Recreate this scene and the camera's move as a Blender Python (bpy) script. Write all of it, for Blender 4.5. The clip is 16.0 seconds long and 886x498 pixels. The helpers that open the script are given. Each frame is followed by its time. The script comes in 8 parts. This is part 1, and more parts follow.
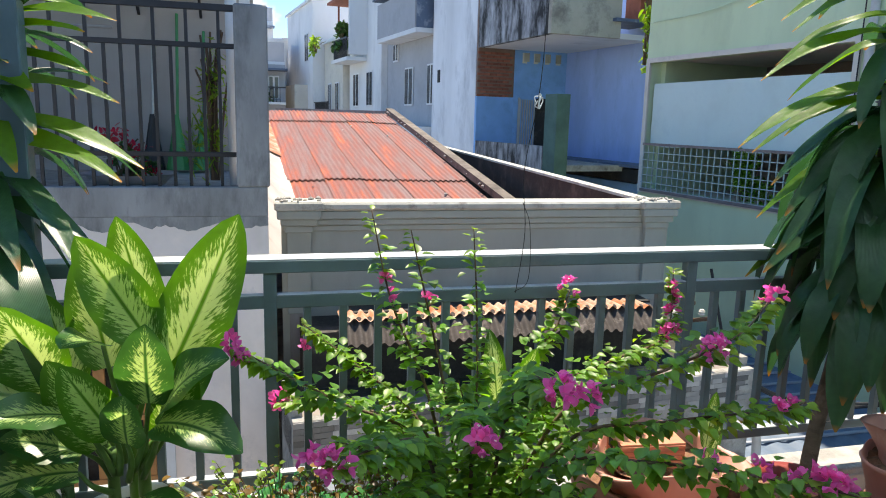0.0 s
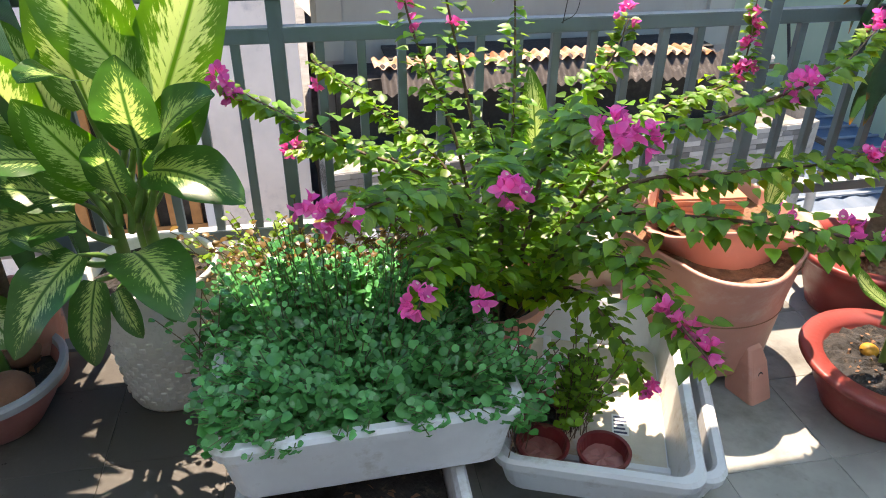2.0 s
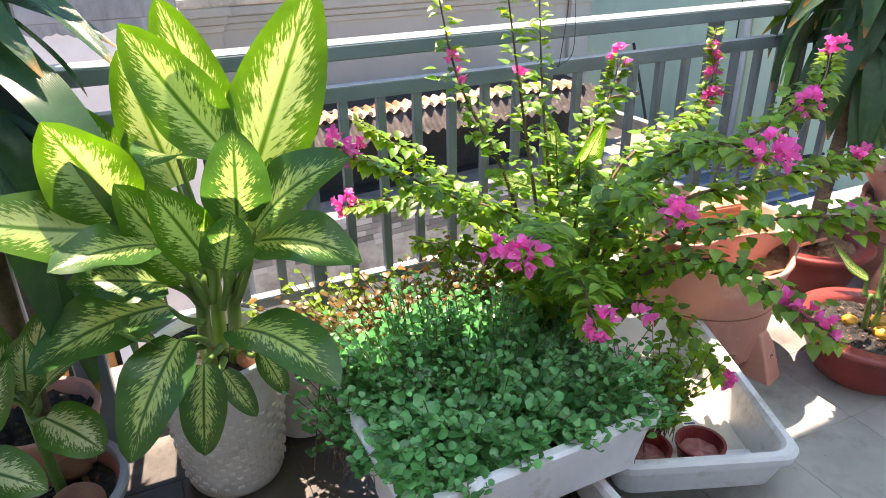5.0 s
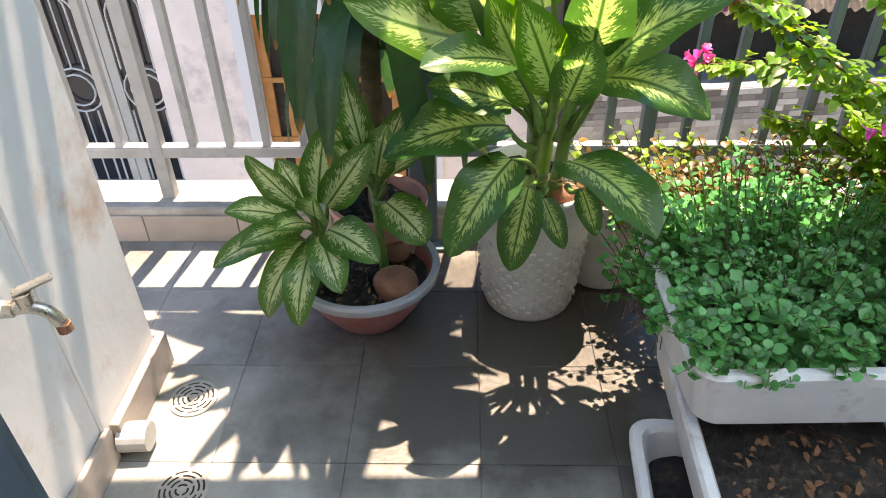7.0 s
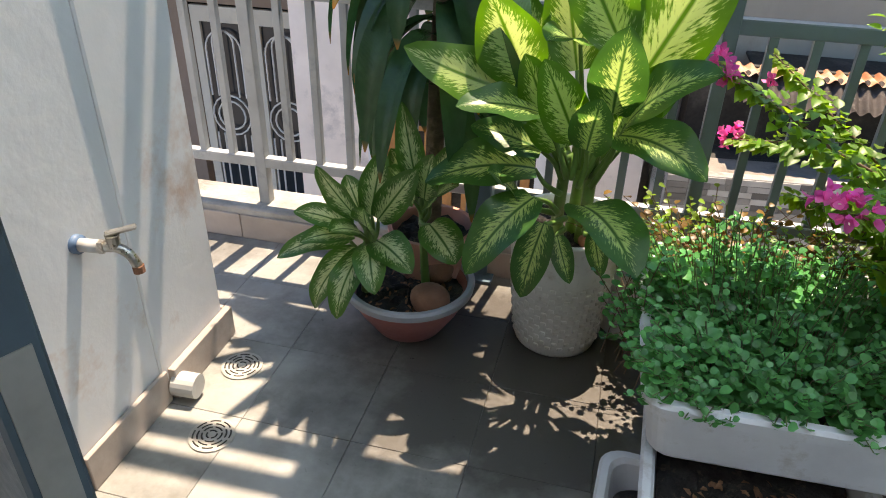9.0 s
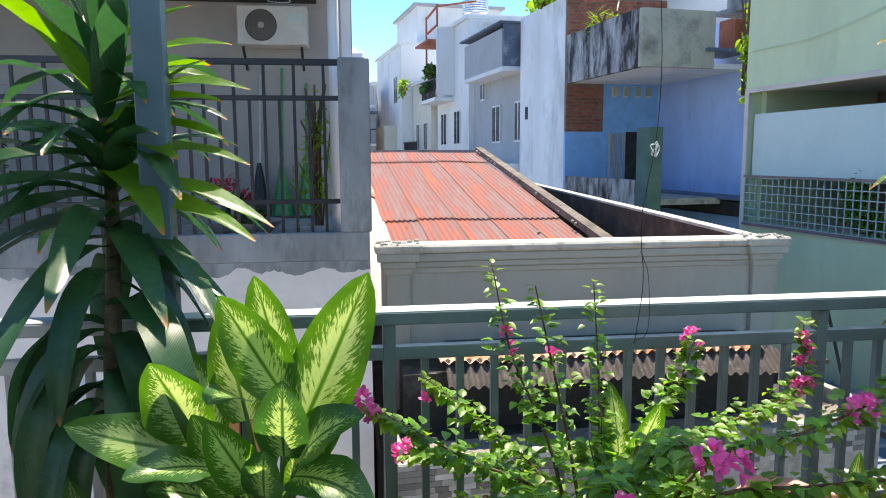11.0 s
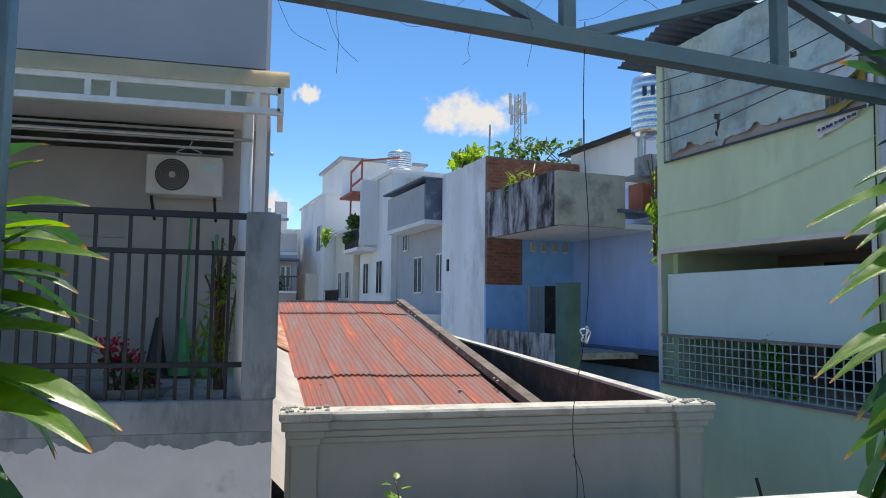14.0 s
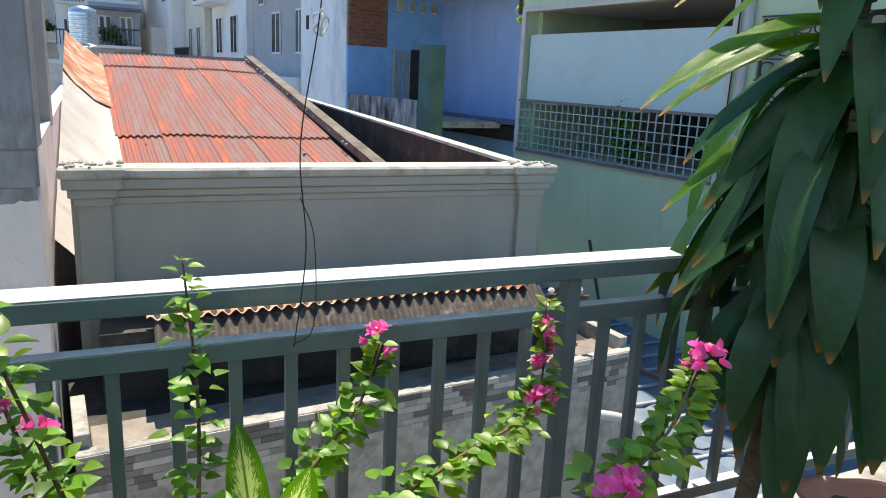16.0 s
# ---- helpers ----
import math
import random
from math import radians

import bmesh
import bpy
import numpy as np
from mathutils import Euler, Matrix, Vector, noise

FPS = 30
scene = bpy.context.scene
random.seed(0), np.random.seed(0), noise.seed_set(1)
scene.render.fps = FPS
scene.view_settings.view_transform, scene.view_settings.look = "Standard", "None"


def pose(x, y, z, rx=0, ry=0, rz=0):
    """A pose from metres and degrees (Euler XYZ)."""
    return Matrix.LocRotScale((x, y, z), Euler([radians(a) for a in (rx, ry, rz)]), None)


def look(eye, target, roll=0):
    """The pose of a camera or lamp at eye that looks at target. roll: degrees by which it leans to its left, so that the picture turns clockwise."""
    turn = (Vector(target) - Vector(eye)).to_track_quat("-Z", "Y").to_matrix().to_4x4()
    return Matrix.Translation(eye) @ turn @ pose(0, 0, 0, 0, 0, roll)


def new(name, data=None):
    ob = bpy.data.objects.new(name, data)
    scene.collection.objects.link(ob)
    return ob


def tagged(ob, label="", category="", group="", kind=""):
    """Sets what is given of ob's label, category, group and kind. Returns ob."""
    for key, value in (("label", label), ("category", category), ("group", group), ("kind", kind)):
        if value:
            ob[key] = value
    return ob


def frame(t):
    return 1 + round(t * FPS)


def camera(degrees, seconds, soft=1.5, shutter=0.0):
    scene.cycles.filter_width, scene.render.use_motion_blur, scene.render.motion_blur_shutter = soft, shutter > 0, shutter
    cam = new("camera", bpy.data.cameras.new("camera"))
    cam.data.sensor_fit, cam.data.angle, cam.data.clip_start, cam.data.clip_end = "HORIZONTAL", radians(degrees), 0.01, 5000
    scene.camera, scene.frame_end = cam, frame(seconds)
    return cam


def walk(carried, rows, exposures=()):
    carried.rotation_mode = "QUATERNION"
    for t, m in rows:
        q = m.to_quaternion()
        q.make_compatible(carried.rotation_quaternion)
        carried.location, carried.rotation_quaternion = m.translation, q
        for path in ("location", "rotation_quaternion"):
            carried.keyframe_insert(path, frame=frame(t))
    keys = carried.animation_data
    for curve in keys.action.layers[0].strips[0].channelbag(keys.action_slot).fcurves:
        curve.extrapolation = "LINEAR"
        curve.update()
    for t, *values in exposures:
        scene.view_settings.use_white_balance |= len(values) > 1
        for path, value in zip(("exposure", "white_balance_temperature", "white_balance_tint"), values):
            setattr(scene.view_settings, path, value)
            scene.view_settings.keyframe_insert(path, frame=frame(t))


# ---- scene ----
cam = camera(64.5, 16.0, soft=1.0)
PATH = [
    (0, (1.231, 1.324, 1.453), (1.719, 3.23, 1.095), 1.5),
    (0.5, (1.25, 1.345, 1.406), (1.786, 3.152, 0.738), 3.1),
    (1, (1.318, 1.425, 1.377), (1.854, 3.159, 0.536), 3.4),
    (1.5, (1.383, 1.504, 1.345), (1.776, 3.224, 0.402), 2.6),
    (2, (1.325, 1.538, 1.34), (1.65, 3.237, 0.335), 0.4),
    (2.5, (1.19, 1.516, 1.353), (1.694, 3.177, 0.359), -0.4),
    (3, (1.081, 1.523, 1.352), (1.782, 3.133, 0.395), 1.8),
    (3.2, (1.058, 1.539, 1.341), (1.804, 3.141, 0.402), 1.9),
    (5.3, (0.752, 1.64, 1.363), (1.497, 3.285, 0.465), -1.4),
    (5.5, (0.739, 1.627, 1.36), (1.37, 3.28, 0.427), -1.0),
    (6, (0.708, 1.608, 1.336), (1.018, 3.284, 0.288), -0.1),
    (6.5, (0.702, 1.628, 1.312), (0.765, 3.271, 0.174), -0.8),
    (7, (0.697, 1.626, 1.301), (0.639, 3.241, 0.122), -1.2),
    (7.5, (0.742, 1.55, 1.303), (0.541, 3.141, 0.109), 1.0),
    (8, (0.841, 1.468, 1.311), (0.522, 3.07, 0.157), 2.3),
    (8.5, (0.898, 1.425, 1.327), (0.539, 3.057, 0.228), 2.4),
    (9, (0.951, 1.422, 1.332), (0.545, 3.088, 0.303), 1.4),
    (9.5, (1.053, 1.403, 1.38), (0.689, 3.201, 0.585), 1.2),
    (10, (1.15, 1.341, 1.417), (0.947, 3.265, 0.91), 0.8),
    (10.2, (1.177, 1.337, 1.437), (1.067, 3.285, 0.996), 0.2),
    (12.3, (1.023, 1.354, 1.547), (1.641, 3.255, 1.483), 1.0),
    (12.5, (1.01, 1.377, 1.547), (1.651, 3.271, 1.508), 0.7),
    (13, (0.98, 1.426, 1.579), (1.625, 3.318, 1.626), -0.3),
    (13.5, (1.071, 1.522, 1.613), (1.604, 3.443, 1.775), -0.6),
    (14, (1.238, 1.65, 1.603), (1.701, 3.589, 1.76), 0.7),
    (14.5, (1.358, 1.786, 1.508), (1.979, 3.687, 1.537), 1.3),
    (15, (1.452, 1.964, 1.477), (2.271, 3.788, 1.414), 1.0),
    (15.5, (1.569, 2.073, 1.445), (2.476, 3.838, 1.196), 1.2),
    (16, (1.755, 2.143, 1.435), (2.55, 3.916, 0.964), 2.8),
]
walk(cam, [(t, look(eye, target, roll)) for t, eye, target, roll in PATH],
     [(t, stops, kelvin, tint) for t, stops, kelvin, tint in ((0, 1.4, 7600, 10), (1, 1.7, 7900, 12), (2.5, 2.1, 8200, 20), (5.5, 2.35, 8300, 24), (7, 2.35, 9000, 20), (9, 1.7, 8700, 18), (10, 1.6, 7900, 14), (12.5, 1.22, 7300, 8), (13.0, 1.02, 7300, 8), (13.5, 0.82, 7200, 10), (14.2, 0.8, 7300, 8), (15, 0.9, 7300, 7), (16, 1.3, 7500, 8))])

# ---- light ----
SUN = Vector((0.055, 0.355, 0.933)).normalized()
world = bpy.data.worlds.new("sky")
scene.world = world
world.use_nodes = True
wn, wl = world.node_tree.nodes, world.node_tree.links
sky = wn.new("ShaderNodeTexSky")
sky.sky_type = "NISHITA"
sky.sun_disc = False
sky.sun_elevation = math.asin(SUN.z)
sky.sun_rotation = math.atan2(SUN.x, SUN.y)
sky.air_density, sky.dust_density, sky.ozone_density = 0.75, 0.0, 4.0
tone = wn.new("ShaderNodeHueSaturation")
tone.inputs["Saturation"].default_value, tone.inputs["Value"].default_value = 1.2, 0.9
wl.new(sky.outputs[0], tone.inputs["Color"])
wl.new(tone.outputs[0], wn["Background"].inputs[0])
wn["Background"].inputs[1].default_value = 0.13
sun = new("sun", bpy.data.lights.new("sun", "SUN"))
sun.data.energy, sun.data.angle, sun.data.color = 3.4, radians(0.53), (1.0, 0.95, 0.88)
sun.matrix_world = look(SUN * 30, (0, 0, 0))


# ---- materials ----
def mat(name, col, rough=0.6, var=0.25, scale=6.0, bump=0.15, bscale=60.0, metal=0.0, stain=None, stain_amt=0.5,
        stain_scale=2.0, stretch=(1, 1, 1), trans=0.0, per_piece=0.0, spec=0.5):
    m = bpy.data.materials.new(name)
    m.use_nodes = True
    n, l = m.node_tree.nodes, m.node_tree.links
    p = n["Principled BSDF"]
    tc = n.new("ShaderNodeTexCoord")
    info = n.new("ShaderNodeObjectInfo")
    off = n.new("ShaderNodeVectorMath"); off.operation = "MULTIPLY_ADD"
    mp = n.new("ShaderNodeMapping"); mp.inputs["Scale"].default_value = stretch
    sc = n.new("ShaderNodeVectorMath"); sc.operation = "SCALE"; sc.inputs[0].default_value = (13.1, 7.7, 5.3)
    l.new(info.outputs["Random"], sc.inputs["Scale"])
    l.new(tc.outputs["Object"], off.inputs[0]); off.inputs[1].default_value = (1, 1, 1); l.new(sc.outputs[0], off.inputs[2])
    l.new(off.outputs[0], mp.inputs["Vector"])

    def nz(s, d=4.0, r=0.6):
        t = n.new("ShaderNodeTexNoise"); t.inputs["Scale"].default_value = s
        t.inputs["Detail"].default_value = d; t.inputs["Roughness"].default_value = r
        l.new(mp.outputs[0], t.inputs["Vector"]); return t

    def mix(fac, a, b, mode="MIX"):
        t = n.new("ShaderNodeMix"); t.data_type = "RGBA"; t.blend_type = mode
        for sock, v in ((t.inputs[0], fac), (t.inputs[6], a), (t.inputs[7], b)):
            if isinstance(v, (int, float)): sock.default_value = v
            elif isinstance(v, tuple): sock.default_value = (*v[:3], 1)
            else: l.new(v, sock)
        return t.outputs[2]

    def ramp(src, lo, hi):
        t = n.new("ShaderNodeMapRange"); t.inputs[1].default_value, t.inputs[2].default_value = lo, hi
        l.new(src, t.inputs[0]); return t.outputs[0]

    dark = tuple(c * (1 - var) for c in col)
    lite = tuple(min(1, c * (1 + var * 0.6)) for c in col)
    c = mix(ramp(nz(scale).outputs[0], 0.3, 0.7), dark, lite)
    fine = ramp(nz(scale * 11, 3).outputs[0], 0.25, 0.75)
    c = mix(fine, mix(var * 0.6, c, dark), c)
    if stain is not None:
        s = ramp(nz(stain_scale, 6, 0.7).outputs[0], 0.62 - 0.25 * stain_amt, 0.75 - 0.12 * stain_amt)
        c = mix(s, c, stain)
    if per_piece:
        t = n.new("ShaderNodeMapRange"); t.inputs[3].default_value, t.inputs[4].default_value = 1 - per_piece, 1 + per_piece * 0.4
        l.new(info.outputs["Random"], t.inputs[0])
        h = n.new("ShaderNodeHueSaturation"); l.new(t.outputs[0], h.inputs["Value"]); l.new(c, h.inputs["Color"]); c = h.outputs[0]
    l.new(c, p.inputs["Base Color"])
    p.inputs["Roughness"].default_value, p.inputs["Metallic"].default_value = rough, metal
    p.inputs["Specular IOR Level"].default_value = spec
    rr = n.new("ShaderNodeMapRange"); rr.inputs[3].default_value, rr.inputs[4].default_value = rough * 0.8, min(1, rough * 1.2)
    l.new(fine, rr.inputs[0]); l.new(rr.outputs[0], p.inputs["Roughness"])
    if bump:
        b = n.new("ShaderNodeBump"); b.inputs["Strength"].default_value = bump; b.inputs["Distance"].default_value = 0.01
        l.new(nz(bscale, 5).outputs[0], b.inputs["Height"]); l.new(b.outputs[0], p.inputs["Normal"])
    if trans:
        tr = n.new("ShaderNodeBsdfTranslucent"); l.new(c, tr.inputs[0])
        ms = n.new("ShaderNodeMixShader"); ms.inputs[0].default_value = trans
        l.new(p.outputs[0], ms.inputs[1]); l.new(tr.outputs[0], ms.inputs[2])
        l.new(ms.outputs[0], n["Material Output"].inputs[0])
    return m


def leaf_mat(name, green, pale=None, tip=None, trans=0.45, rough=0.38, vein=0.0, inner=0.55, island=0.3):
    """Leaf blade: UV u across (0 to 1), v along; pale blotches run out from the midrib, tip browns the end."""
    m = bpy.data.materials.new(name)
    m.use_nodes = True
    n, l = m.node_tree.nodes, m.node_tree.links
    p = n["Principled BSDF"]
    uv = n.new("ShaderNodeTexCoord"); sep = n.new("ShaderNodeSeparateXYZ"); l.new(uv.outputs["UV"], sep.inputs[0])
    geo = n.new("ShaderNodeNewGeometry")

    def math_(op, a, b=None, c=None):
        t = n.new("ShaderNodeMath"); t.operation = op
        for i, v in enumerate((a, b, c)):
            if v is None: continue
            if isinstance(v, (int, float)): t.inputs[i].default_value = v
            else: l.new(v, t.inputs[i])
        return t.outputs[0]

    def mix(fac, a, b):
        t = n.new("ShaderNodeMix"); t.data_type = "RGBA"
        for sock, v in ((t.inputs[0], fac), (t.inputs[6], a), (t.inputs[7], b)):
            if isinstance(v, (int, float)): sock.default_value = v
            elif isinstance(v, tuple): sock.default_value = (*v[:3], 1)
            else: l.new(v, sock)
        return t.outputs[2]

    def rng(src, a, b, lo=0.0, hi=1.0):
        t = n.new("ShaderNodeMapRange"); t.inputs[1].default_value, t.inputs[2].default_value = a, b
        t.inputs[3].default_value, t.inputs[4].default_value = lo, hi
        l.new(src, t.inputs[0]); return t.outputs[0]

    isl = geo.outputs["Random Per Island"]
    d = math_("ABSOLUTE", math_("MULTIPLY_ADD", sep.outputs[0], 2.0, -1.0))
    base = mix(isl, tuple(g * (1 - island) for g in green), tuple(min(1, g * (1 + island)) for g in green))
    nz = n.new("ShaderNodeTexNoise"); nz.inputs["Scale"].default_value = 3.0; nz.inputs["Detail"].default_value = 5
    l.new(uv.outputs["Object"], nz.inputs["Vector"]); nz.inputs["Scale"].default_value = 40
    base = mix(rng(nz.outputs[0], 0.3, 0.7), base, mix(0.35, base, (green[0] * 0.4, green[1] * 0.4, green[2] * 0.4)))
    c = base
    if pale is not None:
        comb = n.new("ShaderNodeCombineXYZ")
        l.new(math_("MULTIPLY", d, 5.0), comb.inputs[0])
        l.new(math_("MULTIPLY_ADD", d, -11.0, math_("MULTIPLY", sep.outputs[1], 34.0)), comb.inputs[1])
        l.new(math_("MULTIPLY", isl, 40.0), comb.inputs[2])
        st = n.new("ShaderNodeTexNoise"); st.inputs["Scale"].default_value = 1.0; st.inputs["Detail"].default_value = 6
        st.inputs["Roughness"].default_value = 0.65
        l.new(comb.outputs[0], st.inputs["Vector"])
        edge = math_("MULTIPLY_ADD", d, -1.0, inner)
        edge = math_("ADD", edge, rng(sep.outputs[1], 0.62, 1.0, 0.0, -0.5))
        f = rng(math_("MULTIPLY_ADD", math_("SUBTRACT", st.outputs[0], 0.5), 2.3, edge), -0.10, 0.16)
        f = math_("MULTIPLY", f, rng(d, 0.03, 0.09))
        c = mix(f, base, pale)
    if vein:
        w = n.new("ShaderNodeTexWave"); w.inputs["Scale"].default_value = 9.0; w.inputs["Distortion"].default_value = 0.5
        cm = n.new("ShaderNodeCombineXYZ"); l.new(sep.outputs[0], cm.inputs[0]); l.new(cm.outputs[0], w.inputs["Vector"])
        c = mix(math_("MULTIPLY", w.outputs[1], vein), c, tuple(min(1, g * 1.9) for g in green))
        bp = n.new("ShaderNodeBump"); bp.inputs["Strength"].default_value = 0.25; bp.inputs["Distance"].default_value = 0.004
        l.new(w.outputs[1], bp.inputs["Height"]); l.new(bp.outputs[0], p.inputs["Normal"])
    if tip is not None:
        f = rng(math_("MULTIPLY_ADD", isl, 0.09, sep.outputs[1]), 0.985, 1.04)
        c = mix(f, c, tip)
    l.new(c, p.inputs["Base Color"])
    p.inputs["Roughness"].default_value = rough
    tr = n.new("ShaderNodeBsdfTranslucent")
    hs = n.new("ShaderNodeHueSaturation"); hs.inputs["Value"].default_value = 1.9; hs.inputs["Hue"].default_value = 0.485
    hs.inputs["Saturation"].default_value = 1.1
    l.new(c, hs.inputs["Color"]); l.new(hs.outputs[0], tr.inputs[0])
    ms = n.new("ShaderNodeMixShader"); ms.inputs[0].default_value = trans
    l.new(p.outputs[0], ms.inputs[1]); l.new(tr.outputs[0], ms.inputs[2])
    l.new(ms.outputs[0], n["Material Output"].inputs[0])
    return m


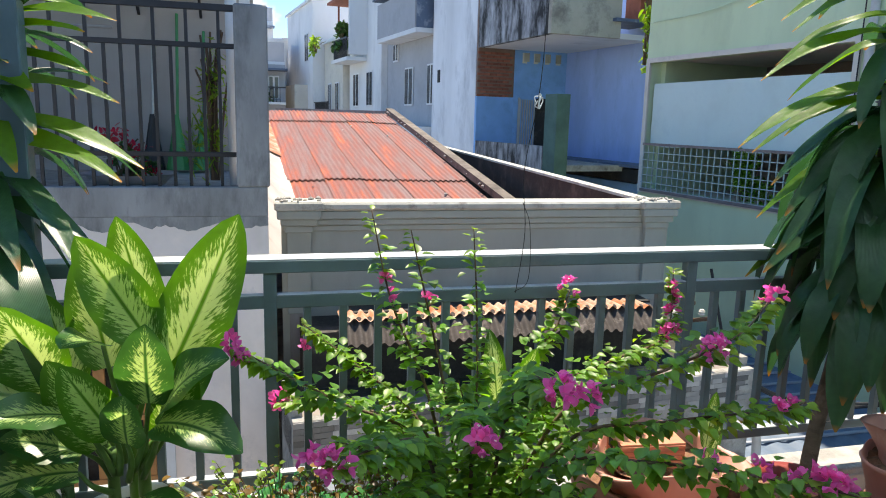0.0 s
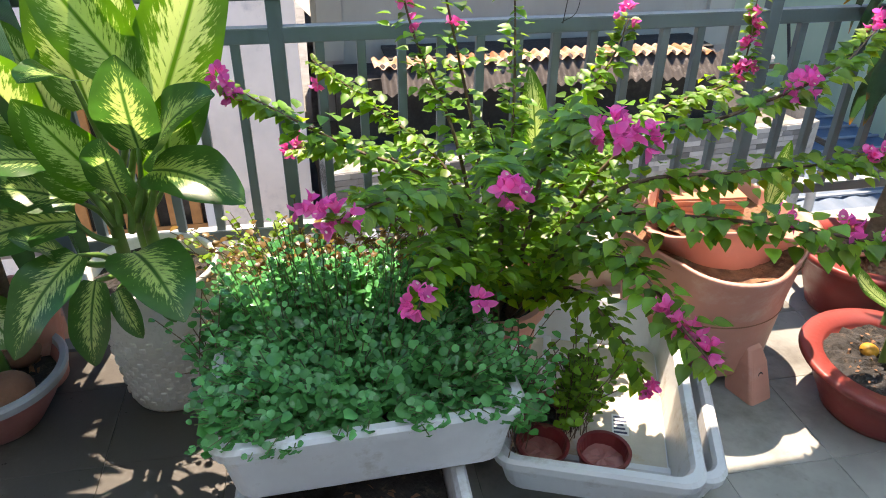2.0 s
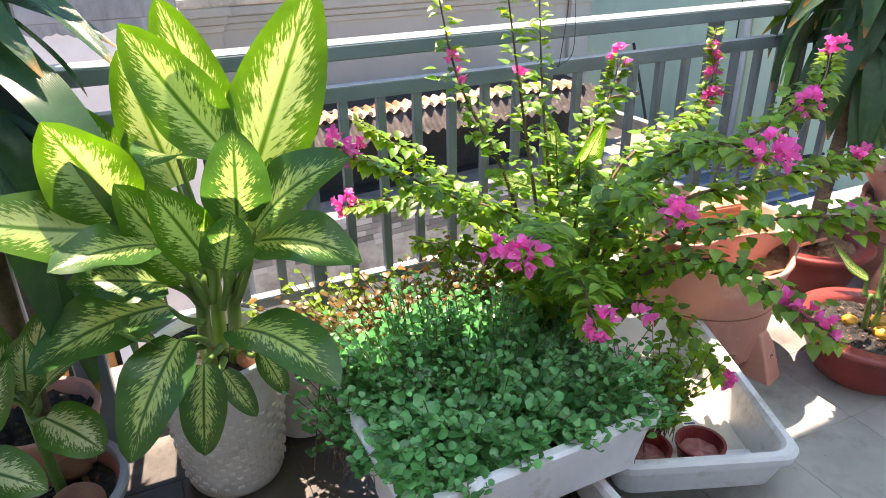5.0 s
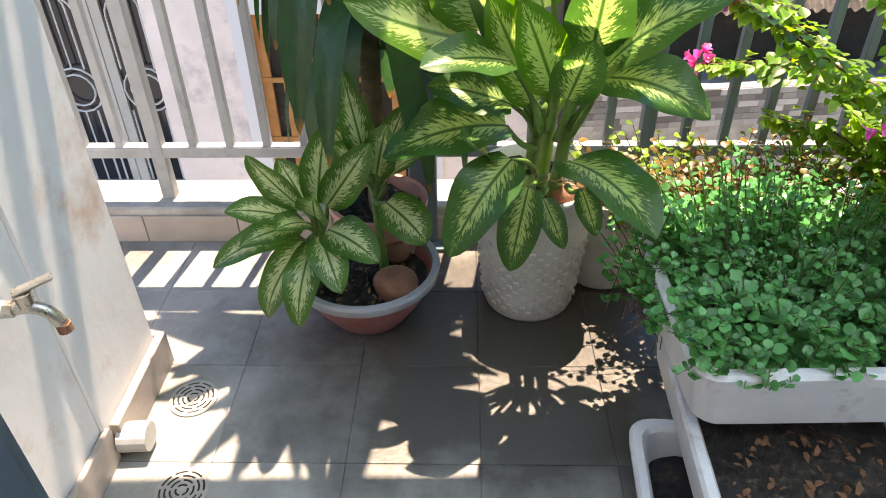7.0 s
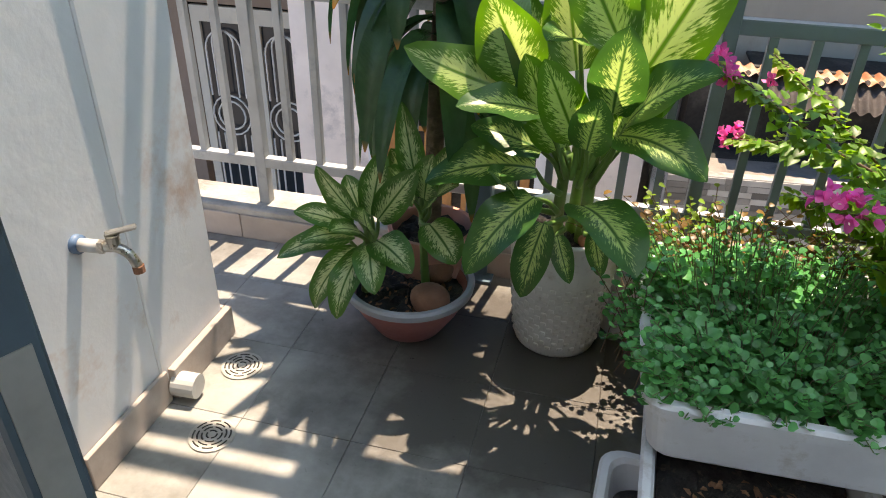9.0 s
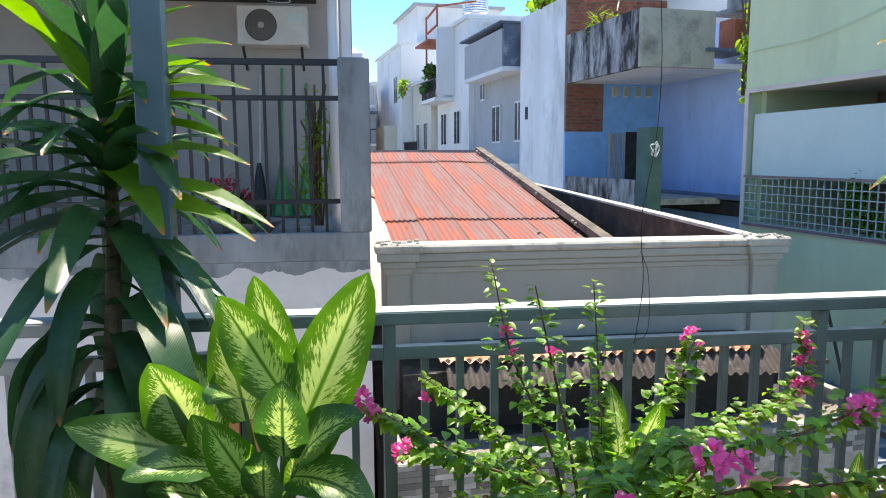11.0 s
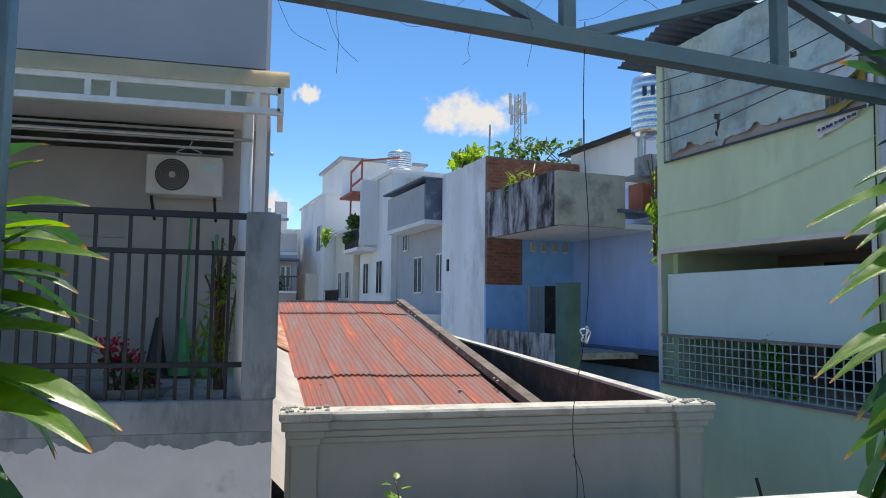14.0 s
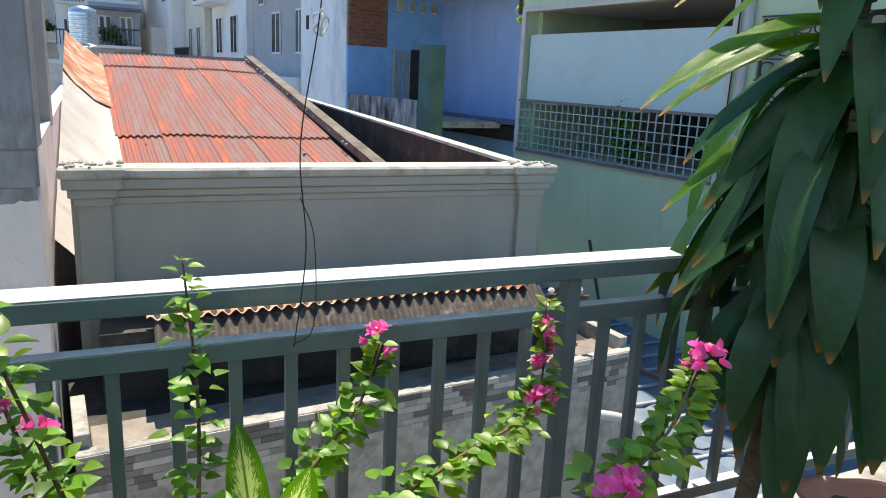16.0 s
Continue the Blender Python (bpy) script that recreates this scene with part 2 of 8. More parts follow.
M = dict(
    rail=mat("painted steel grey green", (0.115, 0.165, 0.175), 0.35, 0.2, 5, 0.06, 90, stain=(0.2, 0.22, 0.21), stain_amt=0.1),
    railpale=mat("pale grey steel", (0.37, 0.385, 0.38), 0.5, 0.18, 6, 0.06, 90, stain=(0.24, 0.26, 0.26), stain_amt=0.2, stain_scale=8),
    post=mat("painted steel blue grey", (0.085, 0.15, 0.19), 0.38, 0.2, 4, 0.06, 90, stain=(0.13, 0.16, 0.17), stain_amt=0.15),
    tile=mat("grey floor tile", (0.33, 0.33, 0.31), 0.33, 0.22, 5, 0.1, 40, stain=(0.13, 0.125, 0.115), stain_amt=0.55, stain_scale=2.2, per_piece=0.12),
    grout=mat("grout", (0.28, 0.275, 0.26), 0.9),
    kerb=mat("kerb tile", (0.42, 0.36, 0.32), 0.5, 0.2, 6, 0.08, stain=(0.22, 0.19, 0.16), stain_amt=0.35, per_piece=0.1),
    cement=mat("rough cement", (0.40, 0.385, 0.355), 0.9, 0.35, 9, 0.5, 45, stain=(0.14, 0.13, 0.115), stain_amt=0.4, stain_scale=4),
    whitewall=mat("white painted plaster", (0.70, 0.71, 0.72), 0.8, 0.08, 3, 0.12, 22, stain=(0.56, 0.44, 0.38), stain_amt=0.2, stain_scale=3),
    pink=mat("pale pink plaster", (0.88, 0.78, 0.72), 0.8, 0.12, 2.5, 0.2, 30, stain=(0.52, 0.47, 0.46), stain_amt=0.25),
    greywall=mat("weathered grey plaster", (0.36, 0.355, 0.35), 0.9, 0.35, 3, 0.4, 30, stain=(0.13, 0.13, 0.125), stain_amt=0.5, stain_scale=2.5, stretch=(1, 1, 0.35)),
    sage=mat("sage painted plaster", (0.37, 0.40, 0.365), 0.75, 0.14, 2, 0.15, 25, stain=(0.30, 0.31, 0.28), stain_amt=0.3, stretch=(1, 1, 0.5)),
    sagecap=mat("weathered cap", (0.50, 0.50, 0.45), 0.85, 0.25, 4, 0.35, 25, stain=(0.20, 0.17, 0.14), stain_amt=0.4, stain_scale=5),
    green=mat("pale green paint", (0.58, 0.70, 0.46), 0.75, 0.1, 1.2, 0.1, 20, stain=(0.50, 0.61, 0.40), stain_amt=0.3, stretch=(1, 1, 0.4)),
    blue=mat("blue paint", (0.34, 0.48, 0.82), 0.7, 0.12, 1.2, 0.1, 20, stain=(0.28, 0.40, 0.70), stain_amt=0.4, stretch=(1, 1, 0.4)),
    bluelit=mat("bright blue paint", (0.22, 0.46, 0.82), 0.7, 0.15, 1.5, 0.1, 20, stain=(0.16, 0.34, 0.64), stain_amt=0.4),
    stained=mat("streaked white plaster", (0.66, 0.67, 0.70), 0.9, 0.25, 1.2, 0.3, 15, stain=(0.025, 0.025, 0.025), stain_amt=1.25, stain_scale=1.9, stretch=(1, 1, 0.35)),
    oldwhite=mat("old white plaster", (0.78, 0.79, 0.82), 0.9, 0.14, 0.8, 0.2, 12, stain=(0.50, 0.51, 0.54), stain_amt=0.5, stain_scale=1.0, stretch=(1, 1, 0.4)),
    tan=mat("tan plaster", (0.46, 0.43, 0.35), 0.9, 0.2, 1.2, 0.3, 12, stain=(0.22, 0.2, 0.17), stain_amt=0.45, stain_scale=1.5),
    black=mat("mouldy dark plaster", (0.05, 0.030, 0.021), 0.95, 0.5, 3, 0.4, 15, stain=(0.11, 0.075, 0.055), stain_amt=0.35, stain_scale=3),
    # dark cement, also the painted shade of voids, holes and doorways
    soot_shade=mat("dark cement and painted shade", (0.035, 0.033, 0.03), 0.8, 0.4, 4, 0.2, 20, stain=(0.1, 0.09, 0.08), stain_amt=0.3),
    brick=mat("red brick", (0.36, 0.12, 0.075), 0.85, 0.3, 4, 0.3, 30, per_piece=0.35),
    mortar=mat("mortar", (0.25, 0.16, 0.12), 0.95),
    rust=mat("rusted roof sheet", (0.40, 0.10, 0.045), 0.75, 0.5, 0.9, 0.2, 20, stain=(0.26, 0.075, 0.06), stain_amt=0.7, stain_scale=0.9, stretch=(2.6, 0.45, 1)),
    rustlite=mat("orange rusted sheet", (0.50, 0.19, 0.08), 0.75, 0.5, 2, 0.2, 20, stain=(0.62, 0.5, 0.4), stain_amt=0.6, stain_scale=2.5),
    porch=mat("brown porch paint", (0.27, 0.20, 0.16), 0.8, 0.12, 2, 0.1),
    strip=mat("worn brown cement", (0.26, 0.225, 0.195), 0.9, 0.3, 5, 0.4, 40, stain=(0.12, 0.10, 0.085), stain_amt=0.35, stain_scale=3),
    # pale coat for the rails' upper faces, sun glare put into the colour
    rail_glare=mat("painted sun glare", (0.50, 0.52, 0.53), 0.5, 0.2, 12, 0.1, 60, stain=(0.25, 0.28, 0.29), stain_amt=0.25, stain_scale=14),
    valley=mat("pale dusty plaster", (0.50, 0.47, 0.43), 0.9, 0.2, 1.5, 0.2, 10, stain=(0.35, 0.31, 0.27), stain_amt=0.3),
    # terrace wall with the canopy's shade in its colour, also backs the banner
    dim=mat("shade-darkened grey brown wall", (0.42, 0.39, 0.37), 0.85, 0.12, 2, 0.1, 20),
    moss=mat("mossy green plaster", (0.09, 0.17, 0.14), 0.9, 0.3, 2, 0.3, 15),
    verge=mat("dirty concrete", (0.20, 0.17, 0.14), 0.95, 0.4, 3, 0.5, 15, stain=(0.07, 0.06, 0.05), stain_amt=0.6, stain_scale=2),
    grille=mat("pale teal steel", (0.40, 0.50, 0.48), 0.5),
    white=mat("white house paint", (0.74, 0.75, 0.76), 0.8, 0.1, 0.6, 0.1, 10, stain=(0.58, 0.59, 0.6), stain_amt=0.35, stain_scale=0.7, stretch=(1, 1, 0.4)),
    grey=mat("grey house paint", (0.40, 0.41, 0.44), 0.8, 0.1, 0.6, 0.1, 10, stain=(0.33, 0.34, 0.36), stain_amt=0.4, stain_scale=0.7),
    cream=mat("cream house paint", (0.66, 0.62, 0.54), 0.8, 0.12, 0.6, 0.1, 10, stain=(0.5, 0.47, 0.42), stain_amt=0.35),
    darkglass=mat("dark window glass", (0.03, 0.035, 0.04), 0.12, 0.2, 2, 0, spec=0.6),
    iron=mat("dark painted iron", (0.022, 0.022, 0.025), 0.45, 0.3, 8, 0.1, 60),
    ironwhite=mat("white painted iron", (0.72, 0.72, 0.70), 0.45, 0.15, 8, 0.1, 60),
    planter=mat("white plastic planter", (0.66, 0.68, 0.70), 0.42, 0.12, 7, 0.08, 60, stain=(0.38, 0.35, 0.31), stain_amt=0.28, stain_scale=7),
    planterin=mat("limescaled tray bottom", (0.52, 0.47, 0.38), 0.6, 0.25, 7, 0.1, 60, stain=(0.42, 0.24, 0.09), stain_amt=0.45, stain_scale=6),
    ceramic=mat("white glazed pot", (0.66, 0.64, 0.61), 0.3, 0.12, 8, 0.05, 60, stain=(0.40, 0.33, 0.26), stain_amt=0.2, stain_scale=6),
    soil=mat("dark soil", (0.034, 0.030, 0.028), 0.95, 0.6, 30, 1.0, 90, stain=(0.13, 0.095, 0.07), stain_amt=0.3, stain_scale=40),
    husk=mat("coir chips", (0.26, 0.13, 0.07), 0.9, 0.5, 40, 0.8, 90),
    redpot=mat("red plastic pot", (0.27, 0.045, 0.038), 0.4, 0.2, 5, 0.05, 60, stain=(0.45, 0.2, 0.16), stain_amt=0.2, stain_scale=7),
    maroon=mat("maroon plastic", (0.22, 0.03, 0.03), 0.35, 0.2, 8, 0.05),
    pinkbowl=mat("faded pink bowl", (0.38, 0.14, 0.13), 0.45, 0.15, 6, 0.05, stain=(0.45, 0.25, 0.22), stain_amt=0.25),
    greyrim=mat("grey plastic rim", (0.36, 0.38, 0.42), 0.45, 0.12, 6, 0.05),
    terra=mat("terracotta plastic", (0.60, 0.27, 0.205), 0.5, 0.15, 5, 0.06, 60, stain=(0.64, 0.40, 0.33), stain_amt=0.2, stain_scale=6),
    stone=mat("brown stone", (0.27, 0.12, 0.07), 0.8, 0.35, 10, 0.5, 40),
    bulb=mat("yellow bulb", (0.55, 0.27, 0.03), 0.5, 0.35, 20, 0.2, 50),
    bark=mat("bark", (0.16, 0.115, 0.075), 0.9, 0.4, 14, 0.7, 60, stretch=(1, 1, 3)),
    cane=mat("green cane", (0.10, 0.16, 0.05), 0.6, 0.3, 20, 0.1),
    cane_brown=mat("woody cane", (0.14, 0.085, 0.05), 0.8, 0.3, 20, 0.3),
    stem=mat("fleshy green stem", (0.13, 0.25, 0.06), 0.4, 0.3, 12, 0.1, trans=0.15),
    chrome=mat("dull chrome", (0.55, 0.52, 0.47), 0.3, 0.2, 10, 0.05, metal=0.9),
    pvc=mat("grey pvc", (0.50, 0.50, 0.49), 0.5, 0.12, 8, 0.05, stain=(0.35, 0.32, 0.28), stain_amt=0.3),
    pvcblue=mat("blue plastic", (0.10, 0.18, 0.30), 0.5),
    drain=mat("cast drain cover", (0.42, 0.40, 0.36), 0.6, 0.25, 10, 0.2),
    door=mat("slate blue door paint", (0.055, 0.085, 0.105), 0.4, 0.2, 5, 0.06, 70),
    steel=mat("brushed steel", (0.45, 0.43, 0.39), 0.35, 0.2, 14, 0.05, metal=0.7),
    tank=mat("stainless tank", (0.68, 0.70, 0.72), 0.25, 0.1, 3, 0.05, metal=0.85),
    tarp=mat("pale blue tarpaulin", (0.56, 0.70, 0.68), 0.6, 0.1, 1.5, 0.3, 4, stain=(0.48, 0.62, 0.62), stain_amt=0.4, stain_scale=1.5),
    oldtarp=mat("torn green tarpaulin", (0.46, 0.60, 0.57), 0.7, 0.3, 1.2, 0.6, 5, stain=(0.22, 0.28, 0.28), stain_amt=0.5, stain_scale=2),
    canopy=mat("cream canopy sheet", (0.88, 0.83, 0.70), 0.5, 0.1, 3, 0.05, trans=0.8),
    bluesheet=mat("blue roof sheet", (0.64, 0.76, 0.84), 0.35, 0.08, 3, 0.05, trans=0.94),
    palebluetin=mat("pale blue roof sheet", (0.13, 0.18, 0.25), 0.55, 0.15, 2, 0.05, stain=(0.20, 0.25, 0.31), stain_amt=0.3),
    bluetin=mat("grey blue roof sheet", (0.11, 0.15, 0.22), 0.75, 0.15, 2, 0.05, stain=(0.35, 0.38, 0.42), stain_amt=0.3),
    mosaic=mat("mosaic facing", (0.38, 0.37, 0.36), 0.5, 0.15, 8, 0.1, per_piece=0.75),
    ochre=mat("varnished orange wood", (0.46, 0.20, 0.06), 0.4, 0.3, 8, 0.1),
    asphalt=mat("alley concrete", (0.20, 0.195, 0.185), 0.9, 0.3, 1.5, 0.3, 12, stain=(0.1, 0.1, 0.095), stain_amt=0.4),
    acwhite=mat("ac casing", (0.62, 0.62, 0.60), 0.5, 0.1, 6, 0.03),
    greenplastic=mat("green plastic", (0.04, 0.28, 0.09), 0.4),
    wire=mat("black cable", (0.015, 0.015, 0.015), 0.6, 0, 5, 0),
    wirewhite=mat("white cord", (0.7, 0.7, 0.7), 0.6, 0, 5, 0),
    cloud=mat("cloud", (0.95, 0.95, 0.96), 1.0, 0.03, 0.02, 0, trans=0.35),
    tinblack=mat("near-black tin", (0.075, 0.06, 0.052), 0.8, 0.5, 6, 0.3, 30, stain=(0.24, 0.20, 0.17), stain_amt=0.3, stain_scale=9),
    rustpipe=mat("dull brown painted steel", (0.22, 0.17, 0.155), 0.6, 0.3, 6, 0.2),
    brickclay=mat("pale brick clay", (0.62, 0.24, 0.14), 0.85, 0.25, 9, 0.3, 60, stain=(0.35, 0.16, 0.11), stain_amt=0.3, stain_scale=9),
    sticker=mat("paper sticker", (0.7, 0.7, 0.68), 0.6),
    ink=mat("dark print", (0.04, 0.05, 0.1), 0.6),
    inkred=mat("print", (0.35, 0.28, 0.05), 0.6),
)


def rust_mat():
    """Rusted sheet: bright orange at one lap fading to dull red and mauve at the other, with streaks down the slope."""
    m = mat("rusted roof sheet", (0.4, 0.1, 0.05), 0.7, 0.4, 3, 0.2, 20)
    n, l = m.node_tree.nodes, m.node_tree.links
    tc = n.new("ShaderNodeTexCoord"); sp = n.new("ShaderNodeSeparateXYZ"); l.new(tc.outputs["Generated"], sp.inputs[0])
    mp = n.new("ShaderNodeMapping"); mp.inputs["Scale"].default_value = (5.0, 0.5, 0.5); l.new(tc.outputs["Object"], mp.inputs[0])
    a = n.new("ShaderNodeTexNoise"); a.inputs["Scale"].default_value = 1.3; a.inputs["Detail"].default_value = 5; a.inputs["Roughness"].default_value = 0.65
    l.new(mp.outputs[0], a.inputs["Vector"])
    mx = n.new("ShaderNodeMath"); mx.operation = "MULTIPLY_ADD"; mx.inputs[1].default_value = 1.5
    l.new(a.outputs[0], mx.inputs[0])
    sh = n.new("ShaderNodeMath"); sh.operation = "MULTIPLY_ADD"; sh.inputs[1].default_value = 0.34; sh.inputs[2].default_value = -0.28
    l.new(sp.outputs[0], sh.inputs[0]); l.new(sh.outputs[0], mx.inputs[2])
    r = n.new("ShaderNodeValToRGB")
    els = r.color_ramp.elements
    els[0].position, els[0].color = 0.17, (0.64, 0.21, 0.045, 1)
    els[1].position, els[1].color = 0.85, (0.21, 0.125, 0.115, 1)
    for p_, c_ in ((0.31, (0.48, 0.112, 0.034, 1)), (0.46, (0.295, 0.074, 0.043, 1)), (0.62, (0.215, 0.083, 0.066, 1))):
        e = els.new(p_); e.color = c_
    l.new(mx.outputs[0], r.inputs[0])
    l.new(r.outputs[0], n["Principled BSDF"].inputs["Base Color"])
    return m


M["rust"] = rust_mat()


def cloud_mat():
    """Soft vapour: white that thins out to nothing with a ragged, billowing edge."""
    m = bpy.data.materials.new("soft cloud"); m.use_nodes = True
    n, l = m.node_tree.nodes, m.node_tree.links
    n.remove(n["Principled BSDF"])
    tc = n.new("ShaderNodeTexCoord")
    info = n.new("ShaderNodeObjectInfo")
    a = n.new("ShaderNodeVectorMath"); a.operation = "MULTIPLY_ADD"; a.inputs[1].default_value = (2, 2, 0); a.inputs[2].default_value = (-1, -1, 0)
    l.new(tc.outputs["UV"], a.inputs[0])
    ln = n.new("ShaderNodeVectorMath"); ln.operation = "LENGTH"; l.new(a.outputs[0], ln.inputs[0])
    mp = n.new("ShaderNodeMapping"); mp.inputs["Scale"].default_value = (2.6, 1.1, 1); l.new(tc.outputs["UV"], mp.inputs[0])
    nz = n.new("ShaderNodeTexNoise"); nz.noise_dimensions = "4D"; nz.inputs["Scale"].default_value = 2.2; nz.inputs["Detail"].default_value = 8; nz.inputs["Roughness"].default_value = 0.58
    l.new(mp.outputs[0], nz.inputs["Vector"])
    w = n.new("ShaderNodeMath"); w.operation = "MULTIPLY"; w.inputs[1].default_value = 37.0; l.new(info.outputs["Random"], w.inputs[0]); l.new(w.outputs[0], nz.inputs["W"])
    d = n.new("ShaderNodeMath"); d.operation = "MULTIPLY_ADD"; d.inputs[1].default_value = 2.4; l.new(nz.outputs[0], d.inputs[0])
    e = n.new("ShaderNodeMath"); e.operation = "MULTIPLY"; e.inputs[1].default_value = -1.25; l.new(ln.outputs["Value"], e.inputs[0]); l.new(e.outputs[0], d.inputs[2])
    r = n.new("ShaderNodeMapRange"); r.interpolation_type = "SMOOTHSTEP"; r.inputs[1].default_value, r.inputs[2].default_value = 0.22, 0.85; l.new(d.outputs[0], r.inputs[0])
    rim = n.new("ShaderNodeMapRange"); rim.inputs[1].default_value, rim.inputs[2].default_value = 1.0, 0.8; l.new(ln.outputs["Value"], rim.inputs[0])
    al = n.new("ShaderNodeMath"); al.operation = "MULTIPLY"; l.new(r.outputs[0], al.inputs[0]); l.new(rim.outputs[0], al.inputs[1])
    em = n.new("ShaderNodeEmission"); em.inputs[0].default_value = (0.93, 0.95, 1.0, 1); em.inputs[1].default_value = 0.50
    tr = n.new("ShaderNodeBsdfTransparent")
    ms = n.new("ShaderNodeMixShader"); l.new(al.outputs[0], ms.inputs[0]); l.new(tr.outputs[0], ms.inputs[1]); l.new(em.outputs[0], ms.inputs[2])
    l.new(ms.outputs[0], n["Material Output"].inputs[0])
    return m


M["cloud"] = cloud_mat()


def damp_shade(m):
    """Paints plant shade, with brown damp, round the pots; the edge is ragged."""
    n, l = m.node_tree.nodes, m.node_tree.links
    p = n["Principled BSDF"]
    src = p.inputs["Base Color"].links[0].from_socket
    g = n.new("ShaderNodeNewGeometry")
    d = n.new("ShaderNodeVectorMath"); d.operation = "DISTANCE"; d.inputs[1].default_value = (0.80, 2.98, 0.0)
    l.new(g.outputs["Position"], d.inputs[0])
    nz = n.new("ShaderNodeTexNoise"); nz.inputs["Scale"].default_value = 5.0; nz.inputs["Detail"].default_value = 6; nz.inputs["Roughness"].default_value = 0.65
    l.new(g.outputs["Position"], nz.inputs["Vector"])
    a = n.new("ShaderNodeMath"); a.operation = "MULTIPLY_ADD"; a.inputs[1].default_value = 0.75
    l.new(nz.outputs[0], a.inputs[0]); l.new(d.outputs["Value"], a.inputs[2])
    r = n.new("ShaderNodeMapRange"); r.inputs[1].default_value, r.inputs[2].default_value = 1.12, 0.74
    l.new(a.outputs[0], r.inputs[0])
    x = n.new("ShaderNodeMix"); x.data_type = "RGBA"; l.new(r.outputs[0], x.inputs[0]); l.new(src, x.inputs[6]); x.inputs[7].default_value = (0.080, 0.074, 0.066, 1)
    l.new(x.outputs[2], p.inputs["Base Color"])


# tiles and grout both carry the plants' shade in their colour
damp_shade(M["tile"])
damp_shade(M["grout"])
L = dict(
    dief=leaf_mat("variegated leaf", (0.042, 0.140, 0.030), (0.38, 0.52, 0.18), trans=0.42, rough=0.28, inner=0.36, island=0.35),
    dief2=leaf_mat("pale variegated leaf", (0.065, 0.19, 0.022), (0.40, 0.53, 0.19), trans=0.5, rough=0.28, inner=0.50, island=0.35),
    # strap leaves in two colours: dark for shaded ones, yellow-green for sunlit
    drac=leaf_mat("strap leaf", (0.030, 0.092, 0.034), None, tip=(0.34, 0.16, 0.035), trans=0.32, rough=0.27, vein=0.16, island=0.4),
    drac_sunlit=leaf_mat("sunlit strap leaf", (0.10, 0.23, 0.022), None, tip=(0.50, 0.24, 0.04), trans=0.52, rough=0.27, vein=0.16, island=0.4),
    dief3=leaf_mat("young variegated leaf", (0.055, 0.17, 0.03), (0.46, 0.56, 0.28), trans=0.4, rough=0.3, inner=0.46, island=0.35),
    small=leaf_mat("small ovate leaf", (0.12, 0.27, 0.032), None, trans=0.45, rough=0.42, island=0.5),
    bright=leaf_mat("young leaf", (0.19, 0.33, 0.04), None, trans=0.5, rough=0.4, island=0.35),
    mint=leaf_mat("round glossy leaf", (0.088, 0.330, 0.110), None, trans=0.26, rough=0.20, island=0.5),
    redtip=leaf_mat("reddish leaf", (0.20, 0.12, 0.03), None, trans=0.45, rough=0.4, island=0.6),
    bract=leaf_mat("magenta bract", (0.86, 0.16, 0.42), None, trans=0.4, rough=0.55, island=0.3),
    floret=leaf_mat("cream floret", (0.85, 0.78, 0.62), None, trans=0.3, rough=0.5, island=0.2),
    redflower=leaf_mat("red petal", (0.55, 0.04, 0.05), None, trans=0.4, rough=0.5, island=0.3),
    bush=leaf_mat("bush leaf", (0.06, 0.14, 0.03), None, trans=0.4, rough=0.5, island=0.6),
)


# ---- mesh helpers ----
def mesh_of(name, bm, material, smooth=False):
    me = bpy.data.meshes.new(name)
    bmesh.ops.recalc_face_normals(bm, faces=bm.faces) if len(bm.faces) < 4000 else None
    bm.to_mesh(me); bm.free()
    for mm in (material if isinstance(material, (list, tuple)) else [material]):
        me.materials.append(mm)
    if smooth:
        me.polygons.foreach_set("use_smooth", [True] * len(me.polygons))
    return me


def part(name, bm, material, parent=None, label="", smooth=False, kind=""):
    ob = new(name, mesh_of(name, bm, material, smooth))
    if parent is not None:
        ob.parent = parent
        ob.matrix_parent_inverse = parent.matrix_world.inverted() if parent.matrix_basis == Matrix() else parent.matrix_basis.inverted()
    return tagged(ob, label=label, kind=kind)


def thing(name, label, category, at=(0, 0, 0), group="", kind=""):
    ob = new(name)
    ob.empty_display_size = 0.1
    ob.matrix_basis = Matrix.Translation(at)
    return tagged(ob, label, category, group, kind)


def solo(name, bm, material, label, category, group="", kind="", smooth=False):
    return tagged(new(name, mesh_of(name, bm, material, smooth)), label, category, group, kind)


def bx(bm, x0, x1, y0, y1, z0, z1, m=None, bevel=0.0, mi=0):
    vs = [bm.verts.new(p) for p in ((x0, y0, z0), (x1, y0, z0), (x1, y1, z0), (x0, y1, z0), (x0, y0, z1), (x1, y0, z1), (x1, y1, z1), (x0, y1, z1))]
    fs = [bm.faces.new([vs[i] for i in f]) for f in ((0, 3, 2, 1), (4, 5, 6, 7), (0, 1, 5, 4), (1, 2, 6, 5), (2, 3, 7, 6), (3, 0, 4, 7))]
    for f in fs: f.material_index = mi
    if bevel:
        es = list({e for f in fs for e in f.edges})
        r = bmesh.ops.bevel(bm, geom=es, offset=bevel, segments=1, affect="EDGES")
        vs = list({v for v in vs if v.is_valid} | {v for f in r["faces"] for v in f.verts})
    if m is not None:
        for v in vs: v.co = m @ v.co
    return bm


def cube(x0, x1, y0, y1, z0, z1, m=None, bevel=0.0):
    return bx(bmesh.new(), x0, x1, y0, y1, z0, z1, m, bevel)


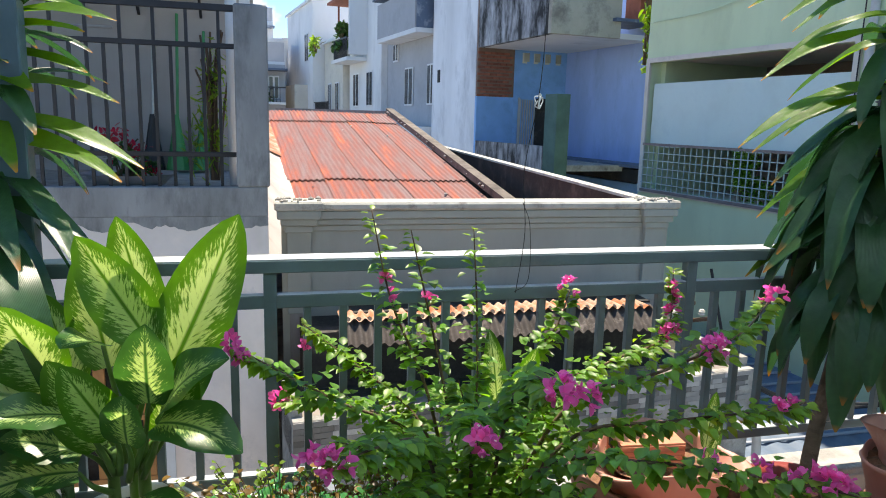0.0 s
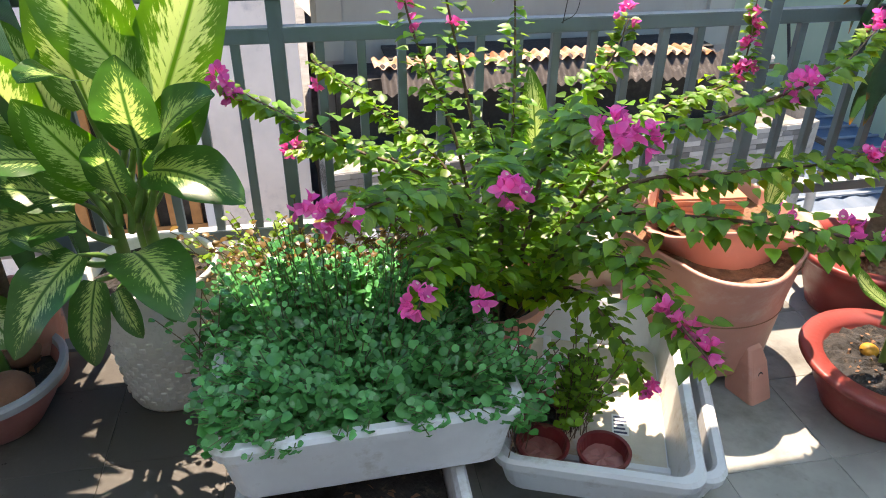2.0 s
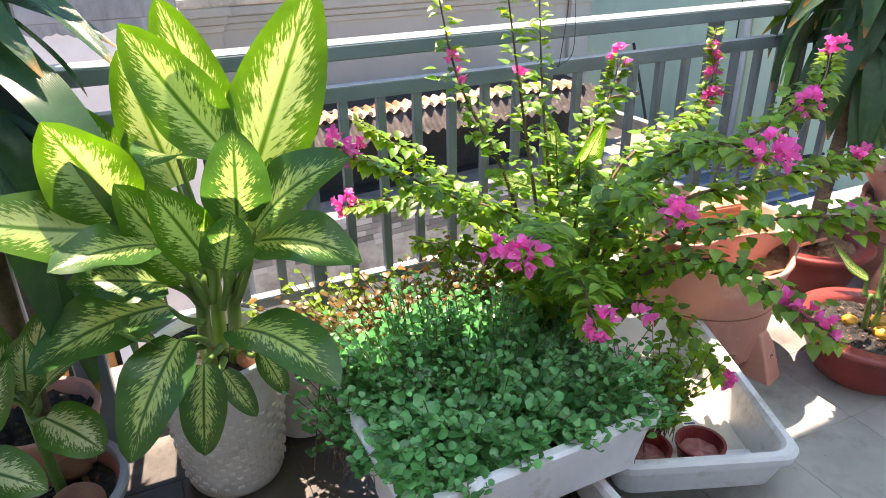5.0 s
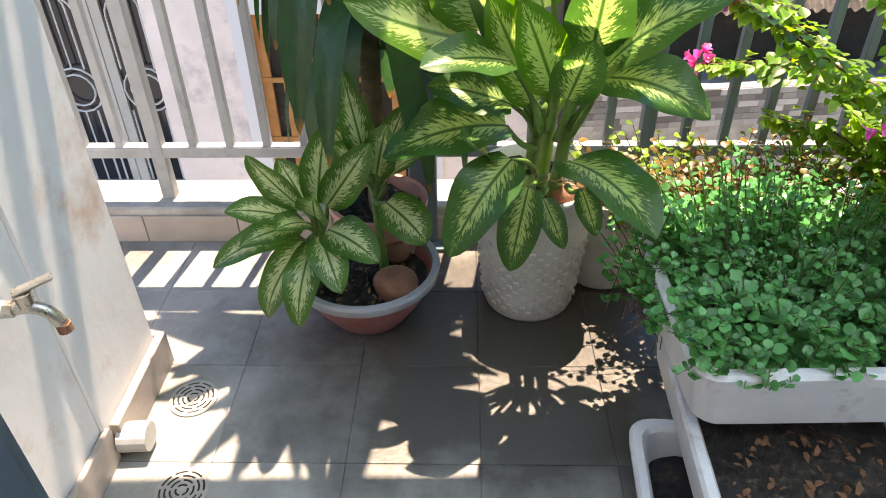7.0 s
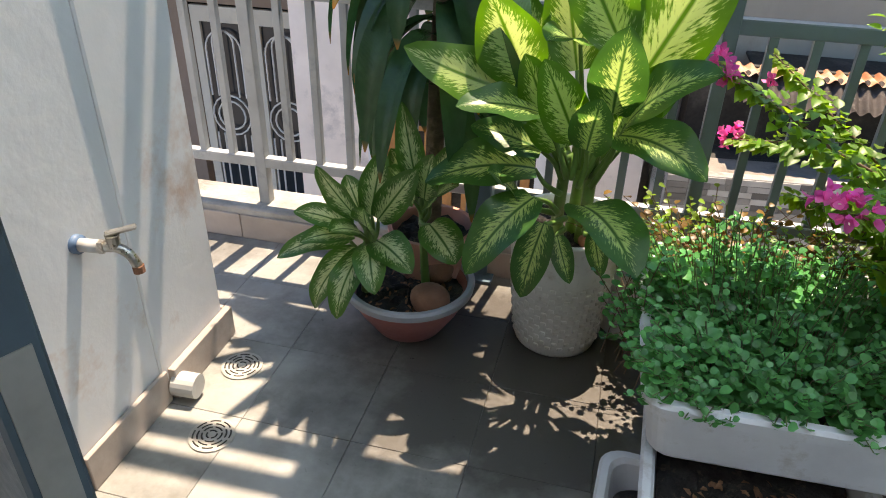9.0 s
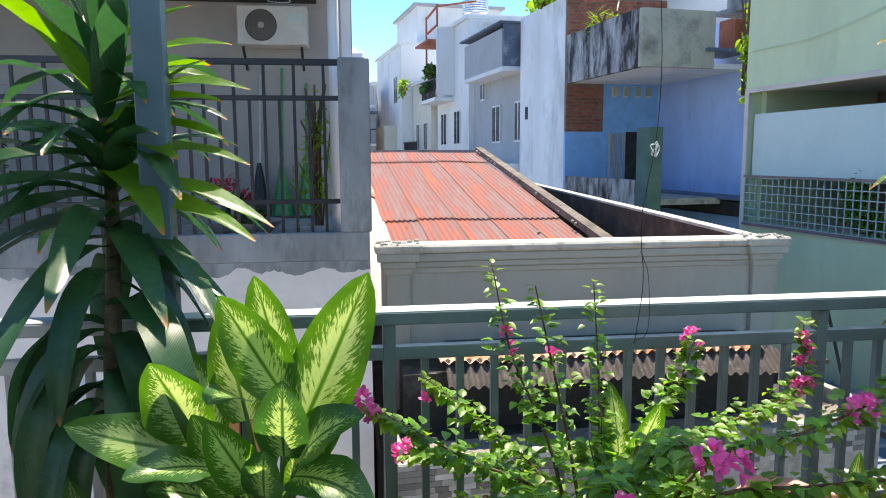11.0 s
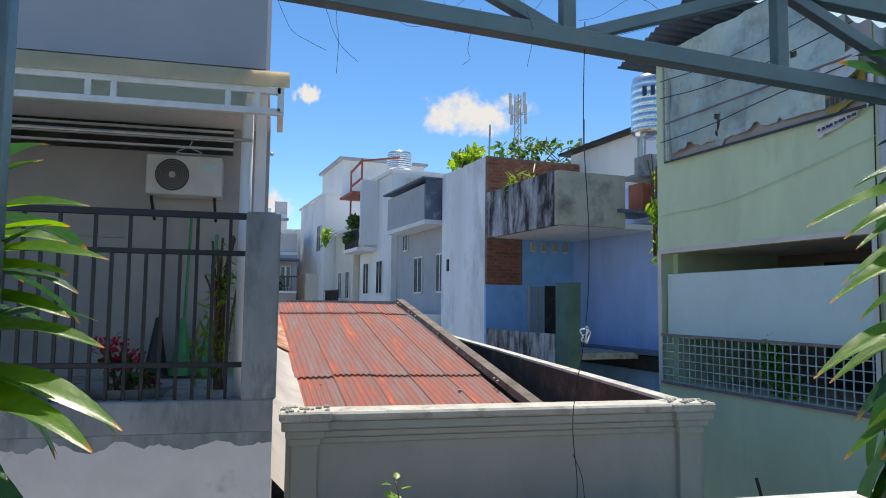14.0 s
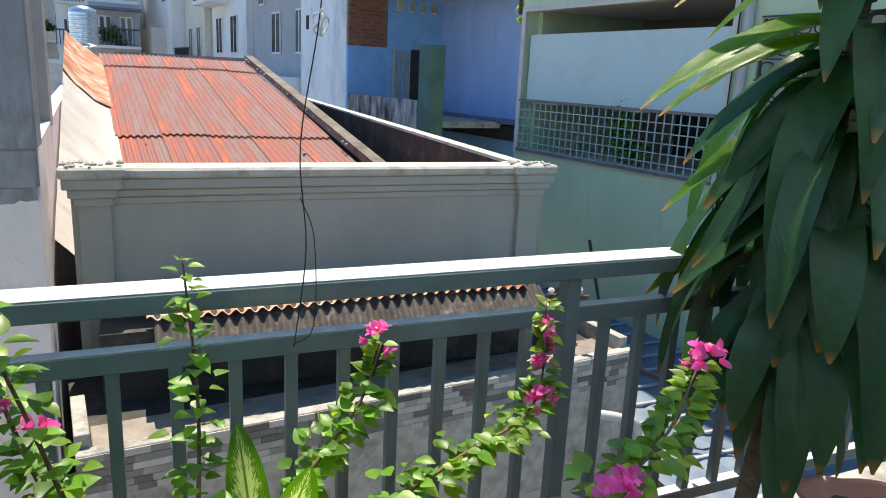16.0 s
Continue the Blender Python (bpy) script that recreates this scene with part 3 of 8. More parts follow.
def tube(bm, pts, radii, seg=8, cap=True):
    pts = [Vector(p) for p in pts]
    if not isinstance(radii, (list, tuple)): radii = [radii] * len(pts)
    rings, side = [], None
    for i, p in enumerate(pts):
        t = (pts[min(i + 1, len(pts) - 1)] - pts[max(i - 1, 0)]).normalized()
        if side is None:
            side = t.cross(Vector((0, 0, 1)) if abs(t.z) < 0.9 else Vector((1, 0, 0))).normalized()
        side = (side - t * side.dot(t)).normalized()
        up = t.cross(side)
        rings.append([bm.verts.new(p + radii[i] * (side * math.cos(a) + up * math.sin(a))) for a in [2 * math.pi * k / seg for k in range(seg)]])
    for a, b in zip(rings, rings[1:]):
        for k in range(seg):
            bm.faces.new((a[k], a[(k + 1) % seg], b[(k + 1) % seg], b[k]))
    if cap:
        bm.faces.new(list(reversed(rings[0]))); bm.faces.new(rings[-1])
    return bm


def lathe(bm, prof, at, seg=40, lobes=0, amp=None, close=True):
    """prof: (radius, height) rows; lobes with amp per row make a scalloped rim."""
    at = Vector(at); rings = []
    for i, (r, z) in enumerate(prof):
        ring = []
        for k in range(seg):
            a = 2 * math.pi * k / seg
            rr = r * (1 + (amp[i] * math.cos(lobes * a) if lobes else 0))
            ring.append(bm.verts.new(at + Vector((rr * math.cos(a), rr * math.sin(a), z))))
        rings.append(ring)
    for a, b in zip(rings, rings[1:]):
        for k in range(seg):
            bm.faces.new((a[k], a[(k + 1) % seg], b[(k + 1) % seg], b[k]))
    if close:
        bm.faces.new(list(reversed(rings[0]))); bm.faces.new(rings[-1])
    return bm


def disc(bm, at, r, seg=32, bump=0.012, rings=5):
    """An uneven bed of soil."""
    at = Vector(at)
    rows = [[bm.verts.new(at + Vector((0, 0, bump)))]]
    for i in range(1, rings + 1):
        rows.append([bm.verts.new(at + Vector((r * i / rings * math.cos(2 * math.pi * k / seg), r * i / rings * math.sin(2 * math.pi * k / seg), random.uniform(-bump, bump)))) for k in range(seg)])
    for k in range(seg):
        bm.faces.new((rows[0][0], rows[1][k], rows[1][(k + 1) % seg]))
    for a, b in zip(rows[1:], rows[2:]):
        for k in range(seg):
            bm.faces.new((a[k], b[k], b[(k + 1) % seg], a[(k + 1) % seg]))
    return bm


def tray(bm, prof, m, seg=5, close=True):
    """Rounded box shell: rows of (half width, half length, corner radius, z), skinned in order."""
    rings = []
    for hx, hy, r, z in prof:
        ring = []
        for cx, cy, a0 in ((1, 1, 0), (-1, 1, 90), (-1, -1, 180), (1, -1, 270)):
            for k in range(seg + 1):
                a = radians(a0 + 90 * k / seg)
                ring.append(bm.verts.new(m @ Vector((cx * (hx - r) + r * math.cos(a), cy * (hy - r) + r * math.sin(a), z))))
        rings.append(ring)
    for a, b in zip(rings, rings[1:]):
        for k in range(len(a)):
            bm.faces.new((a[k], a[(k + 1) % len(a)], b[(k + 1) % len(a)], b[k]))
    if close:
        bm.faces.new(list(reversed(rings[0]))); bm.faces.new(rings[-1])
    return bm


def panel(bm, w, h, t, holes, m):
    """Wall sheet in local x (width), z (height), y thickness 0..t, cut by holes (x0, x1, z0, z1)."""
    xs = sorted({0, w, *[v for o in holes for v in o[:2]]}); zs = sorted({0, h, *[v for o in holes for v in o[2:]]})
    for x0, x1 in zip(xs, xs[1:]):
        for z0, z1 in zip(zs, zs[1:]):
            cx, cz = (x0 + x1) / 2, (z0 + z1) / 2
            if not any(o[0] < cx < o[1] and o[2] < cz < o[3] for o in holes):
                bx(bm, x0, x1, 0, t, z0, z1, m)
    bmesh.ops.remove_doubles(bm, verts=bm.verts, dist=0.0005)
    seen = {}
    for f in list(bm.faces):
        key = tuple(round(c, 3) for c in f.calc_center_median())
        if key in seen:
            for q in (f, seen[key]):
                if q.is_valid: bm.faces.remove(q)
        else: seen[key] = f
    return bm


def blade(bm, base, tip, width, sag=0.1, fold=0.25, seg=9, cross=4, shape="ovate", face=(0, -0.4, 1), wave=0.0, mi=0):
    """One leaf: an arched, folded blade with UVs, u across and v along."""
    uvl = bm.loops.layers.uv.verify()
    base, tip, face = Vector(base), Vector(tip), Vector(face).normalized()
    ln = (tip - base).length
    mid = (base + tip) / 2 + face * sag * ln
    rows = []
    ph = random.uniform(0, 6.28)
    for i in range(seg + 1):
        v = i / seg
        p = base * (1 - v) ** 2 + mid * 2 * v * (1 - v) + tip * v * v
        d = ((mid - base) * (1 - v) + (tip - mid) * v).normalized()
        s = d.cross(face)
        s = s.normalized() if s.length > 1e-4 else d.orthogonal().normalized()
        nrm = s.cross(d).normalized()
        if shape == "ovate": w = width * 0.5 * max(0.0, math.sin(math.pi * min(1, v * 0.95 + 0.05) ** 0.82)) ** 0.58 * (1 - 0.15 * v)
        elif shape == "strap": w = width * 0.5 * max(0.02, math.sin(math.pi * (0.08 + 0.92 * v) ** 0.95)) ** 0.7
        elif shape == "round": w = width * 0.5 * math.sqrt(max(0, 1 - (2 * v - 1) ** 2))
        else: w = width * 0.5 * math.sin(math.pi * v ** 0.62)
        w = max(w, width * 0.015)
        row = []
        for k in range(cross + 1):
            u = 2 * k / cross - 1
            q = p + s * (w * u) + nrm * (fold * w * abs(u) + wave * w * math.sin(ph + v * 11 + (2 if u > 0 else 0)) * u * u)
            row.append((bm.verts.new(q), (k / cross, v)))
        rows.append(row)
    for a, b in zip(rows, rows[1:]):
        for k in range(cross):
            q = (a[k], a[k + 1], b[k + 1], b[k])
            f = bm.faces.new([x[0] for x in q]); f.smooth = True; f.material_index = mi
            for lp, x in zip(f.loops, q): lp[uvl].uv = x[1]


def curve_pts(pts, n=14):
    """Smooth way through the given places."""
    pts = [Vector(p) for p in pts]
    pts = [pts[0] * 2 - pts[1]] + pts + [pts[-1] * 2 - pts[-2]]
    out = []
    for a, b, c, d in zip(pts, pts[1:], pts[2:], pts[3:]):
        for i in range(n):
            t = i / n
            out.append(0.5 * (2 * b + (c - a) * t + (2 * a - 5 * b + 4 * c - d) * t * t + (3 * b - a - 3 * c + d) * t ** 3))
    return out + [pts[-2]]


def leaves_mesh(items, shape="ovate", seg=4, cross=2, fold=0.3):
    """Many small leaves in one mesh: rows of (base, direction, length, width, face)."""
    bm = bmesh.new()
    for b, d, ln, w, face in items:
        blade(bm, b, Vector(b) + Vector(d) * ln, w, sag=0.12, fold=fold, seg=seg, cross=cross, shape=shape, face=face)
    return bm


def rnd_dir(up=0.0):
    v = Vector((random.gauss(0, 1), random.gauss(0, 1), random.gauss(0, 1) + up))
    return v.normalized()


# ---- the balcony ----
floor = solo("floor", cube(-2.1, 4.75, 0.55, 3.45, -0.16, -0.004), M["grout"], "balcony floor of stained grey tiles, darkened for plant shade and damp", "floor", kind="structure")
kerb = solo("kerb", cube(-2.1, 4.75, 3.455, 3.63, -0.5, 0.125, bevel=0.006), M["cement"], "low rough cement kerb under the railing", "kerb", kind="structure")
slab = solo("slab_edge", cube(-2.1, 4.75, 0.55, 3.455, -0.42, -0.16), M["cement"], "concrete balcony slab", "slab", kind="structure")
solo("wall_back", cube(-2.1, 4.75, 0.35, 0.55, -0.42, 3.2), M["whitewall"], "white plastered house wall behind the balcony", "wall", kind="structure")
solo("wall_right", cube(4.75, 4.9, 0.35, 3.0, -0.42, 3.2), M["whitewall"], "white plastered end wall of the balcony", "wall", kind="structure")
pier = thing("wall_left", "white plastered pier with tiled skirting and a tap", "wall", kind="structure")
bm = cube(-0.36, -0.088, 0.55, 2.900, 0.0, 2.62, bevel=0.006)
part("plaster", bm, M["whitewall"], pier)
part("plaster_pilaster", cube(-0.093, -0.080, 2.60, 2.902, 0.0, 2.60, bevel=0.004), M["whitewall"], pier)
for y0, y1 in ((2.62, 2.92), (2.30, 2.612), (1.99, 2.292), (1.68, 1.982)):
    part("skirting_tile", cube(-0.086 if y1 < 2.9 else -0.078, -0.072 if y1 < 2.9 else -0.056, y0, y1, 0.001, 0.10, bevel=0.002), M["kerb"], pier)
part("skirting_end", cube(-0.30, -0.079, 2.904, 2.920, 0.001, 0.10, bevel=0.002), M["kerb"], pier)

# railing
railing = thing("railing", "grey-green painted steel balcony railing with square bars", "railing", (1.2, 3.53, 0.125))
part("top_rail", cube(0.575, 4.75, 3.497, 3.590, 0.978, 1.020, bevel=0.004), M["rail"], railing)
part("top_rail", cube(-2.1, 0.5745, 3.497, 3.590, 0.978, 1.020, bevel=0.004), M["railpale"], railing, "pale stretch left of the roof post")
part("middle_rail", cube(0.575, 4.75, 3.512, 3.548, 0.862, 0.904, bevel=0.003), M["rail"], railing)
part("middle_rail", cube(-2.1, 0.5745, 3.512, 3.548, 0.862, 0.904, bevel=0.003), M["railpale"], railing, "pale stretch left of the roof post")
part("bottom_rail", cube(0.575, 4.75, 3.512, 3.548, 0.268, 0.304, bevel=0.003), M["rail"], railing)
part("bottom_rail", cube(-2.1, 0.5745, 3.512, 3.548, 0.268, 0.304, bevel=0.003), M["railpale"], railing, "pale stretch left of the roof post")
# thin pale plates paint the sun glare on top of each rail
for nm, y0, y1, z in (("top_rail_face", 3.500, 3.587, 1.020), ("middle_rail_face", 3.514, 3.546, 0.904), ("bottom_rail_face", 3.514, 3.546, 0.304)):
    part(nm, cube(-2.09, 4.74, y0, y1, z, z + 0.0015), M["rail_glare"], railing, "upper face painted pale for sun glare")
posts = [-1.722, -0.241, 1.24, 2.725, 4.21]
post_me = mesh_of("post", cube(-0.02, 0.02, -0.02, 0.02, 0.125, 0.977, bevel=0.002), M["rail"])
pale_post_me = mesh_of("post", cube(-0.02, 0.02, -0.02, 0.02, 0.125, 0.977, bevel=0.002), M["railpale"])
pale_bar_me = mesh_of("bar", cube(-0.0125, 0.0125, -0.0125, 0.0125, 0.303, 0.863, bevel=0.0015), M["railpale"])
bar_me = mesh_of("bar", cube(-0.0125, 0.0125, -0.0125, 0.0125, 0.303, 0.863, bevel=0.0015), M["rail"])


def child(name, me, parent, m):
    o = new(name, me); o.parent = parent
    o.matrix_parent_inverse = parent.matrix_basis.inverted(); o.matrix_basis = m
    return o


for i, px in enumerate(posts):
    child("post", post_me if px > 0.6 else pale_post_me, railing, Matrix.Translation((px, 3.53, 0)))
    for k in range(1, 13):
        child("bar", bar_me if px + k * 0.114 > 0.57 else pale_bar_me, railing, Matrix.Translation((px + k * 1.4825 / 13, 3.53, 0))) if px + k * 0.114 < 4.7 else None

# roof frame: post, truss, blue sheet
column = thing("roof_post", "square slate-blue steel post behind the railing plants", "post", (0.56, 3.47, 0))
part("shaft", cube(0.534, 0.617, 3.43, 3.494, 0.0, 2.40, bevel=0.004), M["post"], column)
part("base_plate", cube(0.48, 0.64, 3.39, 3.45, 0.0, 0.012), M["post"], column)
truss = thing("roof_truss", "slate-blue steel lattice beam holding the balcony roof", "truss", (2.4, 3.5, 2.4))


def chord(x):
    return 2.482 - 0.068 * (x - 0.3)


def strut(name, a, b, w, parent, material):
    a, b = Vector(a), Vector(b)
    q = (b - a).to_track_quat("Z", "Y").to_matrix().to_4x4()
    m = Matrix.Translation(a) @ q
    return part(name, cube(-w / 2, w / 2, -w / 2, w / 2, 0, (b - a).length, m, bevel=0.002), material, parent)


strut("lower_chord", (-0.3, 3.47, chord(-0.3)), (4.75, 3.47, chord(4.75)), 0.05, truss, M["post"])
strut("upper_chord", (-0.3, 3.47, chord(-0.3) + 0.28), (4.75, 3.47, chord(4.75) + 0.28), 0.05, truss, M["post"])
nodes = [0.61, 1.32, 2.03, 2.735, 3.44, 4.15]
for i, x in enumerate(nodes):
    strut("upright", (x, 3.47, chord(x)), (x, 3.47, chord(x) + 0.28), 0.04, truss, M["post"])
    if i + 1 < len(nodes):
        x2 = nodes[i + 1]
        up = i % 2 == 0
        strut("diagonal", (x, 3.47, chord(x) + (0 if up else 0.28)), (x2, 3.47, chord(x2) + (0.28 if up else 0)), 0.036, truss, M["post"])
for x in (2.735, 4.15):
    strut("rafter", (x, 3.47, chord(x) + 0.30), (x, 0.55, chord(x) + 0.42), 0.05, truss, M["post"])


def corrugated(bm, x0, x1, y0, y1, zfun, pitch=0.076, amp=0.009, ny=2, per=6, along="y", jitter=0.0):
    n = max(2, int((x1 - x0) / pitch * per))
    rows = []
    for j in range(ny + 1):
        y = y0 + (y1 - y0) * j / ny
        rows.append([bm.verts.new((x0 + (x1 - x0) * i / n, y + random.uniform(-jitter, jitter), zfun(x0 + (x1 - x0) * i / n, y) + amp * math.sin(2 * math.pi * (x1 - x0) * i / n / pitch))) for i in range(n + 1)])
    for a, b in zip(rows, rows[1:]):
        for i in range(n):
            f = bm.faces.new((a[i], a[i + 1], b[i + 1], b[i])); f.smooth = True
    return bm


roof = solo("balcony_roof", corrugated(bmesh.new(), 0.50, 4.75, 0.5, 3.62, lambda x, y: chord(x) + 0.325 + 0.04 * (3.5 - y), 0.1, 0.012), M["bluesheet"], "translucent blue corrugated sheet over the balcony", "roof", kind="structure")
roof.modifiers.new("thick", "SOLIDIFY").thickness = 0.002
# dry twining vines on the lattice
bm = bmesh.new()
for k in range(22):
    x = random.uniform(1.15, 2.1); p = Vector((x, 3.45 + random.uniform(-0.04, 0.04), chord(x) + random.uniform(-0.02, 0.2)))
    pts = [p]
    d = Vector((random.uniform(-1, 1), random.uniform(-0.2, 0.2), random.uniform(-0.5, 0.3))).normalized()
    for i in range(5):
        d = (d + rnd_dir() * 0.55).normalized(); pts.append(pts[-1] + d * 0.055)
    tube(bm, curve_pts(pts, 4), 0.0007, 3)
solo("dry_vine", bm, M["cane_brown"], "thin dry vine tendrils tangled on the roof beam", "vine", kind="stuff")
# cord hanging from the beam, with a white tie
bm = bmesh.new()
pts = [(2.085, 3.47, 2.42), (2.075, 3.46, 2.1), (2.095, 3.47, 1.8), (2.080, 3.46, 1.55), (2.045, 3.47, 1.3), (2.055, 3.465, 1.1), (2.030, 3.46, 0.9)]
tube(bm, curve_pts(pts, 6), 0.0014, 5)
tube(bm, curve_pts([(2.030, 3.47, 0.9), (2.065, 3.44, 0.95), (2.070, 3.46, 1.12), (2.045, 3.47, 1.2)], 6), 0.0011, 5)
cord = solo("cable", bm, M["wire"], "thin black cable hanging down from the roof beam", "cable")
bm = bmesh.new()
for k in range(4):
    a = random.uniform(0, 3)
    tube(bm, curve_pts([(2.085, 3.465, 1.50), (2.085 + 0.018 * math.cos(a), 3.465 + 0.01 * math.sin(a * 3), 1.515 + 0.01 * k), (2.087, 3.46, 1.535), (2.085 - 0.016, 3.465, 1.51), (2.085, 3.465, 1.50)], 5), 0.002, 5)
part("tie", bm, M["wirewhite"], cord, "white plastic tie")

# open door leaf beside the camera
door = thing("door_1", "open slate-blue steel door leaf with a worn lock plate", "door", (-0.04, 2.0, 0.02), kind="structure")
dm = Matrix.Translation((0.612, 1.712, 0.02)) @ Matrix.Rotation(radians(157), 4, "Z")
part("stile", cube(0, 0.085, 0.0, 0.042, 0, 2.05, dm, 0.003), M["door"], door)
part("hinge_stile", cube(0.60, 0.685, 0.0, 0.042, 0, 2.05, dm, 0.003), M["door"], door)
for z0, z1 in ((0, 0.12), (0.74, 0.82), (1.96, 2.05)):
    part("cross_rail", cube(0.085, 0.60, 0.002, 0.040, z0, z1, dm, 0.002), M["door"], door)
for z0, z1 in ((0.12, 0.74), (0.82, 1.96)):
    part("pane", cube(0.085, 0.60, 0.016, 0.024, z0, z1, dm), M["darkglass"], door)
lock = part("lock_plate", cube(-0.0015, 0.0, 0.008, 0.034, 0.86, 1.02, dm), M["steel"], door, "worn steel lock plate")
part("lock_face", cube(0.036, 0.056, -0.003, 0.0, 0.86, 1.00, dm, 0.001), M["steel"], door, "worn steel lock plate")
part("latch", cube(0.038, 0.054, -0.010, -0.003, 0.95, 0.972, dm, 0.002), M["steel"], door)

# tap and drain fittings on the pier
tap = thing("wall_tap", "old chrome lever tap on a grey pipe stub", "tap", (-0.055, 2.40, 0.62))
part("pipe_sleeve", tube(bmesh.new(), [(-0.056, 2.405, 0.60), (-0.035, 2.405, 0.60)], 0.021, 14), M["pvcblue"], tap, "dark blue socket", True)
part("pipe", tube(bmesh.new(), [(-0.035, 2.405, 0.60), (0.005, 2.411, 0.599)], 0.0145, 14), M["pvc"], tap, "grey pipe stub", True)
part("nut", tube(bmesh.new(), [(0.005, 2.411, 0.599), (0.017, 2.413, 0.599)], 0.015, 6), M["chrome"], tap)
bm = tube(bmesh.new(), curve_pts([(0.017, 2.413, 0.599), (0.045, 2.416, 0.600), (0.068, 2.42, 0.585), (0.078, 2.424, 0.556)], 5), [0.011] * 16, 12)
part("spout", bm, M["chrome"], tap, smooth=True)
part("nozzle", tube(bmesh.new(), [(0.078, 2.424, 0.558), (0.079, 2.424, 0.542)], 0.0125, 10), M["stone"], tap, "rusty nozzle ring")
part("valve", tube(bmesh.new(), [(0.040, 2.415, 0.600), (0.040, 2.415, 0.630)], [0.012, 0.015], 12), M["chrome"], tap)
part("lever", cube(-0.012, 0.052, -0.009, 0.009, 0.0, 0.009, pose(0.038, 2.415, 0.630, 0, -8, 35), 0.003), M["chrome"], tap)
for ob in [tap] + list(tap.children):
    if ob.type == "MESH":
        for v in ob.data.vertices: v.co += Vector((-0.040, 0.048, -0.026))
pipe = solo("drain_pipe", tube(tube(bmesh.new(), [(-0.07, 2.632, 0.045), (-0.006, 2.637, 0.043)], 0.034, 18), [(-0.006, 2.637, 0.043), (-0.005, 2.637, 0.043)], 0.030, 18), M["pvc"], "short grey plastic drain pipe stub out of the skirting", "pipe")


def floor_drain(x, y):
    d = thing("floor_drain", "round slotted metal floor drain cover", "drain", (x, y, 0), "floor drains")
    part("plate", lathe(bmesh.new(), [(0.058, 0.0005), (0.058, 0.004), (0.055, 0.005), (0.0, 0.005)], (x, y, 0), 32), M["drain"], d)
    # raised dark arcs paint the shade inside the slots
    for i, r in enumerate((0.047, 0.036, 0.025, 0.013)):
        nseg = (8, 6, 5, 3)[i]
        for k in range(nseg):
            a0 = 2 * math.pi * k / nseg + i
            arc = [(x + r * math.cos(a0 + t * 0.75 * 2 * math.pi / nseg / 6), y + r * math.sin(a0 + t * 0.75 * 2 * math.pi / nseg / 6), 0.0052) for t in range(7)]
            part("slot", tube(bmesh.new(), arc, 0.0022, 4), M["soot_shade"], d)


floor_drain(0.037, 2.785)
floor_drain(0.093, 2.524)


# ---- pots and planters ----
def box_planter(name, label, cx, cy, rot, hx, hy, z0, z1, taper=0.86, group="", soil=None, inner=None):
    t = thing(name, label, "planter", (cx, cy, z0), group)
    m = pose(cx, cy, 0, 0, 0, rot)
    h = z1 - z0
    bm = tray(bmesh.new(), [(hx * taper, hy * taper, 0.04, z0), (hx * (taper + 0.03), hy * (taper + 0.03), 0.045, z0 + 0.01), (hx * 0.95, hy * 0.96, 0.05, z1 - 0.032),
                            (hx * 0.99, hy * 0.99, 0.05, z1 - 0.03), (hx, hy, 0.05, z1 - 0.008), (hx - 0.006, hy - 0.006, 0.05, z1), (hx - 0.022, hy - 0.022, 0.045, z1),
                            (hx - 0.03, hy - 0.03, 0.04, z1 - 0.012), (hx * taper - 0.012, hy * taper - 0.012, 0.035, z0 + 0.012)], m)
    part("box", bm, M["planter"], t, smooth=False)
    if inner:
        part("base", tray(bmesh.new(), [(hx * taper - 0.016, hy * taper - 0.016, 0.03, z0 + 0.013), (hx * taper - 0.016, hy * taper - 0.016, 0.03, z0 + 0.016)], m), inner, t, "limescaled brown-stained tray bottom")
    if soil:
        bm = bmesh.new()
        nx, ny = 14, 14
        g = [[bm.verts.new(m @ Vector(((hx - 0.04) * (2 * i / nx - 1), (hy - 0.04) * (2 * j / ny - 1), soil + random.uniform(-0.008, 0.008)))) for j in range(ny + 1)] for i in range(nx + 1)]
        for i in range(nx):
            for j in range(ny): bm.faces.new((g[i][j], g[i + 1][j], g[i + 1][j + 1], g[i][j + 1]))
        part("soil", bm, M["soil"], t, "dark soil with dry leaf bits")
    return t


box_planter("long_planter", "white plastic planter box full of dark soil under another box", 1.335, 2.50, -2, 0.225, 0.38, 0.12, 0.262, soil=0.20, group="white planters")
box_planter("lower_planter", "white plastic planter box at floor level under other boxes", 1.29, 2.29, -4, 0.27, 0.32, 0.002, 0.135, soil=0.06, group="white planters")
box_planter("herb_planter", "white plastic planter box overgrown by round-leaved herbs", 1.373, 2.712, 1.5, 0.295, 0.255, 0.275, 0.432, soil=0.405, group="white planters")
box_planter("empty_planter", "empty stained white plastic planter box holding small pots", 1.945, 2.775, -21, 0.222, 0.33, 0.095, 0.228, inner=M["planterin"], group="white planters", taper=0.84)
box_planter("tilted_planter", "white plastic planter box under the empty one", 2.06, 2.84, -21, 0.222, 0.30, 0.002, 0.115, soil=0.05, group="white planters")


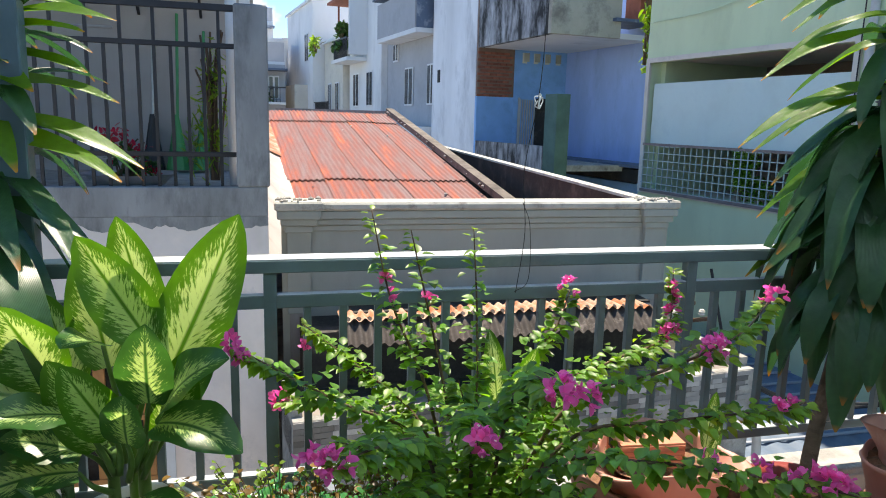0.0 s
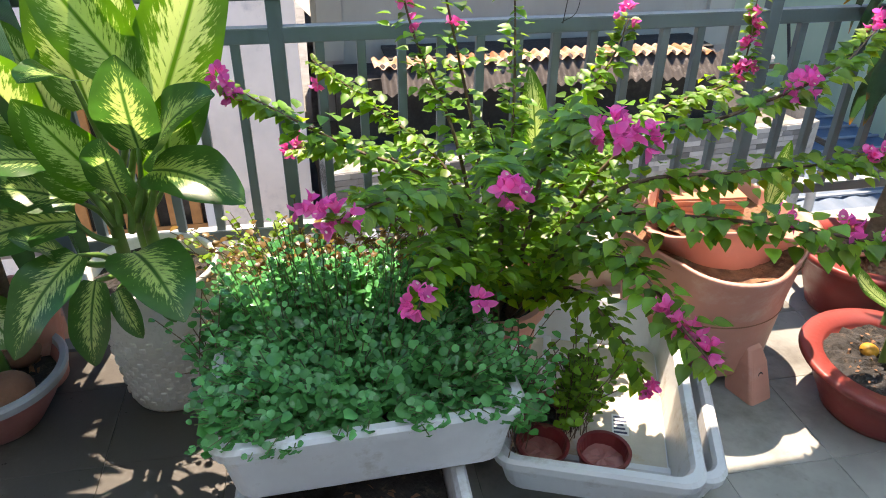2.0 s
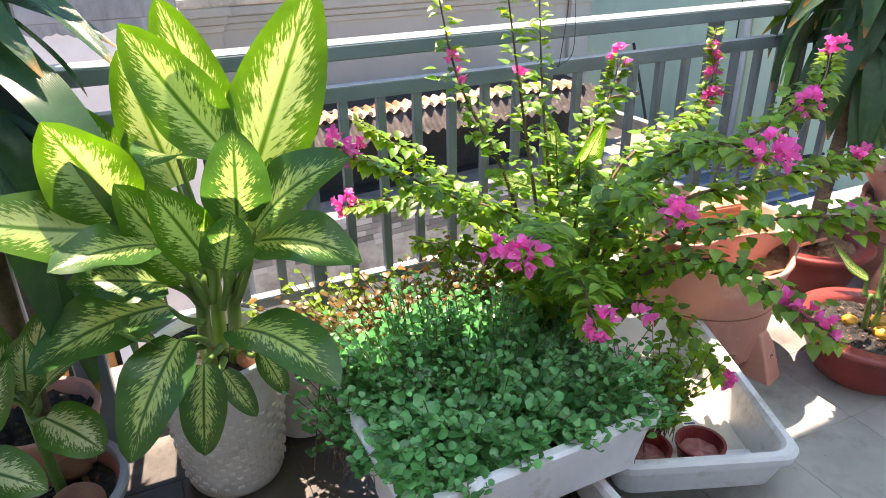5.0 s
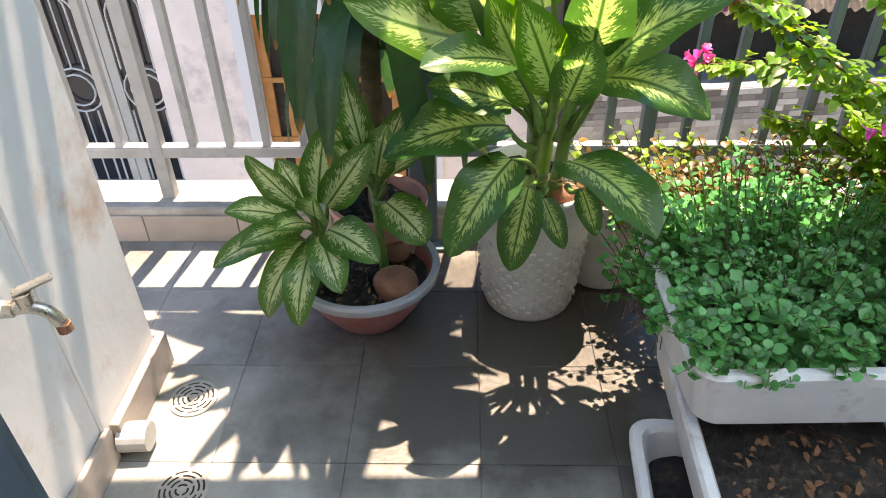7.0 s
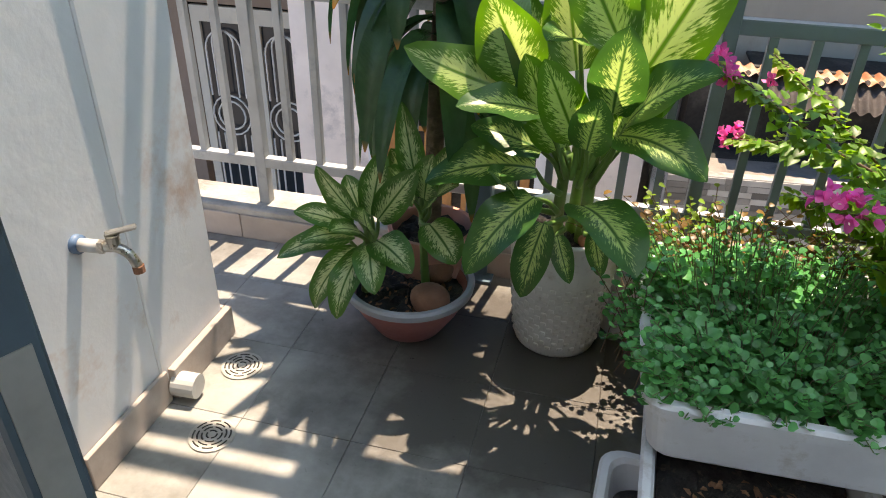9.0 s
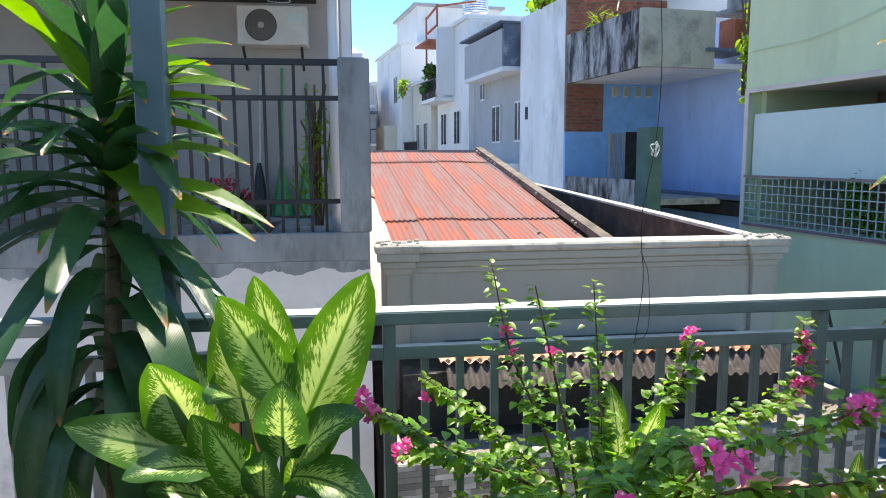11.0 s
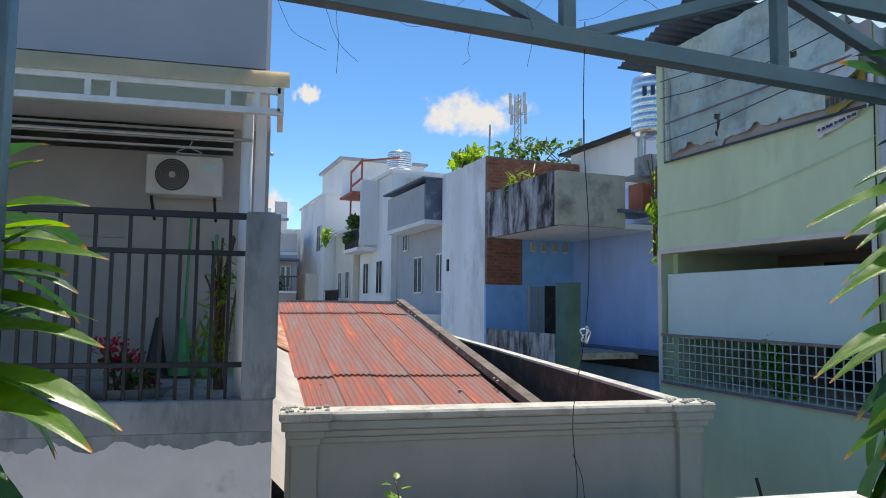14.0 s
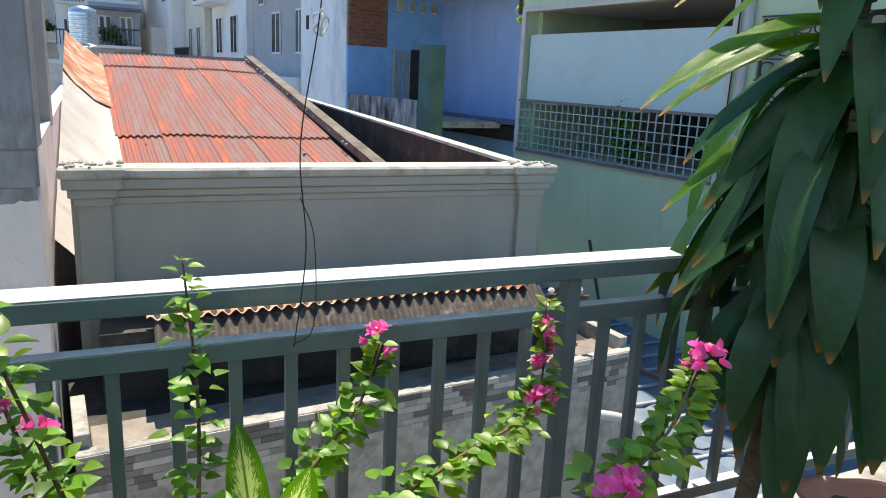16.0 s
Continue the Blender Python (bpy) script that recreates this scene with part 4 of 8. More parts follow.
def scatter_bits(name, label, cx, cy, z, rx, n, material, size=0.008, rot=0, ry=None):
    bm = bmesh.new()
    ry = ry or rx
    for k in range(n):
        a, r = random.uniform(0, 6.28), math.sqrt(random.random())
        p = Matrix.Translation((cx, cy, z)) @ pose(0, 0, 0, 0, 0, rot) @ Vector((rx * r * math.cos(a), ry * r * math.sin(a), random.uniform(0, 0.006)))
        s = size * random.uniform(0.5, 1.5)
        blade(bm, p, p + rnd_dir() * s * 1.6, s, 0.2, 0.3, 2, 2, "ovate", (random.uniform(-1, 1), random.uniform(-1, 1), 1.5))
    return solo(name, bm, material, label, "litter", kind="stuff")


scatter_bits("leaf_litter", "dry brown leaf bits lying on planter soil", 1.34, 2.38, 0.205, 0.16, 120, M["husk"], 0.012)
for i, (x, y, r, z) in enumerate(((1.755, 2.60, 0.056, 0.112), (1.88, 2.555, 0.056, 0.112), (1.80, 2.70, 0.056, 0.112))):
    t = thing("nursery_pot", "small maroon plastic pot with pale petals in it", "pot", (x, y, z), "small pots")
    part("body", lathe(bmesh.new(), [(r * 0.72, z), (r, z + 0.075), (r * 1.06, z + 0.078), (r * 1.06, z + 0.085), (r * 0.93, z + 0.084), (r * 0.68, z + 0.006)], (x, y, 0), 28), M["maroon"] if i < 2 else M["stone"], t, smooth=False)
    bm = disc(bmesh.new(), (x, y, z + 0.055), r * 0.82, 16, 0.004, 3)
    part("filling", bm, M["pinkbowl"] if i < 2 else M["soil"], t)
bm = bmesh.new()
tm = pose(1.99, 2.70, 0.112, 0, 0, -21)
bx(bm, -0.02, 0.02, -0.035, 0.035, 0, 0.0008, tm)
st = solo("barcode_sticker", bm, M["sticker"], "worn printed paper sticker on the tray bottom", "sticker")
for k in range(5):
    part("print_bar", cube(-0.016, 0.016 - 0.004 * (k % 3), -0.03 + 0.013 * k, -0.024 + 0.013 * k, 0.0009, 0.0013, tm), M["ink"], st)

# white textured pot
WP = (0.880, 3.185)
wpot = thing("white_pot", "white glazed tapering pot with rows of square dimples", "pot", (*WP, 0))
part("body", lathe(bmesh.new(), [(0.108, 0.0), (0.120, 0.004), (0.125, 0.018), (0.134, 0.10), (0.147, 0.23), (0.156, 0.34), (0.160, 0.385), (0.165, 0.390), (0.165, 0.400), (0.160, 0.404), (0.152, 0.400), (0.148, 0.36), (0.13, 0.33)], (*WP, 0), 56), M["ceramic"], wpot, smooth=True)
dimple = mesh_of("dimple", tray(bmesh.new(), [(0.0085, 0.0065, 0.003, 0), (0.0075, 0.0055, 0.003, 0.003), (0.004, 0.003, 0.0015, 0.0042)], Matrix(), 2), M["ceramic"])
for row in range(13):
    z = 0.040 + row * 0.0175
    r = 0.1245 + 0.098 * z
    for k in range(23):
        a = 2 * math.pi * (k + 0.5 * (row % 2)) / 23
        if math.sin(a) > 0.35: continue
        child("dimple", dimple, wpot, Matrix.Translation((WP[0] + r * math.cos(a), WP[1] + r * math.sin(a), z)) @ Matrix.Rotation(a + math.pi / 2, 4, "Z") @ Matrix.Rotation(math.pi / 2, 4, "X"))
part("soil", disc(bmesh.new(), (*WP, 0.365), 0.146), M["soil"], wpot)
# saucer-edged small pot behind with pale rim
t = thing("cream_pot", "cream pot with coir chips behind the white pot", "pot", (1.10, 3.30, 0))
part("body", lathe(bmesh.new(), [(0.09, 0.0), (0.10, 0.01), (0.125, 0.27), (0.135, 0.28), (0.135, 0.30), (0.122, 0.302), (0.115, 0.26)], (1.10, 3.30, 0), 40), M["ceramic"], t, smooth=False)
part("filling", disc(bmesh.new(), (1.10, 3.30, 0.27), 0.118), M["husk"], t, "coir chips")

# pink bowl with grey rim
BP = (0.436, 3.115)
bowl = thing("pink_bowl", "faded pink plastic bowl planter with a grey rim", "pot", (*BP, 0))
part("body", lathe(bmesh.new(), [(0.094, 0.0), (0.104, 0.004), (0.112, 0.015), (0.152, 0.075), (0.177, 0.125), (0.184, 0.15), (0.173, 0.15), (0.160, 0.12), (0.14, 0.09)], (*BP, 0), 56), M["pinkbowl"], bowl, smooth=True)
part("rim", lathe(bmesh.new(), [(0.181, 0.142), (0.195, 0.144), (0.199, 0.164), (0.194, 0.172), (0.179, 0.170), (0.174, 0.14)], (*BP, 0), 56, close=False), M["greyrim"], bowl, "grey plastic rim")
part("soil", disc(bmesh.new(), (*BP, 0.128), 0.163), M["soil"], bowl)


def rock(x, y, z, r, label, flat=0.8, material=None):
    bm = bmesh.new()
    bmesh.ops.create_icosphere(bm, subdivisions=3, radius=r)
    for v in bm.verts:
        v.co *= 1 + 0.12 * noise.noise(v.co * 14 + Vector((x * 9, y * 9, 0)))
        v.co.z *= flat; v.co += Vector((x, y, z))
    return solo("stone", bm, material or M["stone"], label, "stone", "stones in pots", smooth=True)


rock(0.525, 3.03, 0.165, 0.058, "round brown stone lying on bowl soil", 0.75)
rock(0.50, 3.19, 0.165, 0.055, "flat brown stone half covered by leaves", 0.7)
rock(0.95, 3.11, 0.385, 0.035, "small brown stone in the white pot", 0.8)
scatter_bits("leaf_litter", "dry leaf bits on the bowl soil", BP[0], BP[1] - 0.02, 0.132, 0.13, 70, M["husk"], 0.012)


def red_bowl(x, y, r, h, label, soil_mat):
    t = thing("red_bowl", label, "pot", (x, y, 0), "red bowls")
    k = r / 0.2
    part("body", lathe(bmesh.new(), [(0.115 * k, 0.0), (0.125 * k, 0.004), (0.13 * k, 0.02), (0.158 * k, h * 0.5), (0.172 * k, h * 0.88), (0.196 * k, h * 0.89), (0.201 * k, h * 0.94), (0.198 * k, h), (0.190 * k, h * 1.005), (0.152 * k, h * 0.985), (0.148 * k, h * 0.9), (0.13 * k, h * 0.7)], (x, y, 0), 56), M["redpot"], t, smooth=True)
    part("soil", disc(bmesh.new(), (x, y, h * 0.86), 0.149 * k, 40, 0.01, 7), soil_mat, t, "dark crumbly soil")
    return t


red_bowl(2.775, 2.745, 0.235, 0.168, "red plastic bowl planter with soil and young bulbs", M["soil"])
red_bowl(3.03, 3.20, 0.215, 0.22, "red plastic bowl planter under the drooping plant", M["husk"])
for x, y, z, r in ((2.765, 2.71, 0.155, 0.028), (2.83, 2.765, 0.15, 0.027), (2.75, 2.81, 0.15, 0.025)):
    rock(x, y, z, r, "yellow-brown round bulb half buried in soil", 0.75, M["bulb"])
scatter_bits("gravel", "small brown chips and leaf bits on the bowl soil", 2.79, 2.72, 0.148, 0.15, 130, M["husk"], 0.007)


def stack_pot(x, y, rot, tiers, label):
    t = thing("stacking_pot", label, "pot", (x, y, 0), "stacking pots")
    m = pose(x, y, 0, 0, 0, rot)
    for k in range(3):
        a = radians(rot + 30 + 120 * k)
        fm = pose(x + 0.235 * math.cos(a), y + 0.235 * math.sin(a), 0, 0, 0, math.degrees(a))
        bm = tray(bmesh.new(), [(0.050, 0.042, 0.012, 0.0), (0.050, 0.042, 0.012, 0.012), (0.044, 0.036, 0.012, 0.105), (0.034, 0.026, 0.012, 0.145), (0.02, 0.02, 0.008, 0.155)], Matrix(), 3)
        for v in bm.verts: v.co.x -= 0.28 * v.co.z
        bm.transform(fm)
        foot = part("foot", bm, M["terra"], t)
        # dark disc on the foot, hole shade given as colour
        bm = lathe(bmesh.new(), [(0.001, 0.0), (0.010, 0.0015), (0.011, 0.0), (0.009, -0.001)], (0, 0, 0), 16)
        for v in bm.verts:
            if v.co.y < 0: v.co.y *= 1.0
            else: v.co.y *= 1.7 * (1 - 20 * abs(v.co.x) * 0.5)
        bm.transform(fm @ Matrix.Translation((0.0235, 0, 0.075)) @ Matrix.Rotation(radians(-104), 4, "Y") @ Matrix.Rotation(radians(180), 4, "X") @ Matrix.Rotation(radians(90), 4, "Z"))
        part("drain_hole", bm, M["soot_shade"], foot, "small dark drain hole")
    for i, (r, h, z) in enumerate(tiers):
        lob = [0, 0, 0.0, 0.05, 0.16, 0.17, 0.16, 0.12, 0.05, 0]
        prof = [(r * 0.78, z), (r * 0.80, z + 0.01), (r * 0.855, z + h * 0.50), (r * 0.89, z + h * 0.64), (r * 0.98, z + h * 0.96), (r, z + h), (r * 0.97, z + h * 1.015), (r * 0.92, z + h * 0.95), (r * 0.82, z + h * 0.6), (r * 0.72, z + h * 0.55)]
        bm = bmesh.new()
        rings = []
        at = Vector((x, y, 0))
        for (rr, zz), lb in zip(prof, lob):
            ring = []
            for k in range(72):
                a = 2 * math.pi * k / 72
                c = math.cos(3 * (a - radians(rot + i * 60)))
                w = 1 + lb * (0.75, 1.8)[i] * (abs(c) ** 0.7 * (1 if c > 0 else -0.35))
                dz = -(0.14, 0.35)[i] * lb * h * c
                ring.append(bm.verts.new(at + Vector((rr * w * math.cos(a), rr * w * math.sin(a), zz + dz))))
            rings.append(ring)
        for a_, b_ in zip(rings, rings[1:]):
            for k in range(72): bm.faces.new((a_[k], a_[(k + 1) % 72], b_[(k + 1) % 72], b_[k]))
        bm.faces.new(list(reversed(rings[0])))
        part("tier", bm, M["terra"], t, smooth=True)
        if i == 0:
            part("seam", lathe(bmesh.new(), [(r * 0.858, z + h * 0.493), (r * 0.866, z + h * 0.5), (r * 0.860, z + h * 0.507)], (x, y, 0), 72, close=False), M["stone"], t, "thin dark moulding seam")
        part("filling", disc(bmesh.new(), (x, y, z + h * (0.92 if i == 0 else 0.80)), r * (0.95 if i == 0 else 0.86), 36, 0.008), M["husk"], t, "coir chips")
    return t


stack_pot(2.385, 3.09, 18, ((0.262, 0.365, 0.05), (0.205, 0.17, 0.315)), "terracotta-coloured plastic stacking pot with lobed tiers")
stack_pot(3.42, 3.08, 50, ((0.20, 0.30, 0.05), (0.175, 0.19, 0.25)), "terracotta-coloured plastic stacking pot at the balcony end")
stack_pot(3.22, 2.62, 75, ((0.19, 0.24, 0.05), (0.16, 0.15, 0.21)), "terracotta-coloured plastic stacking pot near a red bowl")

# perforated brick and bulb lying in the top tier, tile shard in the rear bowl
bk = thing("hollow_brick", "broken perforated terracotta brick lying in the pot", "brick", (2.33, 3.07, 0.44))
bmk = pose(2.33, 3.07, 0.448, 0, 0, -6)
part("block", panel(bmesh.new(), 0.20, 0.085, 0.11, [], bmk @ Matrix.Translation((-0.10, -0.03, 0))), M["brickclay"], bk)
for k in range(5): part("ridge", cube(-0.098, 0.098, -0.034, -0.030, 0.008 + 0.016 * k, 0.015 + 0.016 * k, bmk), M["brickclay"], bk)
# no real cavities: dark blocks paint the shade in the brick's holes
for u, v in ((-0.005, 0.02), (0.045, 0.02), (-0.005, 0.06), (0.045, 0.06)):
    part("hole", cube(-0.103, -0.1005, u - 0.014, u + 0.014, v - 0.014, v + 0.014, bmk), M["soot_shade"], bk)
rock(2.30, 2.97, 0.463, 0.022, "orange-yellow bulb lying in the stacking pot", 0.8, M["bulb"])
shard = solo("tile_shard", cube(-0.055, 0.055, -0.03, 0.03, -0.006, 0.006, pose(2.98, 3.16, 0.225, -35, 8, 10), 0.002), M["brickclay"], "broken ribbed clay tile stuck in bowl soil", "tile")


# ---- plants ----
def dieffenbachia(name, label, stems, leaves, stem_r, look_of=None):
    """stems: list of place rows; leaves: (stem joint, leaf base, tip, width, sag, face, pale)."""
    t = thing(name, label, "plant", stems[0][0])
    for s in stems:
        part("stem", tube(bmesh.new(), curve_pts(s, 5), [stem_r * (1 - 0.3 * i / (5 * (len(s) - 1))) for i in range(5 * (len(s) - 1) + 1)], 10), M["stem"], t, smooth=True)
    for j, b, tip, w, sag, face, pale in leaves:
        j, b = Vector(j), Vector(b)
        midp = (j + b) / 2 + (b - j).orthogonal().normalized() * 0.01
        bm = tube(bmesh.new(), curve_pts([j, midp, b], 4), [0.009 - 0.0045 * i / 8 for i in range(9)], 7)
        stalk = part("leaf_stalk", bm, M["stem"], t, smooth=True)
        bm = bmesh.new()
        blade(bm, b, tip, w, sag, 0.22, 14, 8, "ovate", face, 0.10)
        part("leaf", bm, look_of or (L["dief2"] if pale else L["dief"]), t)
    return t


wx, wy = WP
F0 = (0, -0.6, 0.8)
big = [
    ((0.86, 3.03, 0.55), (0.79, 3.02, 0.615), (0.52, 2.98, 0.56), 0.177, 0.22, (0, -0.35, 1), 0),
    ((0.85, 3.05, 0.62), (0.72, 3.03, 0.80), (0.47, 2.97, 0.90), 0.153, -0.16, (-0.1, -0.7, 0.7), 1),
    ((0.87, 3.02, 0.60), (0.79, 2.98, 0.775), (0.615, 2.89, 0.80), 0.118, 0.18, (0, -0.5, 1), 0),
    ((0.93, 3.04, 0.60), (0.99, 3.00, 0.76), (1.15, 2.83, 0.94), 0.153, 0.22, (-0.5, -0.5, 0.8), 0),
    ((0.93, 3.03, 0.58), (0.98, 2.98, 0.74), (1.17, 2.87, 0.70), 0.153, 0.30, (0, -0.5, 1), 0),
    ((0.91, 3.00, 0.50), (0.92, 2.93, 0.575), (1.05, 2.68, 0.555), 0.165, 0.22, (0.1, -0.2, 1), 0),
    ((0.88, 3.00, 0.50), (0.835, 2.91, 0.525), (0.80, 2.865, 0.335), 0.100, 0.18, (-0.2, -1, 0.3), 0),
    ((0.86, 3.02, 0.50), (0.80, 2.95, 0.57), (0.665, 2.83, 0.40), 0.142, 0.25, (-0.2, -0.6, 0.8), 0),
    ((0.89, 3.04, 0.62), (0.865, 3.00, 0.93), (0.80, 2.91, 0.955), 0.118, 0.3, (-0.2, -0.5, 1), 0),
    ((0.92, 3.06, 0.66), (0.99, 3.05, 0.82), (1.17, 3.05, 1.222), 0.201, -0.08, (-0.25, -1, 0.1), 1),
    ((0.90, 3.08, 0.66), (0.955, 3.09, 0.90), (0.885, 3.12, 1.21), 0.147, -0.10, (-0.2, -1, 0.2), 1),
    ((0.88, 3.06, 0.66), (0.955, 3.05, 0.92), (0.81, 3.05, 1.175), 0.153, -0.12, (0.2, -1, 0.2), 1),
    ((0.87, 3.05, 0.62), (0.745, 3.03, 0.83), (0.655, 3.00, 1.03), 0.177, -0.10, (-0.1, -1, 0.15), 1),
    ((0.87, 3.03, 0.60), (0.845, 3.01, 0.68), (0.745, 3.00, 0.90), 0.130, 0.08, (0.2, -1, 0.3), 1),
    ((0.88, 3.06, 0.62), (0.86, 3.08, 0.85), (0.80, 3.11, 1.12), 0.142, -0.1, (0.1, -1, 0.2), 1),
    ((0.91, 3.03, 0.60), (0.955, 3.01, 0.78), (0.965, 2.95, 0.99), 0.142, 0.1, (-0.1, -1, 0.3), 0),
    ((0.92, 3.05, 0.60), (0.985, 3.04, 0.68), (1.04, 3.02, 0.90), 0.130, -0.1, (0.2, -1, 0.2), 1),
    ((0.93, 2.99, 0.48), (0.955, 2.94, 0.50), (0.985, 2.88, 0.42), 0.059, 0.2, (0, -1, 0.5), 0),
    ((0.88, 2.98, 0.48), (0.87, 2.92, 0.49), (0.915, 2.86, 0.40), 0.059, 0.2, (0, -1, 0.5), 0),
    ((0.85, 3.02, 0.50), (0.76, 2.99, 0.55), (0.69, 2.92, 0.64), 0.106, 0.15, (-0.2, -0.5, 1), 0),
    ((0.86, 3.04, 0.58), (0.80, 3.03, 0.66), (0.62, 3.04, 0.70), 0.120, 0.15, (0, -0.6, 1), 0),
    ((0.90, 3.02, 0.58), (0.91, 2.97, 0.70), (0.93, 2.86, 0.86), 0.110, 0.2, (0, -0.8, 0.6), 0),
    ((0.88, 3.02, 0.60), (0.88, 2.98, 0.72), (0.80, 2.90, 0.92), 0.120, 0.1, (0.1, -1, 0.4), 1),
    ((0.92, 3.06, 0.62), (1.00, 3.06, 0.74), (1.10, 3.08, 0.98), 0.129, -0.1, (-0.2, -1, 0.2), 0),
    ((0.87, 3.08, 0.62), (0.78, 3.10, 0.80), (0.70, 3.16, 1.02), 0.120, -0.1, (0.1, -1, 0.2), 1),
    ((0.90, 3.10, 0.60), (1.0, 3.14, 0.80), (1.12, 3.20, 1.03), 0.130, 0.1, (0.2, -1, 0.3), 1),
]
dieffenbachia("dieffenbachia", "tall dieffenbachia with broad cream-splashed green leaves in a white pot",
              [[(0.86, 3.14, 0.35), (0.855, 3.08, 0.47), (0.865, 3.03, 0.66)], [(0.92, 3.15, 0.35), (0.925, 3.08, 0.50), (0.93, 3.05, 0.68)], [(0.89, 3.19, 0.35), (0.895, 3.13, 0.50), (0.90, 3.08, 0.70)]], big, 0.019)


UP = (0, -0.45, 1)
RC = Vector((0.335, 3.05, 0.30))
low_leaves = [((0.09, 2.96, 0.27), 0.085, 0.26, UP), ((0.13, 3.01, 0.40), 0.080, 0.22, UP), ((0.205, 3.02, 0.545), 0.075, 0.12, (-0.5, -0.6, 0.7)), ((0.215, 2.915, 0.15), 0.090, 0.34, (-0.4, -0.8, 0.5)), ((0.305, 2.86, 0.17), 0.085, 0.36, (-0.1, -1, 0.5)),
              ((0.500, 2.93, 0.31), 0.105, 0.26, UP), ((0.490, 3.02, 0.575), 0.088, 0.14, (0.3, -0.8, 0.6)), ((0.385, 3.06, 0.60), 0.090, 0.08, (0, -1, 0.4)), ((0.415, 2.87, 0.265), 0.090, 0.30, (0.1, -0.7, 0.8)), ((0.24, 3.14, 0.47), 0.075, 0.15, UP),
              ((0.27, 2.93, 0.40), 0.080, 0.26, UP), ((0.36, 2.96, 0.47), 0.085, 0.16, (0, -0.9, 0.7)), ((0.17, 2.95, 0.34), 0.075, 0.25, UP)]
dieffenbachia("small_dieffenbachia", "low dieffenbachia rosette with cream-splashed leaves in a bowl", [[(0.315, 3.07, 0.12), (0.325, 3.06, 0.22), RC + Vector((0, 0, 0.06))]],
              [(RC + Vector((0, 0, 0.01 * (k % 5) - 0.02)), RC.lerp(Vector(tip), 0.22) + Vector((0, 0, 0.035)), tip, w * 1.12, sg, fc, k % 3 == 0) for k, (tip, w, sg, fc) in enumerate(low_leaves)], 0.017, L["dief3"])
UC = Vector((0.475, 3.11, 0.36))
up_leaves = [((0.605, 2.99, 0.555), 0.100, 0.22, UP), ((0.610, 2.97, 0.335), 0.110, 0.36, (0.4, -0.8, 0.5)), ((0.435, 3.06, 0.735), 0.075, 0.04, (0.2, -1, 0.2)), ((0.53, 3.02, 0.62), 0.085, 0.14, (0, -0.9, 0.6)), ((0.40, 3.04, 0.56), 0.080, 0.18, UP), ((0.56, 3.16, 0.60), 0.080, 0.1, UP), ((0.37, 3.16, 0.56), 0.075, 0.15, UP)]
dieffenbachia("small_dieffenbachia", "young upright dieffenbachia with cream-splashed leaves in a bowl", [[(0.485, 3.13, 0.12), (0.48, 3.12, 0.25), UC + Vector((0, 0, 0.08))]],
              [(UC + Vector((0, 0, 0.015 * (k % 4))), UC.lerp(Vector(tip), 0.25) + Vector((0, 0, 0.03)), tip, w * 1.1, sg, fc, k % 3 == 2) for k, (tip, w, sg, fc) in enumerate(up_leaves)], 0.014, L["dief3"])
dieffenbachia("young_dieffenbachia", "two young pale variegated leaf shoots growing from a red bowl",
              [[(2.785, 2.755, 0.14), (2.79, 2.75, 0.24)], [(2.75, 2.76, 0.14), (2.745, 2.765, 0.27)]],
              [((2.76, 2.75, 0.25), (2.775, 2.745, 0.315), (2.90, 2.70, 0.37), 0.085, 0.15, (0, -0.6, 1), 1), ((2.76, 2.75, 0.25), (2.77, 2.76, 0.33), (2.87, 2.83, 0.42), 0.075, 0.15, (0.2, -0.8, 0.8), 1),
               ((2.76, 2.74, 0.22), (2.765, 2.735, 0.29), (2.775, 2.68, 0.33), 0.06, 0.2, (0, -1, 0.4), 0), ((2.715, 2.765, 0.27), (2.712, 2.77, 0.33), (2.60, 2.83, 0.45), 0.06, -0.2, (0, -0.5, 1), 1)], 0.010)
dieffenbachia("young_dieffenbachia", "young shoot with folded leaf in a stacking pot",
              [[(2.50, 3.06, 0.42), (2.50, 3.06, 0.46)]],
              [((2.50, 3.06, 0.44), (2.51, 3.05, 0.50), (2.56, 3.09, 0.66), 0.055, -0.05, (-0.3, -1, 0.2), 1), ((2.50, 3.06, 0.44), (2.52, 3.06, 0.42), (2.62, 3.14, 0.58), 0.05, 0.1, (-0.5, -1, 0.3), 1), ((2.50, 3.06, 0.44), (2.48, 3.11, 0.40), (2.43, 3.02, 0.45), 0.05, 0.1, (0, -1, 0.6), 0)], 0.010)

